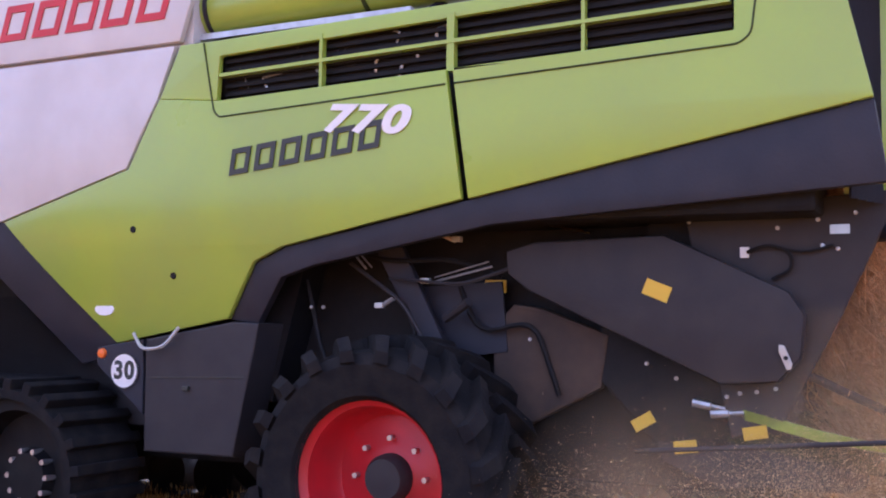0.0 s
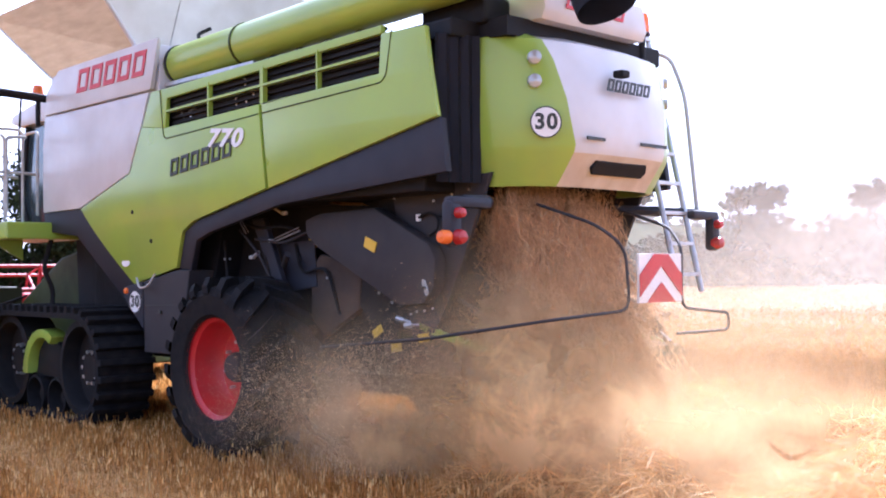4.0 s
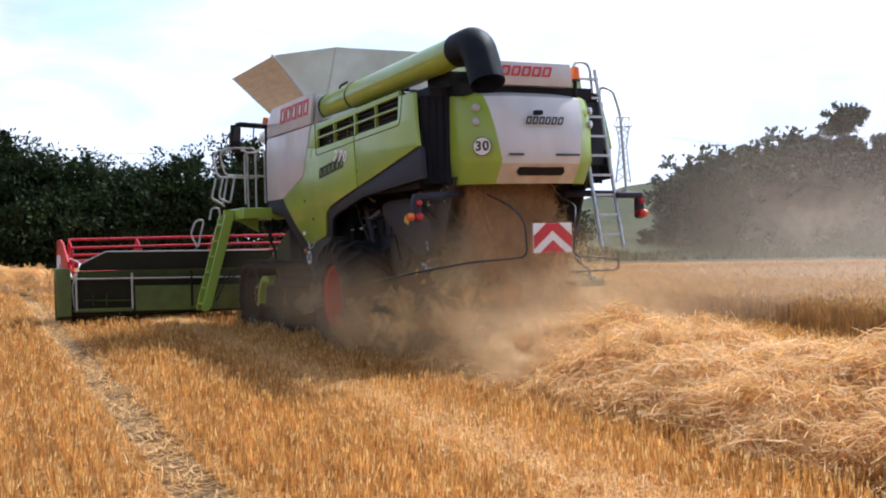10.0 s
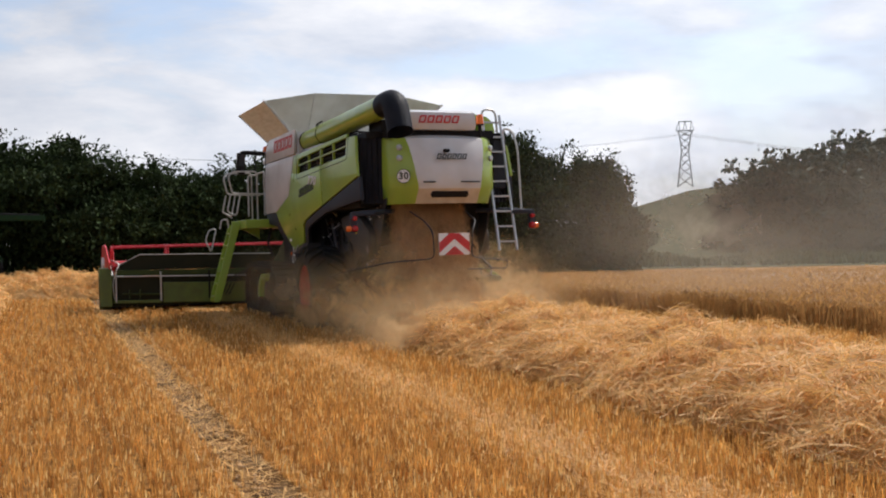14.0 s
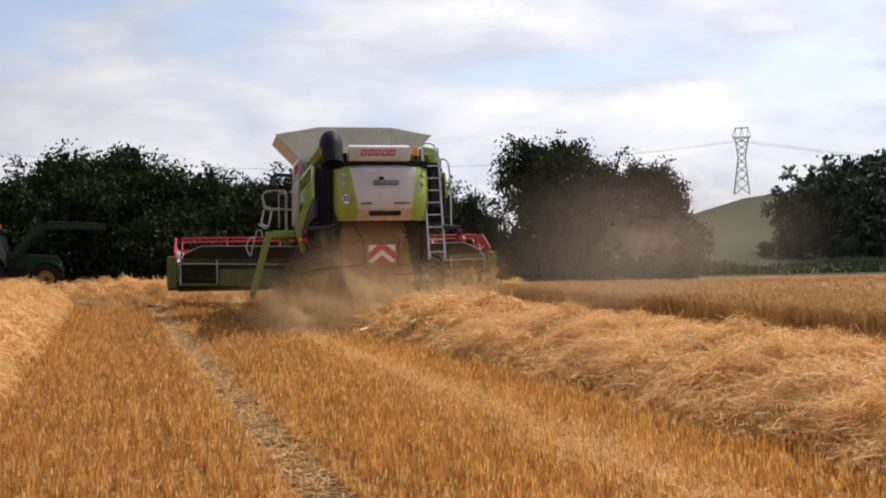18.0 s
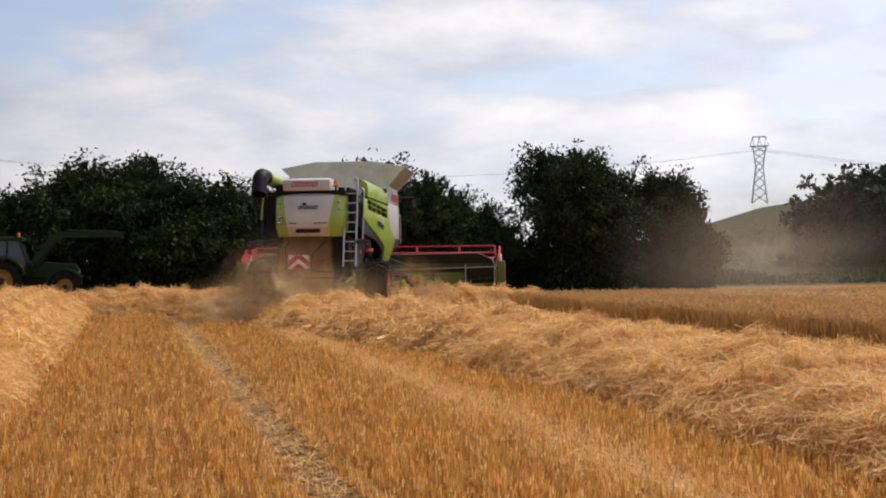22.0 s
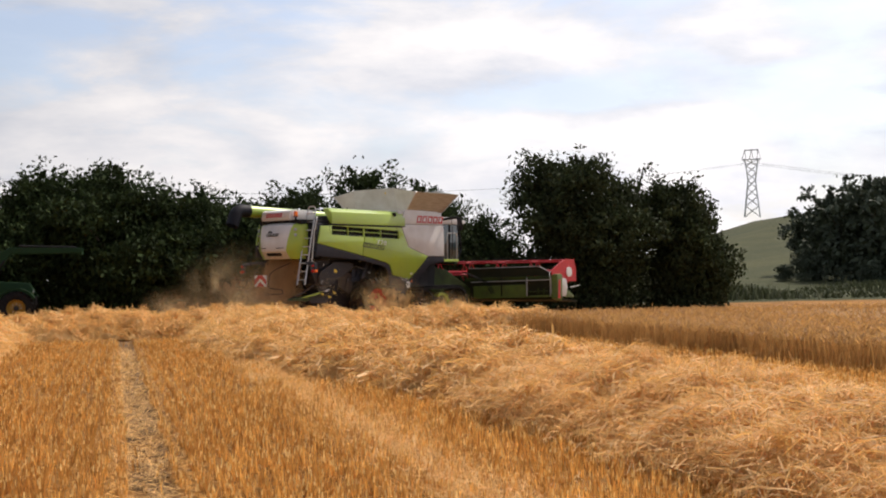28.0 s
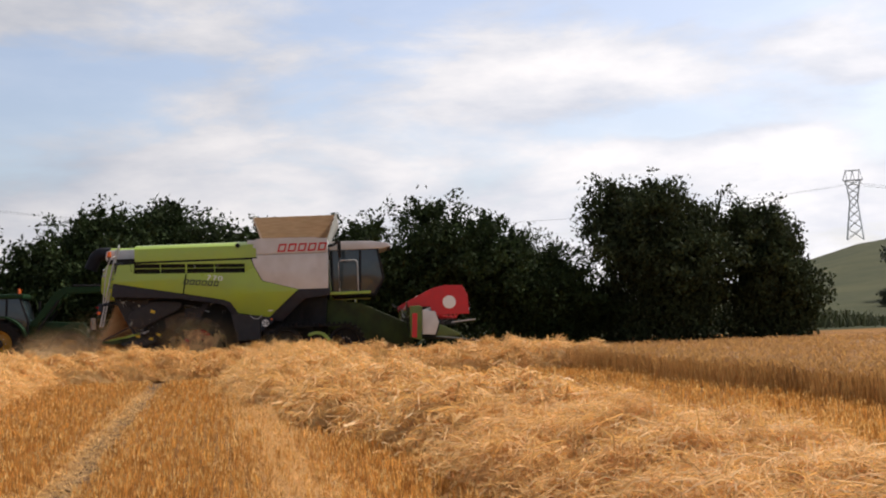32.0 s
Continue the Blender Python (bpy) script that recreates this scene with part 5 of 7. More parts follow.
        part("spreader_plate", bm, HEADGREEN, COMBINE, "dusty green spreader plate, shade put into its colour")
    # lamp arms
    for s, ay in ((1, 1.70), (-1, -1.66)):
        bm = B()
        tube(bm, bend([(-2.1, 0.8 * s, 2.22), (-2.5, 1.25 * s, 2.20), (-2.58, ay - 0.12 * s, 2.18)], 0.12), 0.045, 8)
        box(bm, -2.65, -2.55, ay - 0.36 * s, ay + 0.05 * s, 2.13, 2.21, 0.03)
        box(bm, -2.65, -2.55, ay - 0.05 * s, ay + 0.07 * s, 1.85, 2.18, 0.035)
        arm = part("lamp_arm", bm, DARK, COMBINE, "dark folding lamp arm", True)
        for z, r in ((2.09, 0.04), (1.92, 0.055)):
            bm = lathe(B(), [(0.0, 0.05), (r * 0.8, 0.045), (r, 0.02), (r, -0.04)], 18, 'x')
            lp = part("tail_lamp", bm, REDLAMP, arm, "round red tail lamp", True)
            lp.matrix_basis = pose(-2.66, ay, z, 0, 0, 180)
        bm = lathe(B(), [(0.0, 0.05), (0.04, 0.045), (0.05, 0.02), (0.05, -0.03)], 16, 'x')
        lp = part("indicator", bm, ORANGE, arm, "orange indicator lamp", True)
        lp.matrix_basis = pose(-2.61, ay + 0.09 * s, 1.92, 0, 0, 90 * s)
    # hanging frame with the hazard board
    bm = B()
    tube(bm, bend([(-2.45, 0.62, 2.2), (-3.0, 0.58, 2.02), (-3.22, 0.52, 1.85), (-3.24, 0.50, 1.38), (-3.2, 1.3, 1.34), (-2.4, 1.78, 1.20), (-1.1, 1.72, 1.08)], 0.12), 0.0125, 8)
    tube(bm, bend([(-2.45, -0.42, 2.2), (-3.0, -0.38, 2.02), (-3.22, -0.22, 1.85), (-3.24, -0.18, 1.38), (-3.25, -0.85, 1.32), (-3.25, -0.85, 1.18), (-3.25, -0.1, 1.18)], 0.1), 0.0125, 8)
    part("bumper_tube", bm, BROWN, COMBINE, "bent dark tube frame", True)
    bm = B()
    box(bm, -3.275, -3.255, -0.13, 0.43, 1.43, 1.80, 0.004)
    hb = part("hazard_board", bm, SIGNWHITE, COMBINE, "red and white chevron hazard board")
    bm = B()
    cy = 0.15
    for s in (1, -1):
        e = cy + s * 0.278
        prism(bm, [(cy, 1.585), (cy + s * 0.185, 1.432), (cy, 1.432)], -3.283, -3.277, 'x')
        prism(bm, [(cy, 1.798), (cy, 1.705), (e, 1.475), (e, 1.64), (cy + s * 0.09, 1.798)], -3.283, -3.277, 'x')
    part("red_chevron", bm, RED, hb)
    # ladder and handrails at the right rear corner
    bm = B()
    for y in (-0.95, -1.30):
        tube(bm, [(-2.14, y, 3.95), (-2.70, y - 0.02, 1.48)], 0.026, 8)
    ladder = part("rear_ladder", bm, STEEL, COMBINE, "galvanised rear ladder", True)
    for k in range(9):
        t = (k + 0.5) / 9
        bm = B()
        x = -2.14 - 0.555 * t
        box(bm, x - 0.03, x + 0.03, -1.32, -0.95, 3.95 - 2.45 * t - 0.015, 3.95 - 2.45 * t + 0.015)
        part("rung", bm, STEEL, ladder)
    bm = B()
    tube(bm, bend([(-2.2, -0.95, 3.7), (-2.12, -0.95, 4.06), (-2.08, -1.25, 4.06), (-2.15, -1.25, 3.6)], 0.14), 0.02, 8)
    tube(bm, bend([(-2.2, -1.36, 3.3), (-2.15, -1.36, 3.72), (-2.28, -1.5, 3.66), (-2.42, -1.52, 3.3), (-2.55, -1.5, 2.2)], 0.14), 0.02, 8)
    part("handrail", bm, GREYPAINT, COMBINE, "bent grey handrails", True)
    bm = B()
    box(bm, -2.2, -1.95, -1.4, -1.05, 2.6, 3.5, 0.03)
    part("rear_locker", bm, DARK, COMBINE)
    for x, y, z in ((-2.5, -0.74, 3.72), (5.08, 1.33, 3.84)):
        bm = lathe(B(), [(0.0, 0.2), (0.05, 0.19), (0.065, 0.14), (0.07, 0.02), (0.07, 0.0)], 16, 'z')
        be = part("beacon", bm, ORANGE, COMBINE, "orange flashing beacon", True)
        be.location = (x, y, z)
        bm = lathe(B(), [(0.03, -0.32), (0.03, 0.0), (0.075, 0.0), (0.075, 0.02)], 10, 'z')
        part("beacon_post", bm, BLACK, be)


def build_side_details():
    """Bolts, hoses, rods, links and the spreader gear on the lower flanks."""
    bolt = None
    for s in (1, -1):
        for x, z, y in ((-1.71, 2.25, 1.03), (-1.92, 2.29, 1.03), (-2.11, 2.32, 1.03), (-1.94, 2.15, 1.03), (-2.02, 2.13, 1.03), (-1.23, 2.3, 1.03), (-1.43, 1.33, 1.03), (-1.5, 1.35, 1.03), (-1.59, 1.36, 1.03),
                        (-1.69, 1.38, 1.03), (-0.97, 1.5, 0.98), (-1.14, 1.42, 0.98), (-0.02, 1.87, 0.985), (-0.26, 1.63, 0.985), (1.2, 1.82, 1.125), (1.11, 1.82, 1.125), (-0.03, 1.74, 0.985), (-0.46, 2.4, 1.44)):
            if bolt is None:
                bolt = part("side_bolt", lathe(B(), [(0.013, 0.0), (0.013, 0.010), (0.008, 0.014)], 6, 'y'), STEEL, COMBINE)
                ob = bolt
            else:
                ob = new("side_bolt", bolt.data)
                ob.parent = COMBINE
            ob.matrix_basis = pose(x, y * s, z, 0, 0, 0 if s > 0 else 180)

        def piece(name, bm, material, label="", smooth=False):
            flip(bm, s)
            return part(name, bm, material, COMBINE, label, smooth)
        bm = B()
        box(bm, -2.08, -1.98, 1.032, 1.036, 2.21, 2.26)
        piece("type_plate", bm, LENS, "small pale type plate")
        bm = B()
        box(bm, -1.56, -1.51, 1.03, 1.05, 2.09, 2.15, 0.006)
        piece("hose_clip", bm, SIGNWHITE)
        piece("side_hose", tube(B(), bend([(-1.55, 1.05, 2.12), (-1.66, 1.06, 2.16), (-1.78, 1.06, 2.12), (-1.79, 1.06, 2.02), (-1.68, 1.05, 1.97)], 0.06), 0.011, 6), BLACK, "", True)
        piece("side_hose", tube(B(), bend([(-1.7, 1.05, 2.14), (-1.86, 1.06, 2.11), (-2.0, 1.05, 2.15)], 0.06), 0.009, 6), BLACK, "", True)
        # pale link by the belt cover
        bm = B()
        prism(bm, [(-1.73, 1.62), (-1.76, 1.615), (-1.80, 1.52), (-1.795, 1.49), (-1.77, 1.485), (-1.73, 1.58)], 1.18, 1.195, 'y', 0.005)
        lk = piece("pivot_link", bm, LENS, "pale pivot link")
        bm = lathe(B(), [(0.012, 0.0), (0.012, 0.02)], 10, 'y', (-1.768, 1.19, 1.55))
        flip(bm, s)
        part("link_pin", bm, BLACK, lk)
        # rams, green bar and plates of the chaff spreader
        for a, b in (((-1.24, 1.29), (-1.42, 1.26)), ((-1.34, 1.23), (-1.52, 1.245))):
            bm = tube(B(), [(a[0], 1.02, a[1]), (a[0] * 0.45 + b[0] * 0.55, 1.02, a[1] * 0.45 + b[1] * 0.55), (a[0] * 0.44 + b[0] * 0.56, 1.02, a[1] * 0.44 + b[1] * 0.56), (b[0], 1.02, b[1])], [0.024, 0.024, 0.014, 0.014], 8)
            piece("short_ram", bm, STEEL, "", True)
        bm = B()
        prism(bm, [(-1.51, 1.27), (-1.52, 1.20), (-1.9, 1.11), (-2.5, 1.03), (-2.5, 1.06), (-1.9, 1.17)], 1.0, 1.03, 'y', 0.006)
        piece("spreader_edge", bm, GREEN, "lime green spreader edge bar")
        bm = B()
        prism(bm, [(-1.0, 1.2), (-1.51, 1.24), (-2.04, 1.08), (-2.14, 1.06), (-2.14, 0.88), (-2.03, 0.84), (-1.53, 0.84), (-1.37, 0.82), (-1.05, 0.95)], 0.86, 0.98, 'y', 0.012)
        piece("spreader_housing", bm, BROWN, "dusty dark chaff spreader housing")
        bm = B()
        prism(bm, [(-1.36, 0.83), (-1.5, 0.80), (-2.05, 0.74), (-2.0, 0.68), (-1.5, 0.74), (-1.42, 0.68)], 0.84, 0.9)
        piece("spreader_skid", bm, BLACK)
        for x, z, t in ((-0.95, 1.17, 30), (-1.19, 1.04, 8), (-1.58, 1.14, 10)):
            bm = B()
            box(bm, -0.065, 0.065, 0, 0.004, -0.035, 0.035)
            ob = part("warning_label", bm, YELLOW, COMBINE, "yellow warning label")
            ob.matrix_basis = pose(x, (0.985 if x > -1.5 else 1.034) * s - (0.004 if s < 0 else 0), z, 0, t, 0)
        # rods and fittings in the wheel arch
        for a, b, r, m_ in (((0.9, 2.19), (0.78, 2.06), 0.007, STEEL), ((0.87, 2.2), (0.74, 2.07), 0.005, STEEL), ((0.32, 1.97), (-0.08, 2.06), 0.007, STEEL), ((0.3, 2.0), (-0.06, 2.09), 0.005, STEEL), ((0.43, 2.33), (0.16, 2.22), 0.014, TANKIN), ((0.66, 1.83), (0.57, 1.88), 0.016, STEEL)):
            piece("control_rod", tube(B(), [(a[0], 1.16, a[1]), (b[0], 1.16, b[1])], r, 6), m_)
        for x, z in ((0.36, 1.98), (0.15, 2.23), (0.68, 1.83)):
            bm = B()
            box(bm, x - 0.03, x + 0.03, 1.14, 1.18, z - 0.018, z + 0.018, 0.006)
            piece("rod_fork", bm, LENS)
        for pts in ([(1.0, 1.1, 2.2), (0.6, 1.15, 2.1), (0.2, 1.12, 2.12), (-0.1, 1.05, 2.0)], [(0.7, 1.05, 2.2), (0.45, 1.13, 1.7), (0.4, 1.1, 1.3)], [(0.2, 1.0, 1.95), (0.05, 1.05, 1.65), (-0.3, 1.03, 1.75), (-0.45, 1.0, 1.3)], [(1.25, 1.1, 2.0), (1.1, 1.15, 1.5), (0.9, 1.1, 1.2)]):
            piece("arch_hose", tube(B(), bend(pts, 0.15), 0.016, 6), BLACK, "", True)
        bm = B()
        prism(bm, [(0.75, 2.2), (0.55, 2.2), (0.2, 1.5), (0.32, 1.45)], 1.06, 1.12, 'y', 0.01)
        piece("axle_strut", bm, DARK)
        bm = B()
        prism(bm, [(0.45, 1.95), (-0.08, 1.98), (-0.12, 1.55), (0.35, 1.5)], 0.98, 1.0, 'y', 0.004)
        piece("gear_guard", bm, DARK)
        bm = B()
        prism(bm, [(-0.02, 1.7), (-0.15, 1.84), (-0.32, 1.82), (-0.75, 1.66), (-0.7, 1.35), (-0.22, 1.1), (-0.02, 1.25)], 0.9, 0.99, 'y', 0.02)
        piece("dusty_flap", bm, CHAFFY, "dust-caked brown flap")
        # engine pipes glinting behind the grille
        rng = random.Random(8 if s > 0 else 9)
        for k in range(16):
            x, z = rng.uniform(0.1, 1.6), rng.uniform(3.2, 3.42)
            piece("engine_pipe", tube(B(), bend([(x, 1.372, z), (x + rng.uniform(-.05, .05), 1.385, z + 0.07), (x + rng.uniform(-.15, .15), 1.38, z + 0.09)], 0.02, 2), rng.uniform(0.004, 0.012), 5), STEEL if k % 2 else BROWN)
        # raised outline round the grille, in the darker green
        def on(x, z):
            return (x, SIDE + bulge(z) + 0.002, z)
        piece("grille_outline", tube(B(), bend([on(1.86, 3.55), on(1.74, 3.08), on(1.70, 3.04), on(1.2, 3.06), on(0.6, 3.085), on(0.08, 3.11)], 0.05), 0.006, 5), HEADGREEN)
        piece("grille_outline", tube(B(), bend([on(0.02, 3.11), on(-0.8, 3.14), on(-1.6, 3.17), on(-1.66, 3.22), on(-1.7, 3.58)], 0.05), 0.006, 5), HEADGREEN)


def sign30(parent, m):
    bm = lathe(B(), [(0.118, -0.004), (0.118, 0.002)], 32, 'z')
    d = part("speed_sign", bm, SIGNWHITE, parent, "round white sign with a black 30")
    d.matrix_basis = m
    for k, ch in enumerate("30"):
        text_mesh("sign_digit", ch, 0.165, INK, d, pose(0.094 * k - 0.047, 0, 0.004), "", 0.002, 0.0055)
    bm = B()
    rr = 32
    a = [bm.verts.new((0.122 * math.cos(2 * math.pi * k / rr), 0.122 * math.sin(2 * math.pi * k / rr), 0.003)) for k in range(rr)]
    b = [bm.verts.new((0.112 * math.cos(2 * math.pi * k / rr), 0.112 * math.sin(2 * math.pi * k / rr), 0.003)) for k in range(rr)]
    for k in range(rr):
        bm.faces.new((a[k], a[(k + 1) % rr], b[(k + 1) % rr], b[k]))
    part("sign_rim", bm, INK, d)
    return d


REAR_WHEELS, TRACK_WHEELS = [], []


def build_wheel(name, parent, centre, r, width, rim_r, s, rim_mat, lugs=20):
    """Tyre with bar lugs, dished rim, hub and bolts; turns about y."""
    w = width / 2
    bm = B()
    lathe(bm, [(rim_r, -w * 0.8), (rim_r + 0.03, -w * 0.92), (r * 0.80, -w), (r * 0.875, -w * 0.9), (r * 0.905, -w * 0.6), (r * 0.91, 0), (r * 0.905, w * 0.6), (r * 0.875, w * 0.9), (r * 0.80, w), (rim_r + 0.03, w * 0.92), (rim_r, w * 0.8)], 48, 'y', (0, 0, 0), False)
    tyre = part("tyre", bm, RUBBER, None, "black lugged tractor tyre", True)
    wheel = new(name)
    wheel.parent = parent
    wheel.location = centre
    tyre.parent = wheel
    bm = B()
    for k in range(lugs):
        for side_ in (1, -1):
            t0 = 2 * math.pi * (k + (0.5 if side_ > 0 else 0)) / lugs
            prev = None
            for j in range(6):
                q = j / 5
                y = side_ * w * (0.05 + 1.0 * q)
                t = t0 + 0.30 * q * 1.1
                ro = r * (1.0 if q < 0.8 else 1.0 - 0.10 * (q - 0.8) / 0.2)
                ri = r * (0.895 if q < 0.8 else 0.82)
                dt = 0.040 + 0.014 * q
                cur = [bm.verts.new((rad * math.cos(t + d), y, rad * math.sin(t + d))) for rad, d in ((ri, -dt * 1.3), (ro, -dt), (ro, dt), (ri, dt * 1.3))]
                if prev:
                    for a in range(3):
                        bm.faces.new((prev[a], prev[a + 1], cur[a + 1], cur[a]))
                prev_first = cur if prev is None else prev_first
                prev = cur
            bm.faces.new(prev)
            bm.faces.new(list(reversed(prev_first)))
    bmesh.ops.recalc_face_normals(bm, faces=bm.faces[:])
    part("tread", bm, RUBBER, wheel)
    bm = B()
    k = s
    lathe(bm, [(rim_r * 1.02, k * w * 0.84), (rim_r * 1.03, k * w * 0.74), (rim_r * 0.93, k * w * 0.66), (rim_r * 0.90, k * w * 0.2), (rim_r * 0.82, -k * w * 0.05), (rim_r * 0.78, -k * w * 0.1), (rim_r * 0.42, -k * w * 0.02), (rim_r * 0.40, k * w * 0.0), (0.02, k * w * 0.0)], 40, 'y', (0, 0, 0), False)
    part("rim", bm, rim_mat, wheel, "", True)
    bm = B()
    lathe(bm, [(0.0, k * w * 0.34), (rim_r * 0.25, k * w * 0.32), (rim_r * 0.30, k * w * 0.2), (rim_r * 0.31, -k * w * 0.02)], 24)
    part("hub", bm, BROWN, wheel, "", True)
    me = None
    for j in range(8):
        t = 2 * math.pi * j / 8
        if me is None:
            bo = part("wheel_bolt", lathe(B(), [(0.017, k * w * 0.1), (0.017, -k * w * 0.04)], 6, 'y'), STEEL, wheel)
            me = bo.data
        else:
            bo = new("wheel_bolt", me)
            bo.parent = wheel
        bo.location = (rim_r * 0.5 * math.cos(t), 0, rim_r * 0.5 * math.sin(t))
    return wheel


def build_running_gear():
    for s in (1, -1):
        REAR_WHEELS.append(build_wheel("rear_wheel", COMBINE, (0.42, 1.46 * s, 0.82), 0.83, 0.70, 0.46, s, RED))
        for o in REAR_WHEELS[-1].children:
            if o.name.startswith("rim"):
                o["label"] = "bright red steel rim"
    bm = B()
    box(bm, 0.22, 0.62, -1.1, 1.1, 0.7, 0.95, 0.03)
    tube(bm, [(0.42, -1.3, 0.82), (0.42, 1.3, 0.82)], 0.12, 12)
    part("rear_axle", bm, BLACK, COMBINE, "", True)
    # front tracks
    for s in (1, -1):
        y0, y1 = 1.16 * s, 1.80 * s
        xr, xf, r = 3.16, 5.02, 0.60
        path = []
        for k in range(13):
            a = math.pi / 2 + math.pi * k / 12
            path.append((xr + r * math.cos(a), 0.66 + r * math.sin(a)))
        for k in range(5):
            path.append((xr + (xf - xr) * (k + 1) / 6, 0.06))
        for k in range(13):
            a = -math.pi / 2 + math.pi * k / 12
            path.append((xf + r * math.cos(a), 0.66 + r * math.sin(a)))
        for k in range(5):
            path.append((xf - (xf - xr) * (k + 1) / 6, 1.26))
        bm = B()
        n = len(path)
        out = [[bm.verts.new((x, y, z)) for x, z in path] for y in (y0, y1)]
        inn = []
        for y in (y0, y1):
            row = []
            for i, (x, z) in enumerate(path):
                a, b = path[i - 1], path[(i + 1) % n]
                d = Vector((b[0] - a[0], b[1] - a[1])).normalized()
                row.append(bm.verts.new((x - d.y * 0.06, y, z + d.x * 0.06)))
            inn.append(row)
        for i in range(n):
            j = (i + 1) % n
            bm.faces.new((out[0][i], out[0][j], out[1][j], out[1][i]))
            bm.faces.new((inn[0][i], inn[1][i], inn[1][j], inn[0][j]))
            bm.faces.new((out[0][i], inn[0][i], inn[0][j], out[0][j]))
            bm.faces.new((out[1][i], out[1][j], inn[1][j], inn[1][i]))
        bmesh.ops.recalc_face_normals(bm, faces=bm.faces[:])
        belt = part("track_belt", bm, RUBBER, COMBINE, "black rubber track belt")
        per = [0.0]
        for i in range(n):
            a, b = path[i], path[(i + 1) % n]
            per.append(per[-1] + math.hypot(b[0] - a[0], b[1] - a[1]))
        lugs = 44
        for k in range(lugs):
            q = per[-1] * k / lugs
            i = max(j for j in range(n) if per[j] <= q)
            a, b = path[i], path[(i + 1) % n]
            f_ = (q - per[i]) / (per[i + 1] - per[i])
            x, z = a[0] + (b[0] - a[0]) * f_, a[1] + (b[1] - a[1]) * f_
            ang = math.degrees(math.atan2(b[1] - a[1], b[0] - a[0]))
            m = pose(x, (y0 + y1) / 2, z, 0, -ang, 0)
            if k == 0:
                lg = part("track_lug", box(B(), -0.035, 0.035, -0.32, 0.32, -0.07, 0.01, 0.01), RUBBER, belt)
                lug_mesh = lg.data
            else:
                lg = new("track_lug", lug_mesh)
                lg.parent = belt
            lg.matrix_basis = m
        for x, z, rr, w in ((xr, 0.66, 0.53, 0.4), (xf, 0.66, 0.53, 0.4), (3.82, 0.29, 0.23, 0.36), (4.38, 0.29, 0.23, 0.36)):
            bm = B()
            k = s
            lathe(bm, [(0.0, k * w / 2 * 0.5), (rr * 0.3, k * w / 2 * 0.5), (rr * 0.36, k * w / 2 * 0.1), (rr * 0.8, k * w / 2 * 0.1), (rr * 0.86, k * w / 2), (rr, k * w / 2 * 0.96), (rr, -k * w / 2), (0.02, -k * w / 2)], 32, 'y', (0, 0, 0), False)
            wh = part("track_wheel", bm, BLACK, COMBINE, "", True)
            wh.location = (x, 1.50 * s, z)
            TRACK_WHEELS.append((wh, rr))
            if rr > 0.4:
                me = None
                for j in range(10):
                    t = 2 * math.pi * j / 10
                    if me is None:
                        bo = part("wheel_bolt", lathe(B(), [(0.02, k * w / 2 * 0.42), (0.02, 0.0)], 6, 'y'), STEEL, wh)
                        me = bo.data
                    else:
                        bo = new("wheel_bolt", me)
                        bo.parent = wh
                    bo.location = (rr * 0.33 * math.cos(t), k * 0.02, rr * 0.33 * math.sin(t))
        bm = B()
        prism(bm, [(3.72, 0.50), (4.48, 0.50), (4.40, 0.80), (4.2, 0.98), (3.95, 0.98), (3.8, 0.80)], 1.30, 1.62, 'y', 0.03)
        flip(bm, s)
        part("track_frame", bm, BLACK, COMBINE, "black track frame", True)
        bm = B()
        cap = [(4.12 + 0.50 * math.cos(a), 0.56 + 0.50 * math.sin(a)) for a in (radians(-4 + 16 * k) for k in range(9))]
        prism(bm, cap + [(4.12 + 0.37 * math.cos(a), 0.56 + 0.40 * math.sin(a)) for a in (radians(124 - 16 * k) for k in range(9))], 1.52, 1.72, 'y', 0.012)
        flip(bm, s)
        part("track_guard", bm, GREEN, COMBINE, "curved lime green guard over the track rollers", True)
        bm = B()
        box(bm, 3.2, 5.0, 1.0, 1.2, 0.5, 0.9, 0.03)
        flip(bm, s)
        part("track_beam", bm, BLACK, COMBINE)


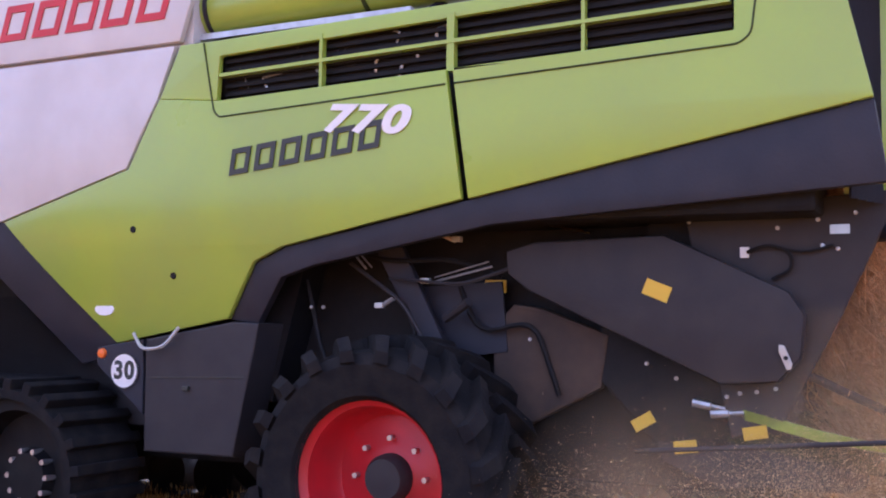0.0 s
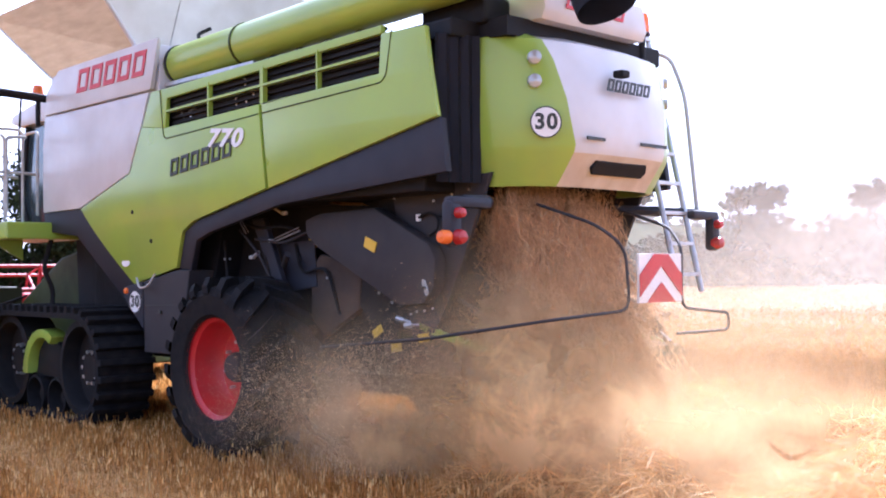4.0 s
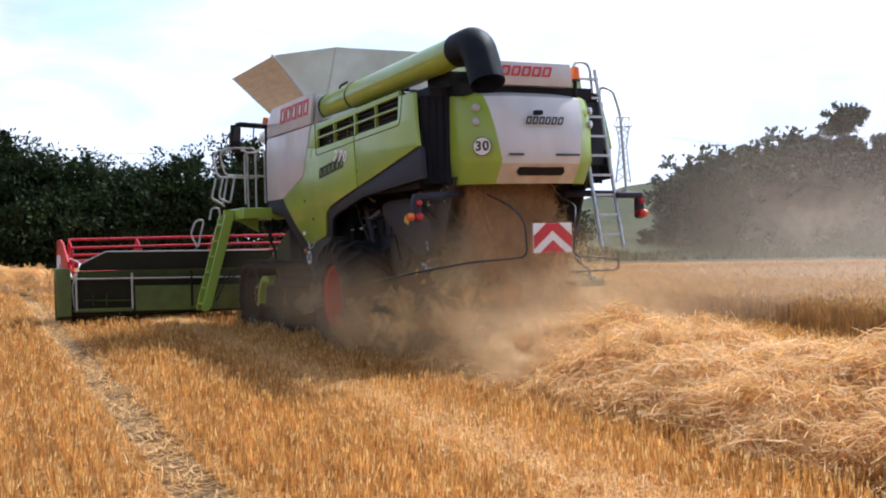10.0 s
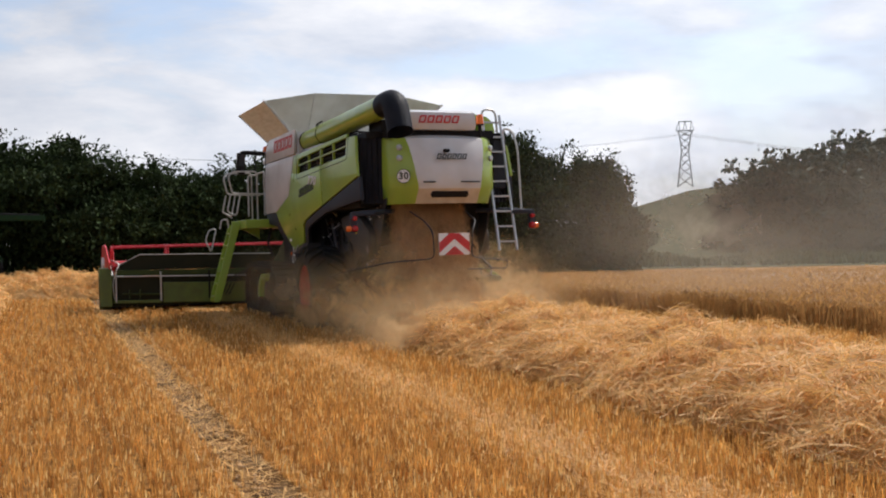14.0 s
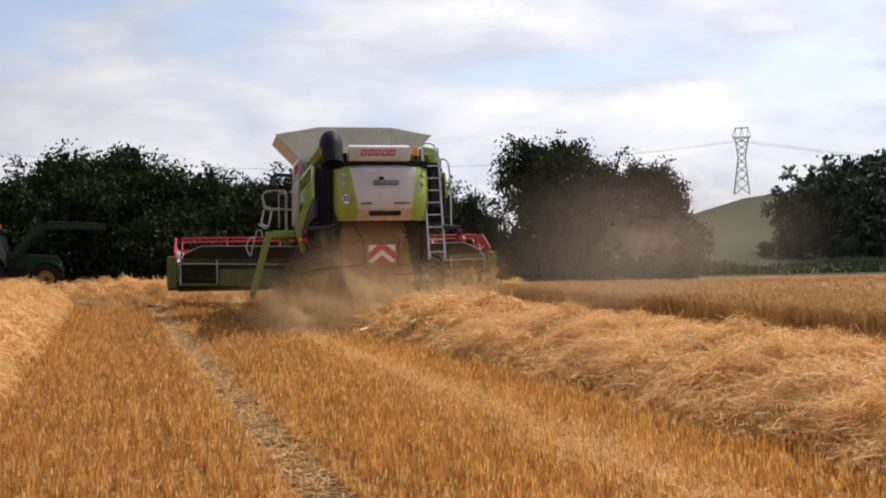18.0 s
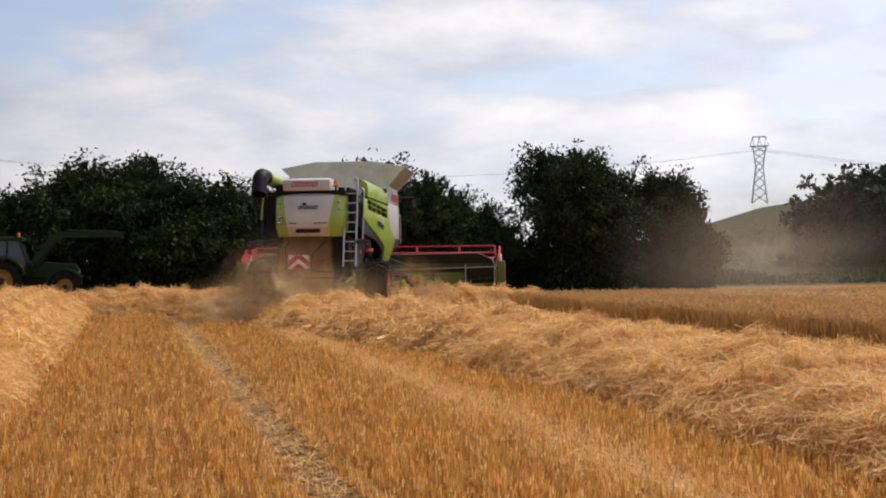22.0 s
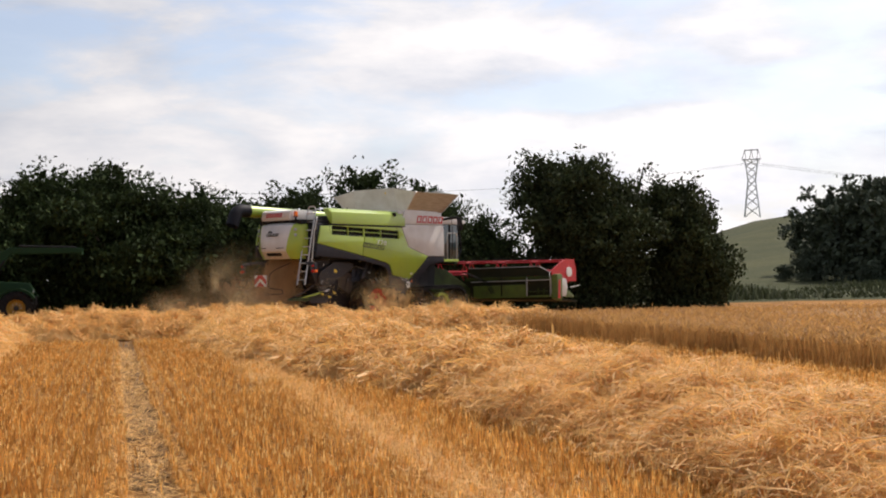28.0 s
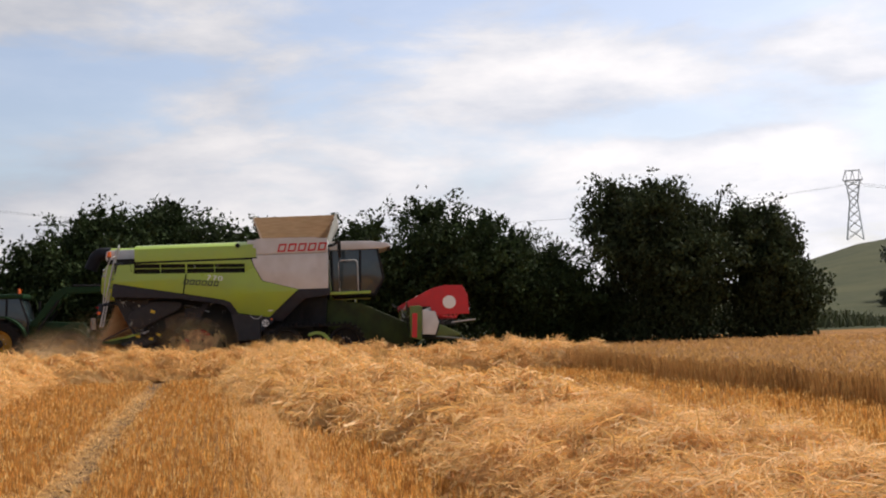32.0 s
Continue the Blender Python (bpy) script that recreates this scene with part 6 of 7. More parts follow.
def build_lockers():
    for s in (1, -1):
        bm = B()
        prism(bm, [(2.33, 1.60), (2.32, 0.86), (1.60, 0.86), (1.42, 1.71), (1.62, 1.72)], 1.10, 1.40, 'y', 0.012)
        flip(bm, s)
        lk = part("tool_locker", bm, BROWN, COMBINE, "dusty dark tool locker")
        bm = B()
        prism(bm, [(2.30, 1.352), (1.53, 1.372), (1.53, 1.364), (2.30, 1.344)], 1.398, 1.406)
        box(bm, 1.95, 2.0, 1.40, 1.425, 1.27, 1.30, 0.006)
        flip(bm, s)
        part("locker_catch", bm, INK, lk)
        bm = B()
        prism(bm, [(2.35, 1.60), (2.34, 1.10), (2.75, 1.42), (2.75, 1.54)], 1.33, 1.40, 'y', 0.008)
        flip(bm, s)
        part("sign_plate", bm, DARK, COMBINE)
        sign30(COMBINE, Matrix.Translation((2.50, 1.408 * s, 1.385)) @ (pose(0, 0, 0, 90, 0, 180) if s > 0 else pose(0, 0, 0, 90, 0, 0)))
        bm = lathe(B(), [(0.0, 0.025), (0.03, 0.02), (0.036, 0.0)], 12, 'y')
        if s < 0:
            flip(bm, s)
        mk = part("side_marker", bm, ORANGE, COMBINE, "small orange side marker", True)
        mk.location = (2.70, 1.40 * s, 1.50)
        bm = B()
        tube(bm, bend([(2.40, 1.44 * s, 1.64), (2.30, 1.47 * s, 1.53), (2.12, 1.47 * s, 1.55), (2.02, 1.44 * s, 1.68)], 0.06), 0.012, 6)
        part("pull_cord", bm, GREYPAINT, COMBINE, "pale looped pull cord", True)
        bm = B()
        box(bm, 2.4, 4.0, 1.05, 1.12, 1.0, 1.9)
        flip(bm, s)
        part("inner_skirt", bm, BROWN, COMBINE)


def build_cab():
    bm = B()
    prism(bm, [(4.62, 2.15), (6.0, 2.15), (6.32, 2.7), (6.15, 3.66), (4.62, 3.66)], -0.98, 0.98, 'y', 0.04)
    cab = part("cab", bm, GLASS, COMBINE, "dark tinted cab glass", True)
    bm = B()
    for s in (1, -1):
        for a, b in (((4.66, 2.15), (4.66, 3.66)), ((5.55, 2.15), (5.6, 3.66)), ((6.34, 2.7), (6.17, 3.66)), ((6.02, 2.13), (6.34, 2.7))):
            part("cab_pillar", tube(B(), [(a[0], 0.985 * s, a[1]), (b[0], 0.985 * s, b[1])], 0.04, 6), BLACK, cab)
        part("cab_sill", tube(B(), [(4.64, 0.985 * s, 2.16), (6.02, 0.985 * s, 2.16)], 0.05, 6), BLACK, cab)
    bm = B()
    prism(bm, [(4.6, 3.66), (6.35, 3.66), (6.62, 3.74), (6.55, 3.84), (5.9, 3.93), (4.6, 3.95)], -1.05, 1.05, 'y', 0.04)
    part("cab_roof", bm, WHITE, cab, "pale grey cab roof", True)
    bm = B()
    box(bm, 6.5, 6.62, -0.85, 0.85, 3.70, 3.78, 0.02)
    part("work_lamp_bar", bm, DARK, cab)
    # platforms
    for s in (1, -1):
        bm = B()
        box(bm, 4.4, 5.9, 1.0 * s, (2.0 if s > 0 else 1.2) * s, 2.10 if s > 0 else 2.2, 2.30, 0.02)
        part("platform", bm, GREEN, COMBINE, "lime green access platform")
    # boarding ladder
    bm = B()
    for x0 in (4.93, 5.38):
        prism(bm, [(2.02, 2.2), (2.2, 2.2), (2.68, 0.48), (2.66, 0.42), (2.56, 0.42), (2.5, 0.5)], x0, x0 + 0.045, 'x', 0.008)
    prism(bm, [(1.55, 2.28), (2.2, 2.28), (2.2, 2.12), (1.9, 2.06), (1.55, 1.86)], 5.0, 5.06, 'x', 0.008)
    lad = part("boarding_ladder", bm, GREEN, COMBINE, "lime green boarding ladder")
    for k in range(6):
        z = 2.0 - 0.29 * k
        y = 2.11 + (2.2 - z) * 0.275
        bm = B()
        box(bm, 4.97, 5.385, y - 0.08, y + 0.10, z - 0.018, z + 0.018, 0.006)
        part("step", bm, GREEN, lad)
    # rails
    r_ = 0.019

    def rail(pts, r=0.12):
        part("guard_rail", tube(B(), bend(pts, r), r_, 8), GREYPAINT, COMBINE, "bent pale grey guard rail", True)
    for x in (4.85, 5.4):
        rail([(x, 1.62, 2.3), (x, 1.62, 3.43), (x, 2.19, 3.42), (x, 2.29, 3.3), (x, 2.2, 2.92), (x, 1.42, 2.9)], 0.09)
        rail([(x, 2.24, 2.9), (x, 2.33, 2.5), (x, 2.12, 2.4), (x, 2.02, 2.9)], 0.07)
    rail([(4.8, 1.84, 2.38), (4.8, 1.84, 3.33), (4.8, 1.6, 3.34)], 0.07)
    rail([(4.8, 1.46, 2.4), (4.8, 1.46, 3.42), (5.7, 1.46, 3.42)], 0.07)
    rail([(5.35, 2.64, 1.6), (5.35, 2.76, 1.85), (5.35, 2.66, 2.1), (5.35, 2.5, 2.12), (5.35, 2.62, 1.62)], 0.08)
    rail([(4.9, 2.3, 2.12), (4.9, 2.32, 2.32), (4.9, 2.46, 2.32), (4.9, 2.5, 2.1)], 0.08)
    rail([(4.95, 2.2, 2.35), (4.95, 2.42, 2.5)], 0.05)
    rail([(4.9, -1.4, 2.3), (4.9, -1.4, 3.3), (5.5, -1.4, 3.3), (5.5, -1.4, 2.3)])
    # mirrors on arms
    for s in (1, -1):
        bm = B()
        tube(bm, bend([(4.6, 1.1 * s, 3.81), (4.75, 1.3 * s, 3.82), (4.9, 1.88 * s, 3.87), (4.9, 1.97 * s, 3.86)], 0.05), [0.05] * 10 + [0.04] * 2, 8)
        arm = part("mirror_arm", bm, BLACK, COMBINE, "", True)
        bm = B()
        prism(bm, [(1.86 * s, 3.88), (2.04 * s, 3.86), (2.08 * s, 3.46), (2.02 * s, 3.36), (1.88 * s, 3.36)], 4.9, 5.0, 'x', 0.02)
        part("mirror", bm, BLACK, arm, "black-cased wing mirror", True)
        bm = B()
        prism(bm, [(1.89 * s, 3.83), (2.0 * s, 3.81), (2.035 * s, 3.56), (1.9 * s, 3.56)], 4.888, 4.898, 'x')
        part("mirror_glass", bm, GLASS, arm)
        bm = tube(B(), bend([(4.9, 1.62 * s, 3.82), (4.93, 1.64 * s, 3.2), (4.9, 1.62 * s, 2.4)], 0.2), 0.014, 6)
        part("mirror_cable", bm, BLACK, arm)
    bm = B()
    tube(bm, bend([(4.6, 1.35, 2.2), (4.65, 1.46, 1.75), (4.6, 1.35, 1.5), (4.6, 1.38, 1.2)], 0.12), 0.03, 8)
    tube(bm, bend([(4.55, 1.25, 3.8), (4.6, 1.35, 3.0), (4.7, 1.3, 2.3)], 0.15), 0.02, 8)
    part("hose", bm, BLACK, COMBINE, "", True)
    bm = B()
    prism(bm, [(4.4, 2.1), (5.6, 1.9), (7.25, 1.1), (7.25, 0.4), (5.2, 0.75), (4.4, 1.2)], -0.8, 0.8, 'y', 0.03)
    part("feeder_house", bm, HEADGREEN, COMBINE, "dusty green feeder house, shade put into its colour")


REEL = HEADER = None


def build_header():
    global REEL, HEADER
    W = 4.74
    bm = B()
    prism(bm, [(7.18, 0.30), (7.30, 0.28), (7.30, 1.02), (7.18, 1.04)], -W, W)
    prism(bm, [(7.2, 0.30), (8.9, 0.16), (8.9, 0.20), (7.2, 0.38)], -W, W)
    hd = part("header", bm, OLIVE, COMBINE, "wide dusty green cutting header, shade put into its colour")
    HEADER = hd
    # upper back sheets, beam, posts and tubes
    for s in (1, -1):
        def back(name, bm, material, label="", smooth=False):
            flip(bm, s)
            return part(name, bm, material, hd, label, smooth)
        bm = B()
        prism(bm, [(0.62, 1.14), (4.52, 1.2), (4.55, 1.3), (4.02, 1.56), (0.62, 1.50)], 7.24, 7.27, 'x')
        back("rear_screen", bm, OLIVE, "dusty olive rear screen, shade put into its colour")
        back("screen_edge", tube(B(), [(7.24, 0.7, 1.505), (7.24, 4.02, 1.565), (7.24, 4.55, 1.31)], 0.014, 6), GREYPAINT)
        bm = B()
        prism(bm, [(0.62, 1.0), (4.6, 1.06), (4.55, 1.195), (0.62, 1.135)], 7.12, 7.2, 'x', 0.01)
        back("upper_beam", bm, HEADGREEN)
        back("back_tube", tube(B(), [(7.08, 0.9, 0.96), (7.08, 4.68, 1.05)], 0.017, 8), GREYPAINT, "grey tube behind the header")
        bm = B()
        prism(bm, [(1.0, 0.30), (3.5, 0.37), (3.5, 0.87), (1.0, 0.80)], 7.10, 7.17, 'x', 0.015)
        back("lower_beam", bm, BEAMGREEN, "dull green lower beam")
        bm = B()
        prism(bm, [(3.55, 0.37), (4.68, 0.40), (4.68, 0.47), (3.55, 0.44)], 7.08, 7.17, 'x', 0.01)
        back("bottom_edge", bm, BEAMGREEN)
        back("low_tube", tube(B(), [(7.12, 3.56, 0.58), (7.12, 4.47, 0.62)], 0.022, 8), HEADGREEN)
        for y in (4.05, 4.3):
            bm = B()
            box(bm, 7.08, 7.16, y - 0.012, y + 0.012, 0.5, 0.72)
            back("low_bracket", bm, HEADGREEN)
        for y, m_ in ((2.38, BLACK), (3.56, GREYPAINT), (4.62, GREYPAINT)):
            bm = B()
            box(bm, 7.06, 7.10, y - 0.02, y + 0.02, 0.42, 1.13, 0.008)
            back("post", bm, m_)
        back("header_hose", tube(B(), bend([(7.08, 4.66, 0.5), (7.04, 4.7, 0.9), (7.06, 4.6, 1.2), (7.2, 4.5, 1.35), (7.3, 4.7, 1.45)], 0.1), 0.014, 6), GREYPAINT, "", True)
        for k in range(3):
            back("header_hose", tube(B(), bend([(7.05, 1.9 + 0.08 * k, 0.5), (7.0, 1.7 + 0.1 * k, 0.9), (6.9, 1.1 + 0.1 * k, 1.2), (6.6, 0.82, 1.4)], 0.15), 0.014, 6), BLACK, "", True)
        # end plates: green behind, white divider ahead
        bm = B()
        prism(bm, [(6.98, 0.34), (7.30, 0.25), (7.35, 1.22), (7.25, 1.27), (6.98, 1.25)], W - 0.02, W + 0.26, 'y', 0.03)
        flip(bm, s)
        part("end_plate", bm, BEAMGREEN, hd, "dull green end cover", True)
        bm = B()
        prism(bm, [(7.32, 0.42), (7.7, 0.40), (7.82, 0.75), (7.72, 1.08), (7.34, 1.14)], W + 0.02, W + 0.2, 'y', 0.03)
        flip(bm, s)
        part("end_cover", bm, WHITE, hd, "pale grey end cover", True)
        bm = B()
        prism(bm, [(7.0, 0.35), (7.16, 0.33), (7.2, 1.05), (7.05, 1.05)], W + 0.2, W + 0.27, 'y', 0.02)
        flip(bm, s)
        part("red_side_panel" if s < 0 else "side_panel", bm, RED if s < 0 else HEADGREEN, hd)
        bm = B()
        prism(bm, [(7.74, 0.36), (7.84, 0.70), (8.1, 0.58), (8.45, 0.40), (8.4, 0.34)], W + 0.04, W + 0.12, 'y', 0.02)
        flip(bm, s)
        part("crop_divider", bm, BEAMGREEN, hd, "dull green crop divider", True)
        bm = B()
        tube(bm, [(8.2, (W + 0.08) * s, 0.74), (8.9, (W + 0.08) * s, 0.80)], 0.02, 6)
        tube(bm, [(7.3, (W - 0.05) * s, 1.05), (8.15, (W - 0.05) * s, 1.36)], 0.05, 8)
        part("reel_arm", bm, GREYPAINT, hd, "", True)
    bm = lathe(B(), [(0.1, -W + 0.1), (0.28, -W + 0.1), (0.28, W - 0.1), (0.1, W - 0.1)], 20, 'y', (7.72, 0, 0.62))
    part("intake_auger", bm, BROWN, hd, "", True)
    bm = B()
    for k in range(66):
        y = -W + 0.15 * (k + 0.5)
        tube(bm, [(8.86, y, 0.18), (9.02, y, 0.17)], [0.02, 0.004], 4)
    part("knife_finger", bm, STEEL, hd)["kind"] = "stuff"
    # reel
    REEL = new("reel")
    REEL.parent = COMBINE
    REEL.location = (8.15, 0, 1.33)
    bm = B()
    tube(bm, [(0, -W + 0.12, 0), (0, W - 0.12, 0)], 0.09, 12)
    part("reel_shaft", bm, RED, REEL, "red reel shaft", True)
    for k in range(6):
        a = 2 * math.pi * k / 6
        cx, cz = 0.5 * math.cos(a), 0.5 * math.sin(a)
        bm = B()
        tube(bm, [(cx, -W + 0.15, cz), (cx, W - 0.15, cz)], 0.028, 6)
        part("reel_bat", bm, RED, REEL, "red reel bat")
        bm = B()
        for j in range(60):
            y = -W + 0.25 + 0.161 * j
            tube(bm, [(cx, y, cz), (cx + 0.03, y, cz - 0.2)], 0.006, 3, False)
        part("tine", bm, BLACK, REEL)["kind"] = "stuff"
    for y in (-W + 0.15, -3.25, -1.65, 0, 1.65, 3.25, W - 0.15):
        for k in range(6):
            a, b = 2 * math.pi * k / 6, 2 * math.pi * (k + 1) / 6
            part("reel_spoke", tube(B(), [(0, y, 0), (0.5 * math.cos(a), y, 0.5 * math.sin(a))], 0.028, 5), RED, REEL)
            part("reel_brace", tube(B(), [(0.5 * math.cos(a), y, 0.5 * math.sin(a)), (0.5 * math.cos(b), y, 0.5 * math.sin(b))], 0.018, 5), RED, REEL)
    for s in (1, -1):
        bm = B()
        prism(bm, [(8.15 + a, 1.33 + b) for a, b in ((-1.24, 0.06), (-0.5, 0.42), (-0.12, 0.5), (0.4, 0.48), (0.55, 0.2), (0.57, -0.36), (-0.5, -0.36), (-0.56, -0.1), (-1.22, -0.1))], W + 0.01, W + 0.05, 'y', 0.01)
        flip(bm, s)
        part("reel_shield", bm, RED, hd, "red plate over the reel's end")
        bm = lathe(B(), [(0.0, 0.1 * s), (0.19, 0.09 * s), (0.2, 0.0)], 18, 'y', (0, (W) * s, 0))
        part("reel_cap", bm, SIGNWHITE, REEL, "pale round reel end cap", True)


build_sides()
build_core()
build_rear()
build_side_details()
build_running_gear()
build_lockers()
build_cab()
build_header()


# ---- straw and dust behind the combine ----
def build_straw_stream():
    """Straw pouring out under the hood in loose falls, tight at the mouth and fanning out rearward."""
    out = []
    for k in range(3):
        rng = np.random.default_rng(60 + k)
        n = 15000
        t = rng.random(n) ** 0.85
        # clumps tumble together
        clump = rng.integers(0, 260, n)
        ct, cx, cy = rng.random(260), rng.normal(0, 1, 260), rng.normal(0, 1, 260)
        loose = rng.random(n) < 0.45
        t = np.where(loose, t, np.clip(ct[clump] + rng.normal(0, 0.035, n), 0, 1))
        gx, gy = np.where(loose, rng.normal(0, 1, n), cx[clump] + rng.normal(0, 0.22, n)), np.where(loose, rng.normal(0, 1, n), cy[clump] + rng.normal(0, 0.22, n))
        x = -2.08 - 0.6 * t ** 1.25 + np.clip(gx, -2, 2) * (0.10 + 0.21 * t)
        y = 0.3 + np.clip(gy, -1.9, 1.9) * (0.36 + 0.12 * t)
        y = np.where(y > 0.84, 0.84 - 0.5 * rng.random(n) ** 1.5, y)
        z = 2.3 - 2.0 * t ** 1.25 + rng.normal(0, 0.06, n)
        z = np.maximum(z, 0.12)
        d = rng.normal(0, 0.75, (n, 3)) + np.stack([-0.35 - 0.3 * t, 0.35 * gy * t, -1.1 + 0 * t], 1)
        d /= np.linalg.norm(d, axis=1)[:, None]
        L = rng.uniform(0.05, 0.28, n)[:, None]
        w = np.cross(d, rng.normal(0, 1, (n, 3)))
        w /= np.linalg.norm(w, axis=1)[:, None]
        w *= rng.uniform(0.0012, 0.0028, n)[:, None]
        c = np.stack([x, y, z], 1)
        v = np.stack([c - d * L / 2 - w, c - d * L / 2 + w, c + d * L / 2 + w, c + d * L / 2 - w], 1).reshape(-1, 3)
        ob = new("falling_straw", np_mesh("falling_straw", v, np.arange(n * 4).reshape(-1, 4), FALLSTRAW))
        out.append(tagged(ob, "loose golden straw falling from the combine's rear", "straw", "falling straw", "stuff"))
    return out


def build_dust():
    """Clouds of fine chaff, each a rigid swarm of tiny flecks."""
    out = []
    for k, (cx, cy, cz, sx, sy, sz, n) in enumerate(((-1.7, 1.05, 0.5, 0.6, 0.4, 0.36, 60000), (-2.9, 1.1, 0.55, 0.8, 0.55, 0.36, 80000), (-3.0, -0.6, 0.7, 0.9, 0.8, 0.42, 60000))):
        rng = np.random.default_rng(80 + k)
        lump = rng.normal(0, 1, (22, 3)) * np.array([sx, sy, sz])
        c = lump[rng.integers(0, 22, n)] * 0.85 + rng.normal(0, 1, (n, 3)) * np.array([sx, sy, sz]) * 0.45
        c += np.array([cx, cy, cz])
        c[:, 2] = np.abs(c[:, 2] - 0.03) + 0.03
        u = rng.normal(0, 1, (n, 3))
        u /= np.linalg.norm(u, axis=1)[:, None]
        w = np.cross(u, rng.normal(0, 1, (n, 3)))
        w /= np.linalg.norm(w, axis=1)[:, None]
        s = (0.0038 * rng.uniform(0.4, 1.4, n))[:, None]
        v = np.stack([c - u * s, c + w * s, c + u * s * 0.8], 1).reshape(-1, 3)
        ob = new("dust_cloud", np_mesh("dust_cloud", v, np.arange(n * 3).reshape(-1, 3), CHAFF))
        out.append(tagged(ob, "drifting golden chaff and dust", "dust", "dust", "stuff"))
    return out


# thin drifting puffs: place behind the combine, half width, half height, density, and how each one travels
WITH_IT, VEIL, LATE, SPREADING = range(4)
PUFF_SPOTS = ((-1.2, 1.8, 0.6, 0.8, 0.95, PUFFLOW, WITH_IT), (-3.1, 1.35, 0.7, 1.25, 1.0, PUFF, SPREADING), (-3.0, 1.5, 0.65, 1.5, 1.0, PUFF, WITH_IT),
              (-4.4, 0.7, 0.5, 1.9, 0.9, PUFFLOW, WITH_IT), (-5.2, 1.7, 0.6, 1.5, 0.9, PUFFLOW, WITH_IT), (-3.6, -0.9, 0.6, 1.6, 0.9, PUFFLOW, WITH_IT),
              (0.3, -2.5, 0.8, 1.6, 1.2, PUFF, WITH_IT), (3.0, -2.4, 0.45, 1.5, 0.7, PUFF, WITH_IT),
              (-2.6, 1.25, 1.2, 1.3, 1.2, PUFFLOW, WITH_IT), (-2.2, 0.0, 0.9, 2.4, 1.3, PUFFTHIN, WITH_IT),
              (-4.2, 0.3, 1.3, 2.4, 1.7, PUFFTHIN, LATE),
              (-1.9, 1.3, 0.4, 0.8, 0.6, PUFF, SPREADING), (-1.9, 1.9, 0.8, 1.5, 1.0, PUFFTHIN, SPREADING),
              (-1.0, -6.4, 2.2, 5.4, 3.0, PUFFDRIFT, VEIL), (4.0, -24.0, 3.6, 15.0, 6.6, PUFFHAZE, VEIL))


def build_puffs():
    """Each puff is a ruffled, cupped round veil that thins out towards its rim."""
    out = []
    for k, (cx, cy, cz, sx, sz, material, way) in enumerate(PUFF_SPOTS):
        rings, n = 9, 28
        v = [(0.0, 0.0, 0.0)]
        for r in range(1, rings + 1):
            for q in range(n):
                a, b = r / rings * math.cos(2 * math.pi * q / n), r / rings * math.sin(2 * math.pi * q / n)
                v.append((sx * a, 0.35 * sx * (a * a + b * b) + 0.12 * sx * noise.noise(Vector((a * 1.7, b * 1.7, 3.1 * k))), sz * b))
        f = [(0, 1 + q, 1 + (q + 1) % n) for q in range(n)]
        for r in range(rings - 1):
            f += [(1 + r * n + q, 1 + (r + 1) * n + q, 1 + (r + 1) * n + (q + 1) % n, 1 + r * n + (q + 1) % n) for q in range(n)]
        me = bpy.data.meshes.new("dust_puff")
        me.from_pydata(v, [], f)
        me.materials.append(material)
        me.shade_smooth()
        out.append((tagged(new("dust_puff", me), "soft drifting puff of golden harvest dust", "dust", "dust", "stuff"), Vector((cx, cy, cz)), way))
    return out


FALLING = build_straw_stream()
DUST = build_dust()
PUFFS = build_puffs()


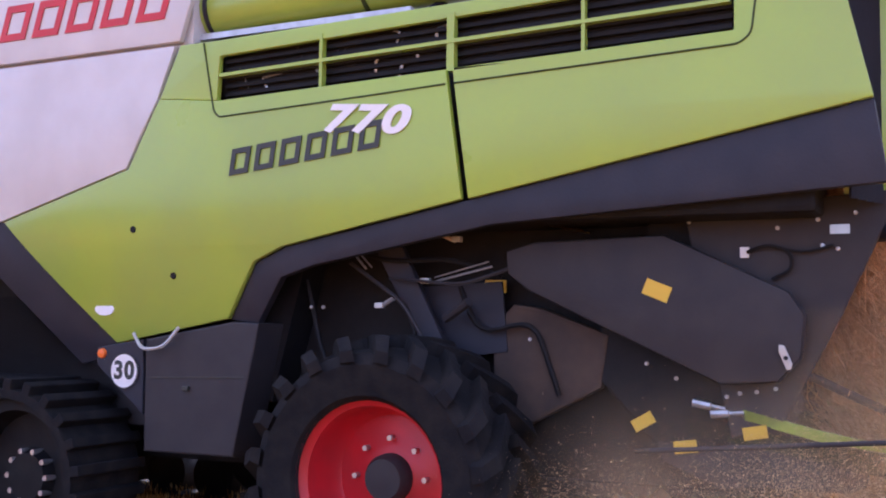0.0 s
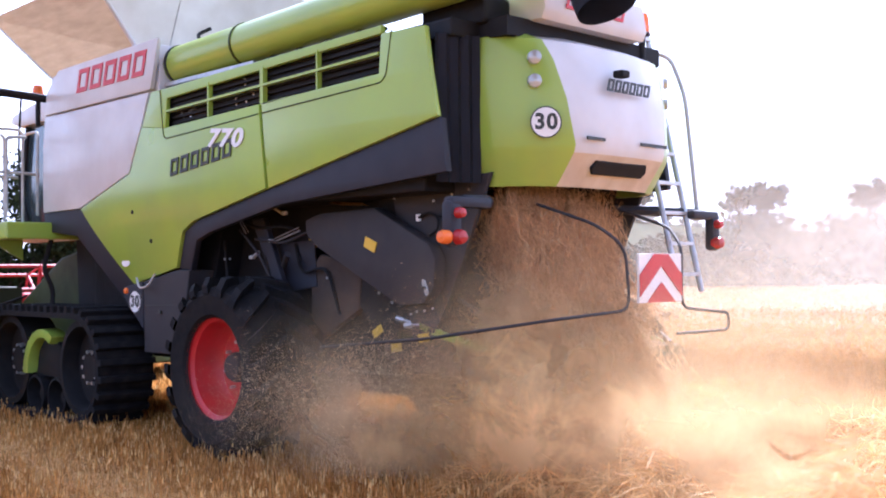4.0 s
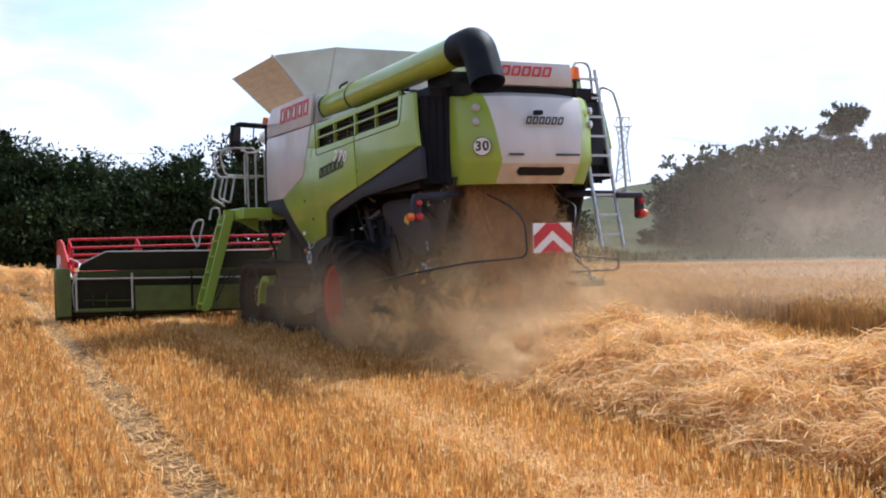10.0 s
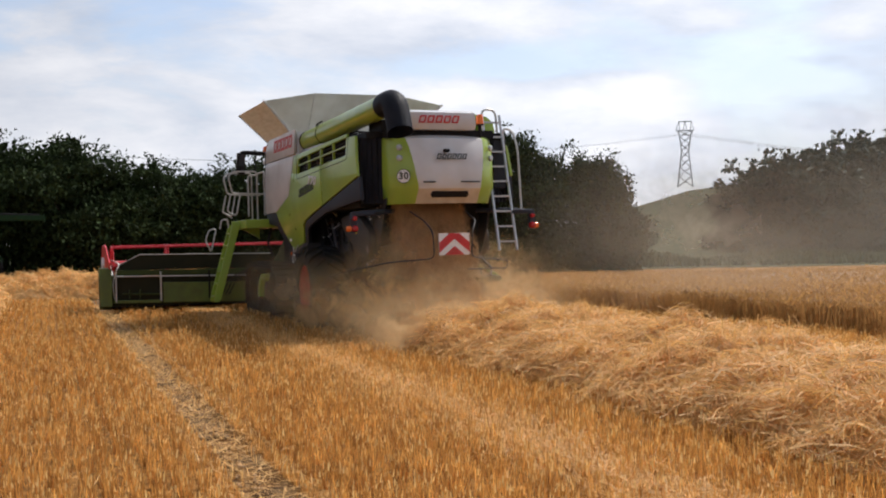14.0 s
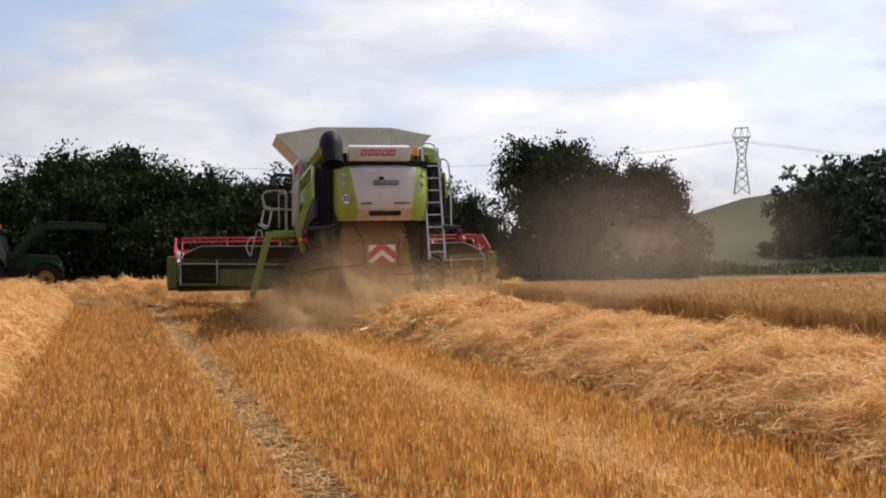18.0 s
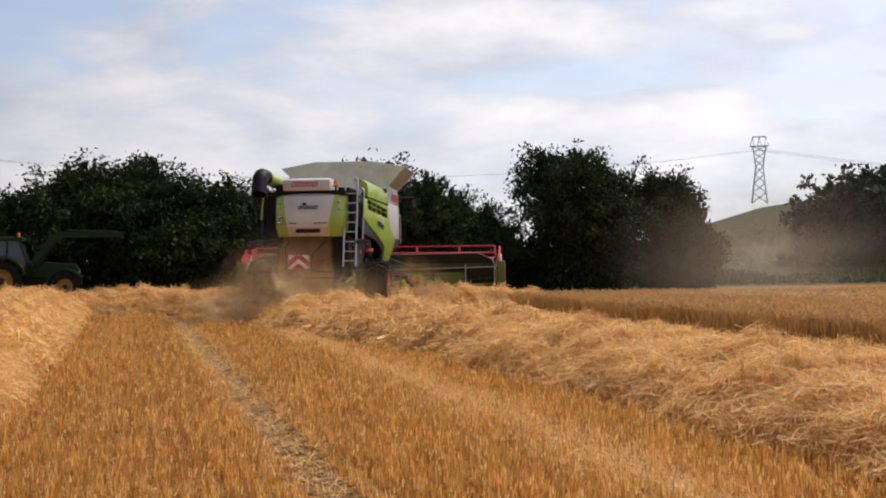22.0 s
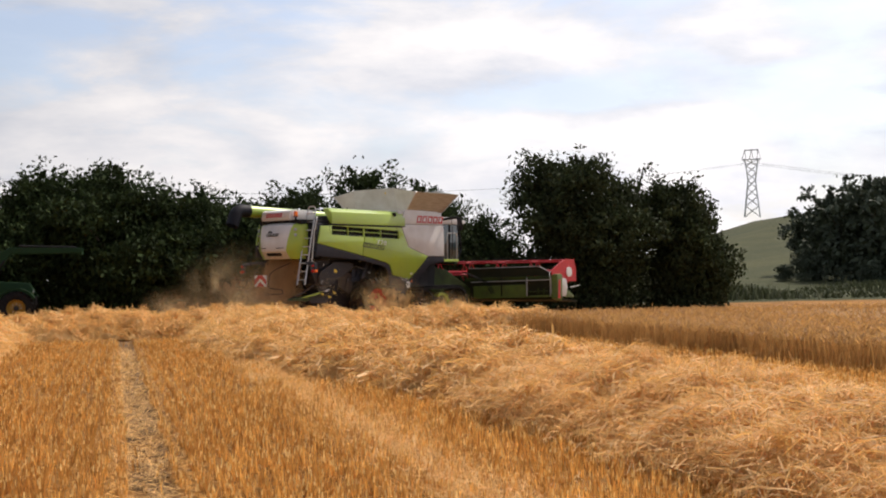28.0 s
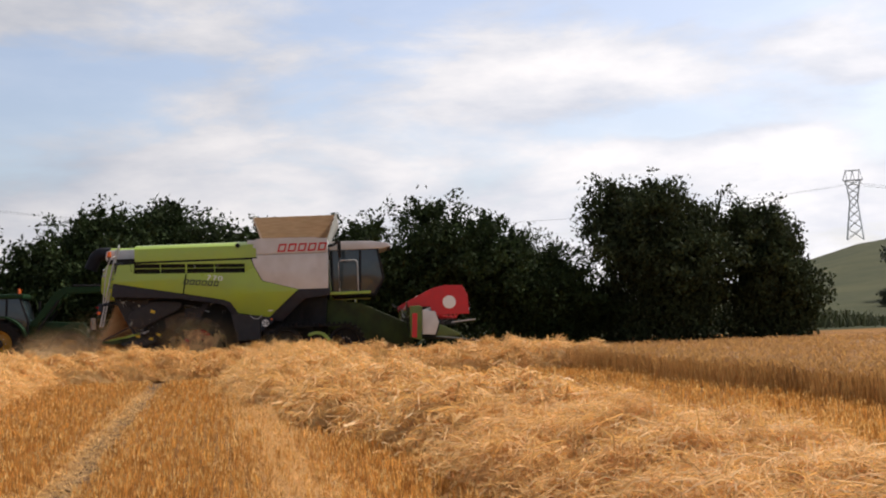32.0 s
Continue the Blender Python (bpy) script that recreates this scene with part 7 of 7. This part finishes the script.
# ---- tractor with front loader, and a trailer, by the hedge ----
def build_tractor():
    t = thing("tractor", "dark green tractor with raised front loader parked by the hedge", "tractor")
    for x, r, w, rim, y in ((0, 0.92, 0.5, 0.5, 0.95), (2.55, 0.66, 0.4, 0.34, 0.95)):
        for s in (1, -1):
            build_wheel("rear_wheel" if r > 0.8 else "front_wheel", t, (x, y * s, r), r, w, rim, s, RIMYEL, 16)
    bm = B()
    prism(bm, [(0.9, 1.05), (3.05, 1.0), (3.1, 1.35), (2.95, 1.62), (1.0, 1.75)], -0.36, 0.36, 'y', 0.06)
    part("bonnet", bm, DEERE, t, "dark green bonnet", True)
    bm = B()
    box(bm, -0.4, 2.8, -0.28, 0.28, 0.55, 1.05, 0.05)
    tube(bm, [(0, -0.8, 0.92), (0, 0.8, 0.92)], 0.12, 10)
    tube(bm, [(2.55, -0.8, 0.66), (2.55, 0.8, 0.66)], 0.1, 10)
    part("chassis", bm, BLACK, t)
    bm = B()
    prism(bm, [(-0.55, 1.35), (0.95, 1.1), (1.0, 1.75), (0.72, 2.62), (-0.4, 2.62)], -0.72, 0.72, 'y', 0.05)
    cab = part("cab", bm, GLASS, t, "dark cab glass", True)
    bm = B()
    box(bm, -0.55, 0.85, -0.8, 0.8, 2.6, 2.78, 0.06)
    part("cab_roof", bm, DEERE, cab, "dark green cab roof", True)
    for s in (1, -1):
        for a, b in (((-0.55, 1.35), (-0.4, 2.62)), ((1.0, 1.75), (0.72, 2.62)), ((0.95, 1.1), (1.0, 1.75)), ((0.2, 1.2), (0.25, 2.62))):
            part("cab_pillar", tube(B(), [(a[0], 0.735 * s, a[1]), (b[0], 0.735 * s, b[1])], 0.04, 6), BLACK, cab)
    for s in (1, -1):
        bm = B()
        pts = [(1.05 * math.cos(a), 0.92 + 1.05 * math.sin(a)) for a in [radians(q) for q in range(15, 170, 15)]]
        inner = [(0.98 * math.cos(a), 0.92 + 0.98 * math.sin(a)) for a in [radians(q) for q in range(165, 10, -15)]]
        prism(bm, pts + inner, 0.72 * s, 1.2 * s)
        part("mudguard", bm, DEERE, t)
        bm = B()
        pts = [(2.55 + 0.78 * math.cos(a), 0.66 + 0.78 * math.sin(a)) for a in [radians(q) for q in range(30, 160, 16)]]
        inner = [(2.55 + 0.72 * math.cos(a), 0.66 + 0.72 * math.sin(a)) for a in [radians(q) for q in range(158, 28, -16)]]
        prism(bm, pts + inner, 0.74 * s, 1.15 * s)
        part("front_mudguard", bm, DEERE, t)
        bm = B()
        prism(bm, [(1.0, 1.55), (1.25, 1.5), (2.35, 2.75), (4.9, 2.78), (4.95, 2.98), (2.3, 3.0), (1.95, 2.8)], 0.50 * s, 0.62 * s, 'y', 0.02)
        part("loader_arm", bm, DEERE, t, "dark green loader arm")
        bm = B()
        tube(bm, [(1.3, 0.66 * s, 1.3), (2.1, 0.66 * s, 2.5)], 0.05, 8)
        tube(bm, [(2.6, 0.56 * s, 3.05), (4.7, 0.56 * s, 3.0)], 0.04, 8)
        part("loader_ram", bm, BLACK, t)
    bm = B()
    box(bm, 4.8, 4.92, -0.6, 0.6, 2.72, 2.86, 0.01)
    part("loader_headstock", bm, DEERE, t)
    bm = B()
    tube(bm, [(1.25, 0.3, 1.7), (1.25, 0.3, 2.5)], 0.05, 8)
    part("exhaust", bm, BLACK, t)
    bm = lathe(B(), [(0.0, 0.18), (0.05, 0.16), (0.06, 0.0)], 12, 'z', (0.7, -0.7, 2.78))
    part("beacon", bm, ORANGE, t)
    bm = B()
    box(bm, 3.08, 3.2, -0.3, 0.3, 0.75, 1.1, 0.02)
    part("front_weight", bm, BLACK, t)
    for s in (1, -1):
        bm = lathe(B(), [(0.0, 0.03), (0.07, 0.02), (0.08, 0.0)], 12, 'x', (3.08, 0.22 * s, 1.3))
        part("headlamp", bm, LENS, t)
    t.matrix_basis = pose(-3.4, 49.0, 0, 0, 0, -3) @ Matrix.Scale(0.99, 4)
    return t


def build_trailer():
    t = thing("grain_trailer", "faded red high-sided grain trailer behind the tractor", "trailer")
    bm = B()
    box(bm, -5.0, 0.0, -1.2, 1.2, 1.15, 2.75, 0.03)
    body = part("trailer_body", bm, TRAILER, t, "faded red trailer body")
    for k in range(9):
        bm = B()
        x = -4.9 + 0.6 * k
        box(bm, x - 0.05, x + 0.05, -1.28, 1.28, 1.1, 2.8, 0.01)
        part("side_rib", bm, TRAILER, body)
    bm = B()
    box(bm, -5.05, 0.05, -1.26, 1.26, 2.72, 2.86, 0.02)
    part("top_rail", bm, TRAILER, body)
    bm = B()
    box(bm, -5.0, 0.6, -0.45, 0.45, 0.85, 1.15, 0.02)
    part("trailer_chassis", bm, BLACK, t)
    for x in (-3.6, -2.3):
        for s in (1, -1):
            build_wheel("trailer_wheel", t, (x, 1.0 * s, 0.55), 0.55, 0.4, 0.28, s, TRAILER, 12)
    t.matrix_basis = pose(-5.7, 49.1, 0, 0, 0, -3)
    return t


build_tractor()
build_trailer()


# ---- movement ----
def combine_at(t):
    ts_ = [r[0] for r in DRIVE]
    return [float(np.interp(t, ts_, [r[k] for r in DRIVE])) for k in (1, 2, 3)]


def combine_pose(t):
    x, y, h = combine_at(t)
    return pose(x, y, 0, 0, 0, h)


def travel_rows():
    """Signed way of the rear axle along the combine's heading, per row of DRIVE."""
    out, s = [], 0.0
    for i, r in enumerate(DRIVE):
        if i:
            q = DRIVE[i - 1]
            h = radians((r[3] + q[3]) / 2)
            s += (r[1] - q[1]) * math.cos(h) + (r[2] - q[2]) * math.sin(h)
        out.append((r[0], s))
    return out


def motions():
    walk(COMBINE, [(r[0], pose(r[1], r[2], 0, r[4], r[5], r[3])) for r in DRIVE])
    way = travel_rows()
    times = [0.5 * k for k in range(65)]
    ways = [float(np.interp(t, [w[0] for w in way], [w[1] for w in way])) for t in times]
    for wh in REAR_WHEELS:
        c = wh.location.copy()
        walk(wh, [(t, pose(*c, 0, math.degrees(s / 0.82), 0)) for t, s in zip(times, ways)])
    for wh, rr in TRACK_WHEELS:
        c = wh.location.copy()
        step = times if rr > 0.4 else [0.25 * k for k in range(129)]
        walk(wh, [(t, pose(*c, 0, math.degrees(float(np.interp(t, times, ways)) / rr), 0)) for t in step])
    c = REEL.location.copy()
    lift = [0.42 * min(1.0, max(0.0, (0.5 * k - 16.3) / 2.0)) for k in range(65)]
    walk(REEL, [(0.5 * k, pose(c.x, c.y, c.z + lift[k], 0, 62 * k, 0)) for k in range(65)])
    walk(HEADER, [(0.5 * k, pose(0, 0, lift[k])) for k in range(65)])
    # straw falls and dust travel with the combine, shaking as they go
    for k, ob in enumerate(FALLING):
        walk(ob, [(0.5 * j, combine_pose(0.5 * j) @ pose(0.05 * math.sin(2.1 * j + k), 0.06 * math.sin(1.7 * j + 2 * k), 0.05 * math.sin(2.9 * j + k), 0, 3 * math.sin(1.3 * j + k), 0)) for j in range(65)])
    for k, ob in enumerate(DUST):
        walk(ob, [(0.5 * j, combine_pose(0.5 * j) @ pose(0.25 * math.sin(0.9 * j + k), 0.15 * math.sin(1.1 * j + 2 * k), 0.1 * math.sin(0.8 * j + 3 * k) + 0.05, 0, 0, 14 * math.sin(0.7 * j + k))) for j in range(65)])
    for k, (ob, c, way) in enumerate(PUFFS):
        rows = []
        leave = {VEIL: 13.0 if c.y < -20 else 19.5, LATE: 28.5}.get(way, 99.0)
        for j in range(65):
            t = 0.5 * j
            p = combine_pose(min(t, 21.0 if way == VEIL else leave)) @ c
            gone = max(0.0, t - leave)
            if way == VEIL:      # the wind carries the veil off
                p.x += 2.6 * gone
            if way == LATE:
                p.z -= 0.8 * max(0.0, min(1.0, (19.0 - t) / 5))      # it rises while the combine turns
                p.x += 0.3 * gone
                p.y += 2.4 * gone
            if way == SPREADING:      # the cloud by the wheel spreads forward as the combine draws away
                p += combine_pose(t).to_3x3() @ Vector((0.9, 0.45, 0.0)) * max(0.0, min(1.0, (t - 3) / 4))
            rows.append((t, pose(p.x + 0.2 * math.sin(0.9 * j + k), p.y, p.z + 0.12 * math.sin(0.8 * j + 2 * k), 0, 9 * math.sin(0.5 * j + k), -20 - 42 * max(0.0, 1 - t / 9) + 18 * math.sin(2.3 * k) + 6 * math.sin(0.6 * j))))
        walk(ob, rows)
    # the swath: each piece rides inside the machine and is laid down behind it
    lay, last = [], None
    for j in range(0, 531):
        t = 0.05 * j
        p = combine_pose(t) @ Vector((-3.1, 0, 0))
        if last is None or (p - last).length > 1.0:
            lay.append((t, p.copy()))
            last = p
    for k in range(7):
        p = lay[0][1] - Vector((0.0, 1.0 * (k + 1), 0))
        swath_piece(pose(p.x + 0.1 * math.sin(k * 1.9), p.y, 0, 0, 0, 6 * math.sin(k * 2.7)), (k + 2) % 4)
    for k, (t, p) in enumerate(lay):
        t += max(0.0, 0.13 - t % 1) if t > 0.3 else 0.0
        ob = swath_piece(pose(p.x, p.y, 0), k % 4 + (0 if p.y < 17 else 4))
        end = pose(p.x + 0.12 * math.sin(k * 1.9), p.y, 0, 0, 0, combine_at(t)[2] - 86 + 4 * math.sin(k * 2.3))
        rows = [(r[0], combine_pose(r[0]) @ pose(0.9, 0, 2.3, 0, 0, 0)) for r in DRIVE if r[0] < t - 0.45]
        if not rows and t > 0.3:
            rows = [(0.0, combine_pose(0) @ pose(0.9, 0, 2.3, 0, 0, 0))]
        if t > 0.3:
            if t > 0.5:
                rows.append((t - 0.3, combine_pose(t - 0.3) @ pose(0.9, 0, 2.3, 0, 0, 0)))
            rows.append((t - 0.04, combine_pose(t - 0.04) @ pose(0.85, 0, 2.32, 0, 0, -5)))
        walk(ob, rows + [(t, end), (32.0, end)])


motions()
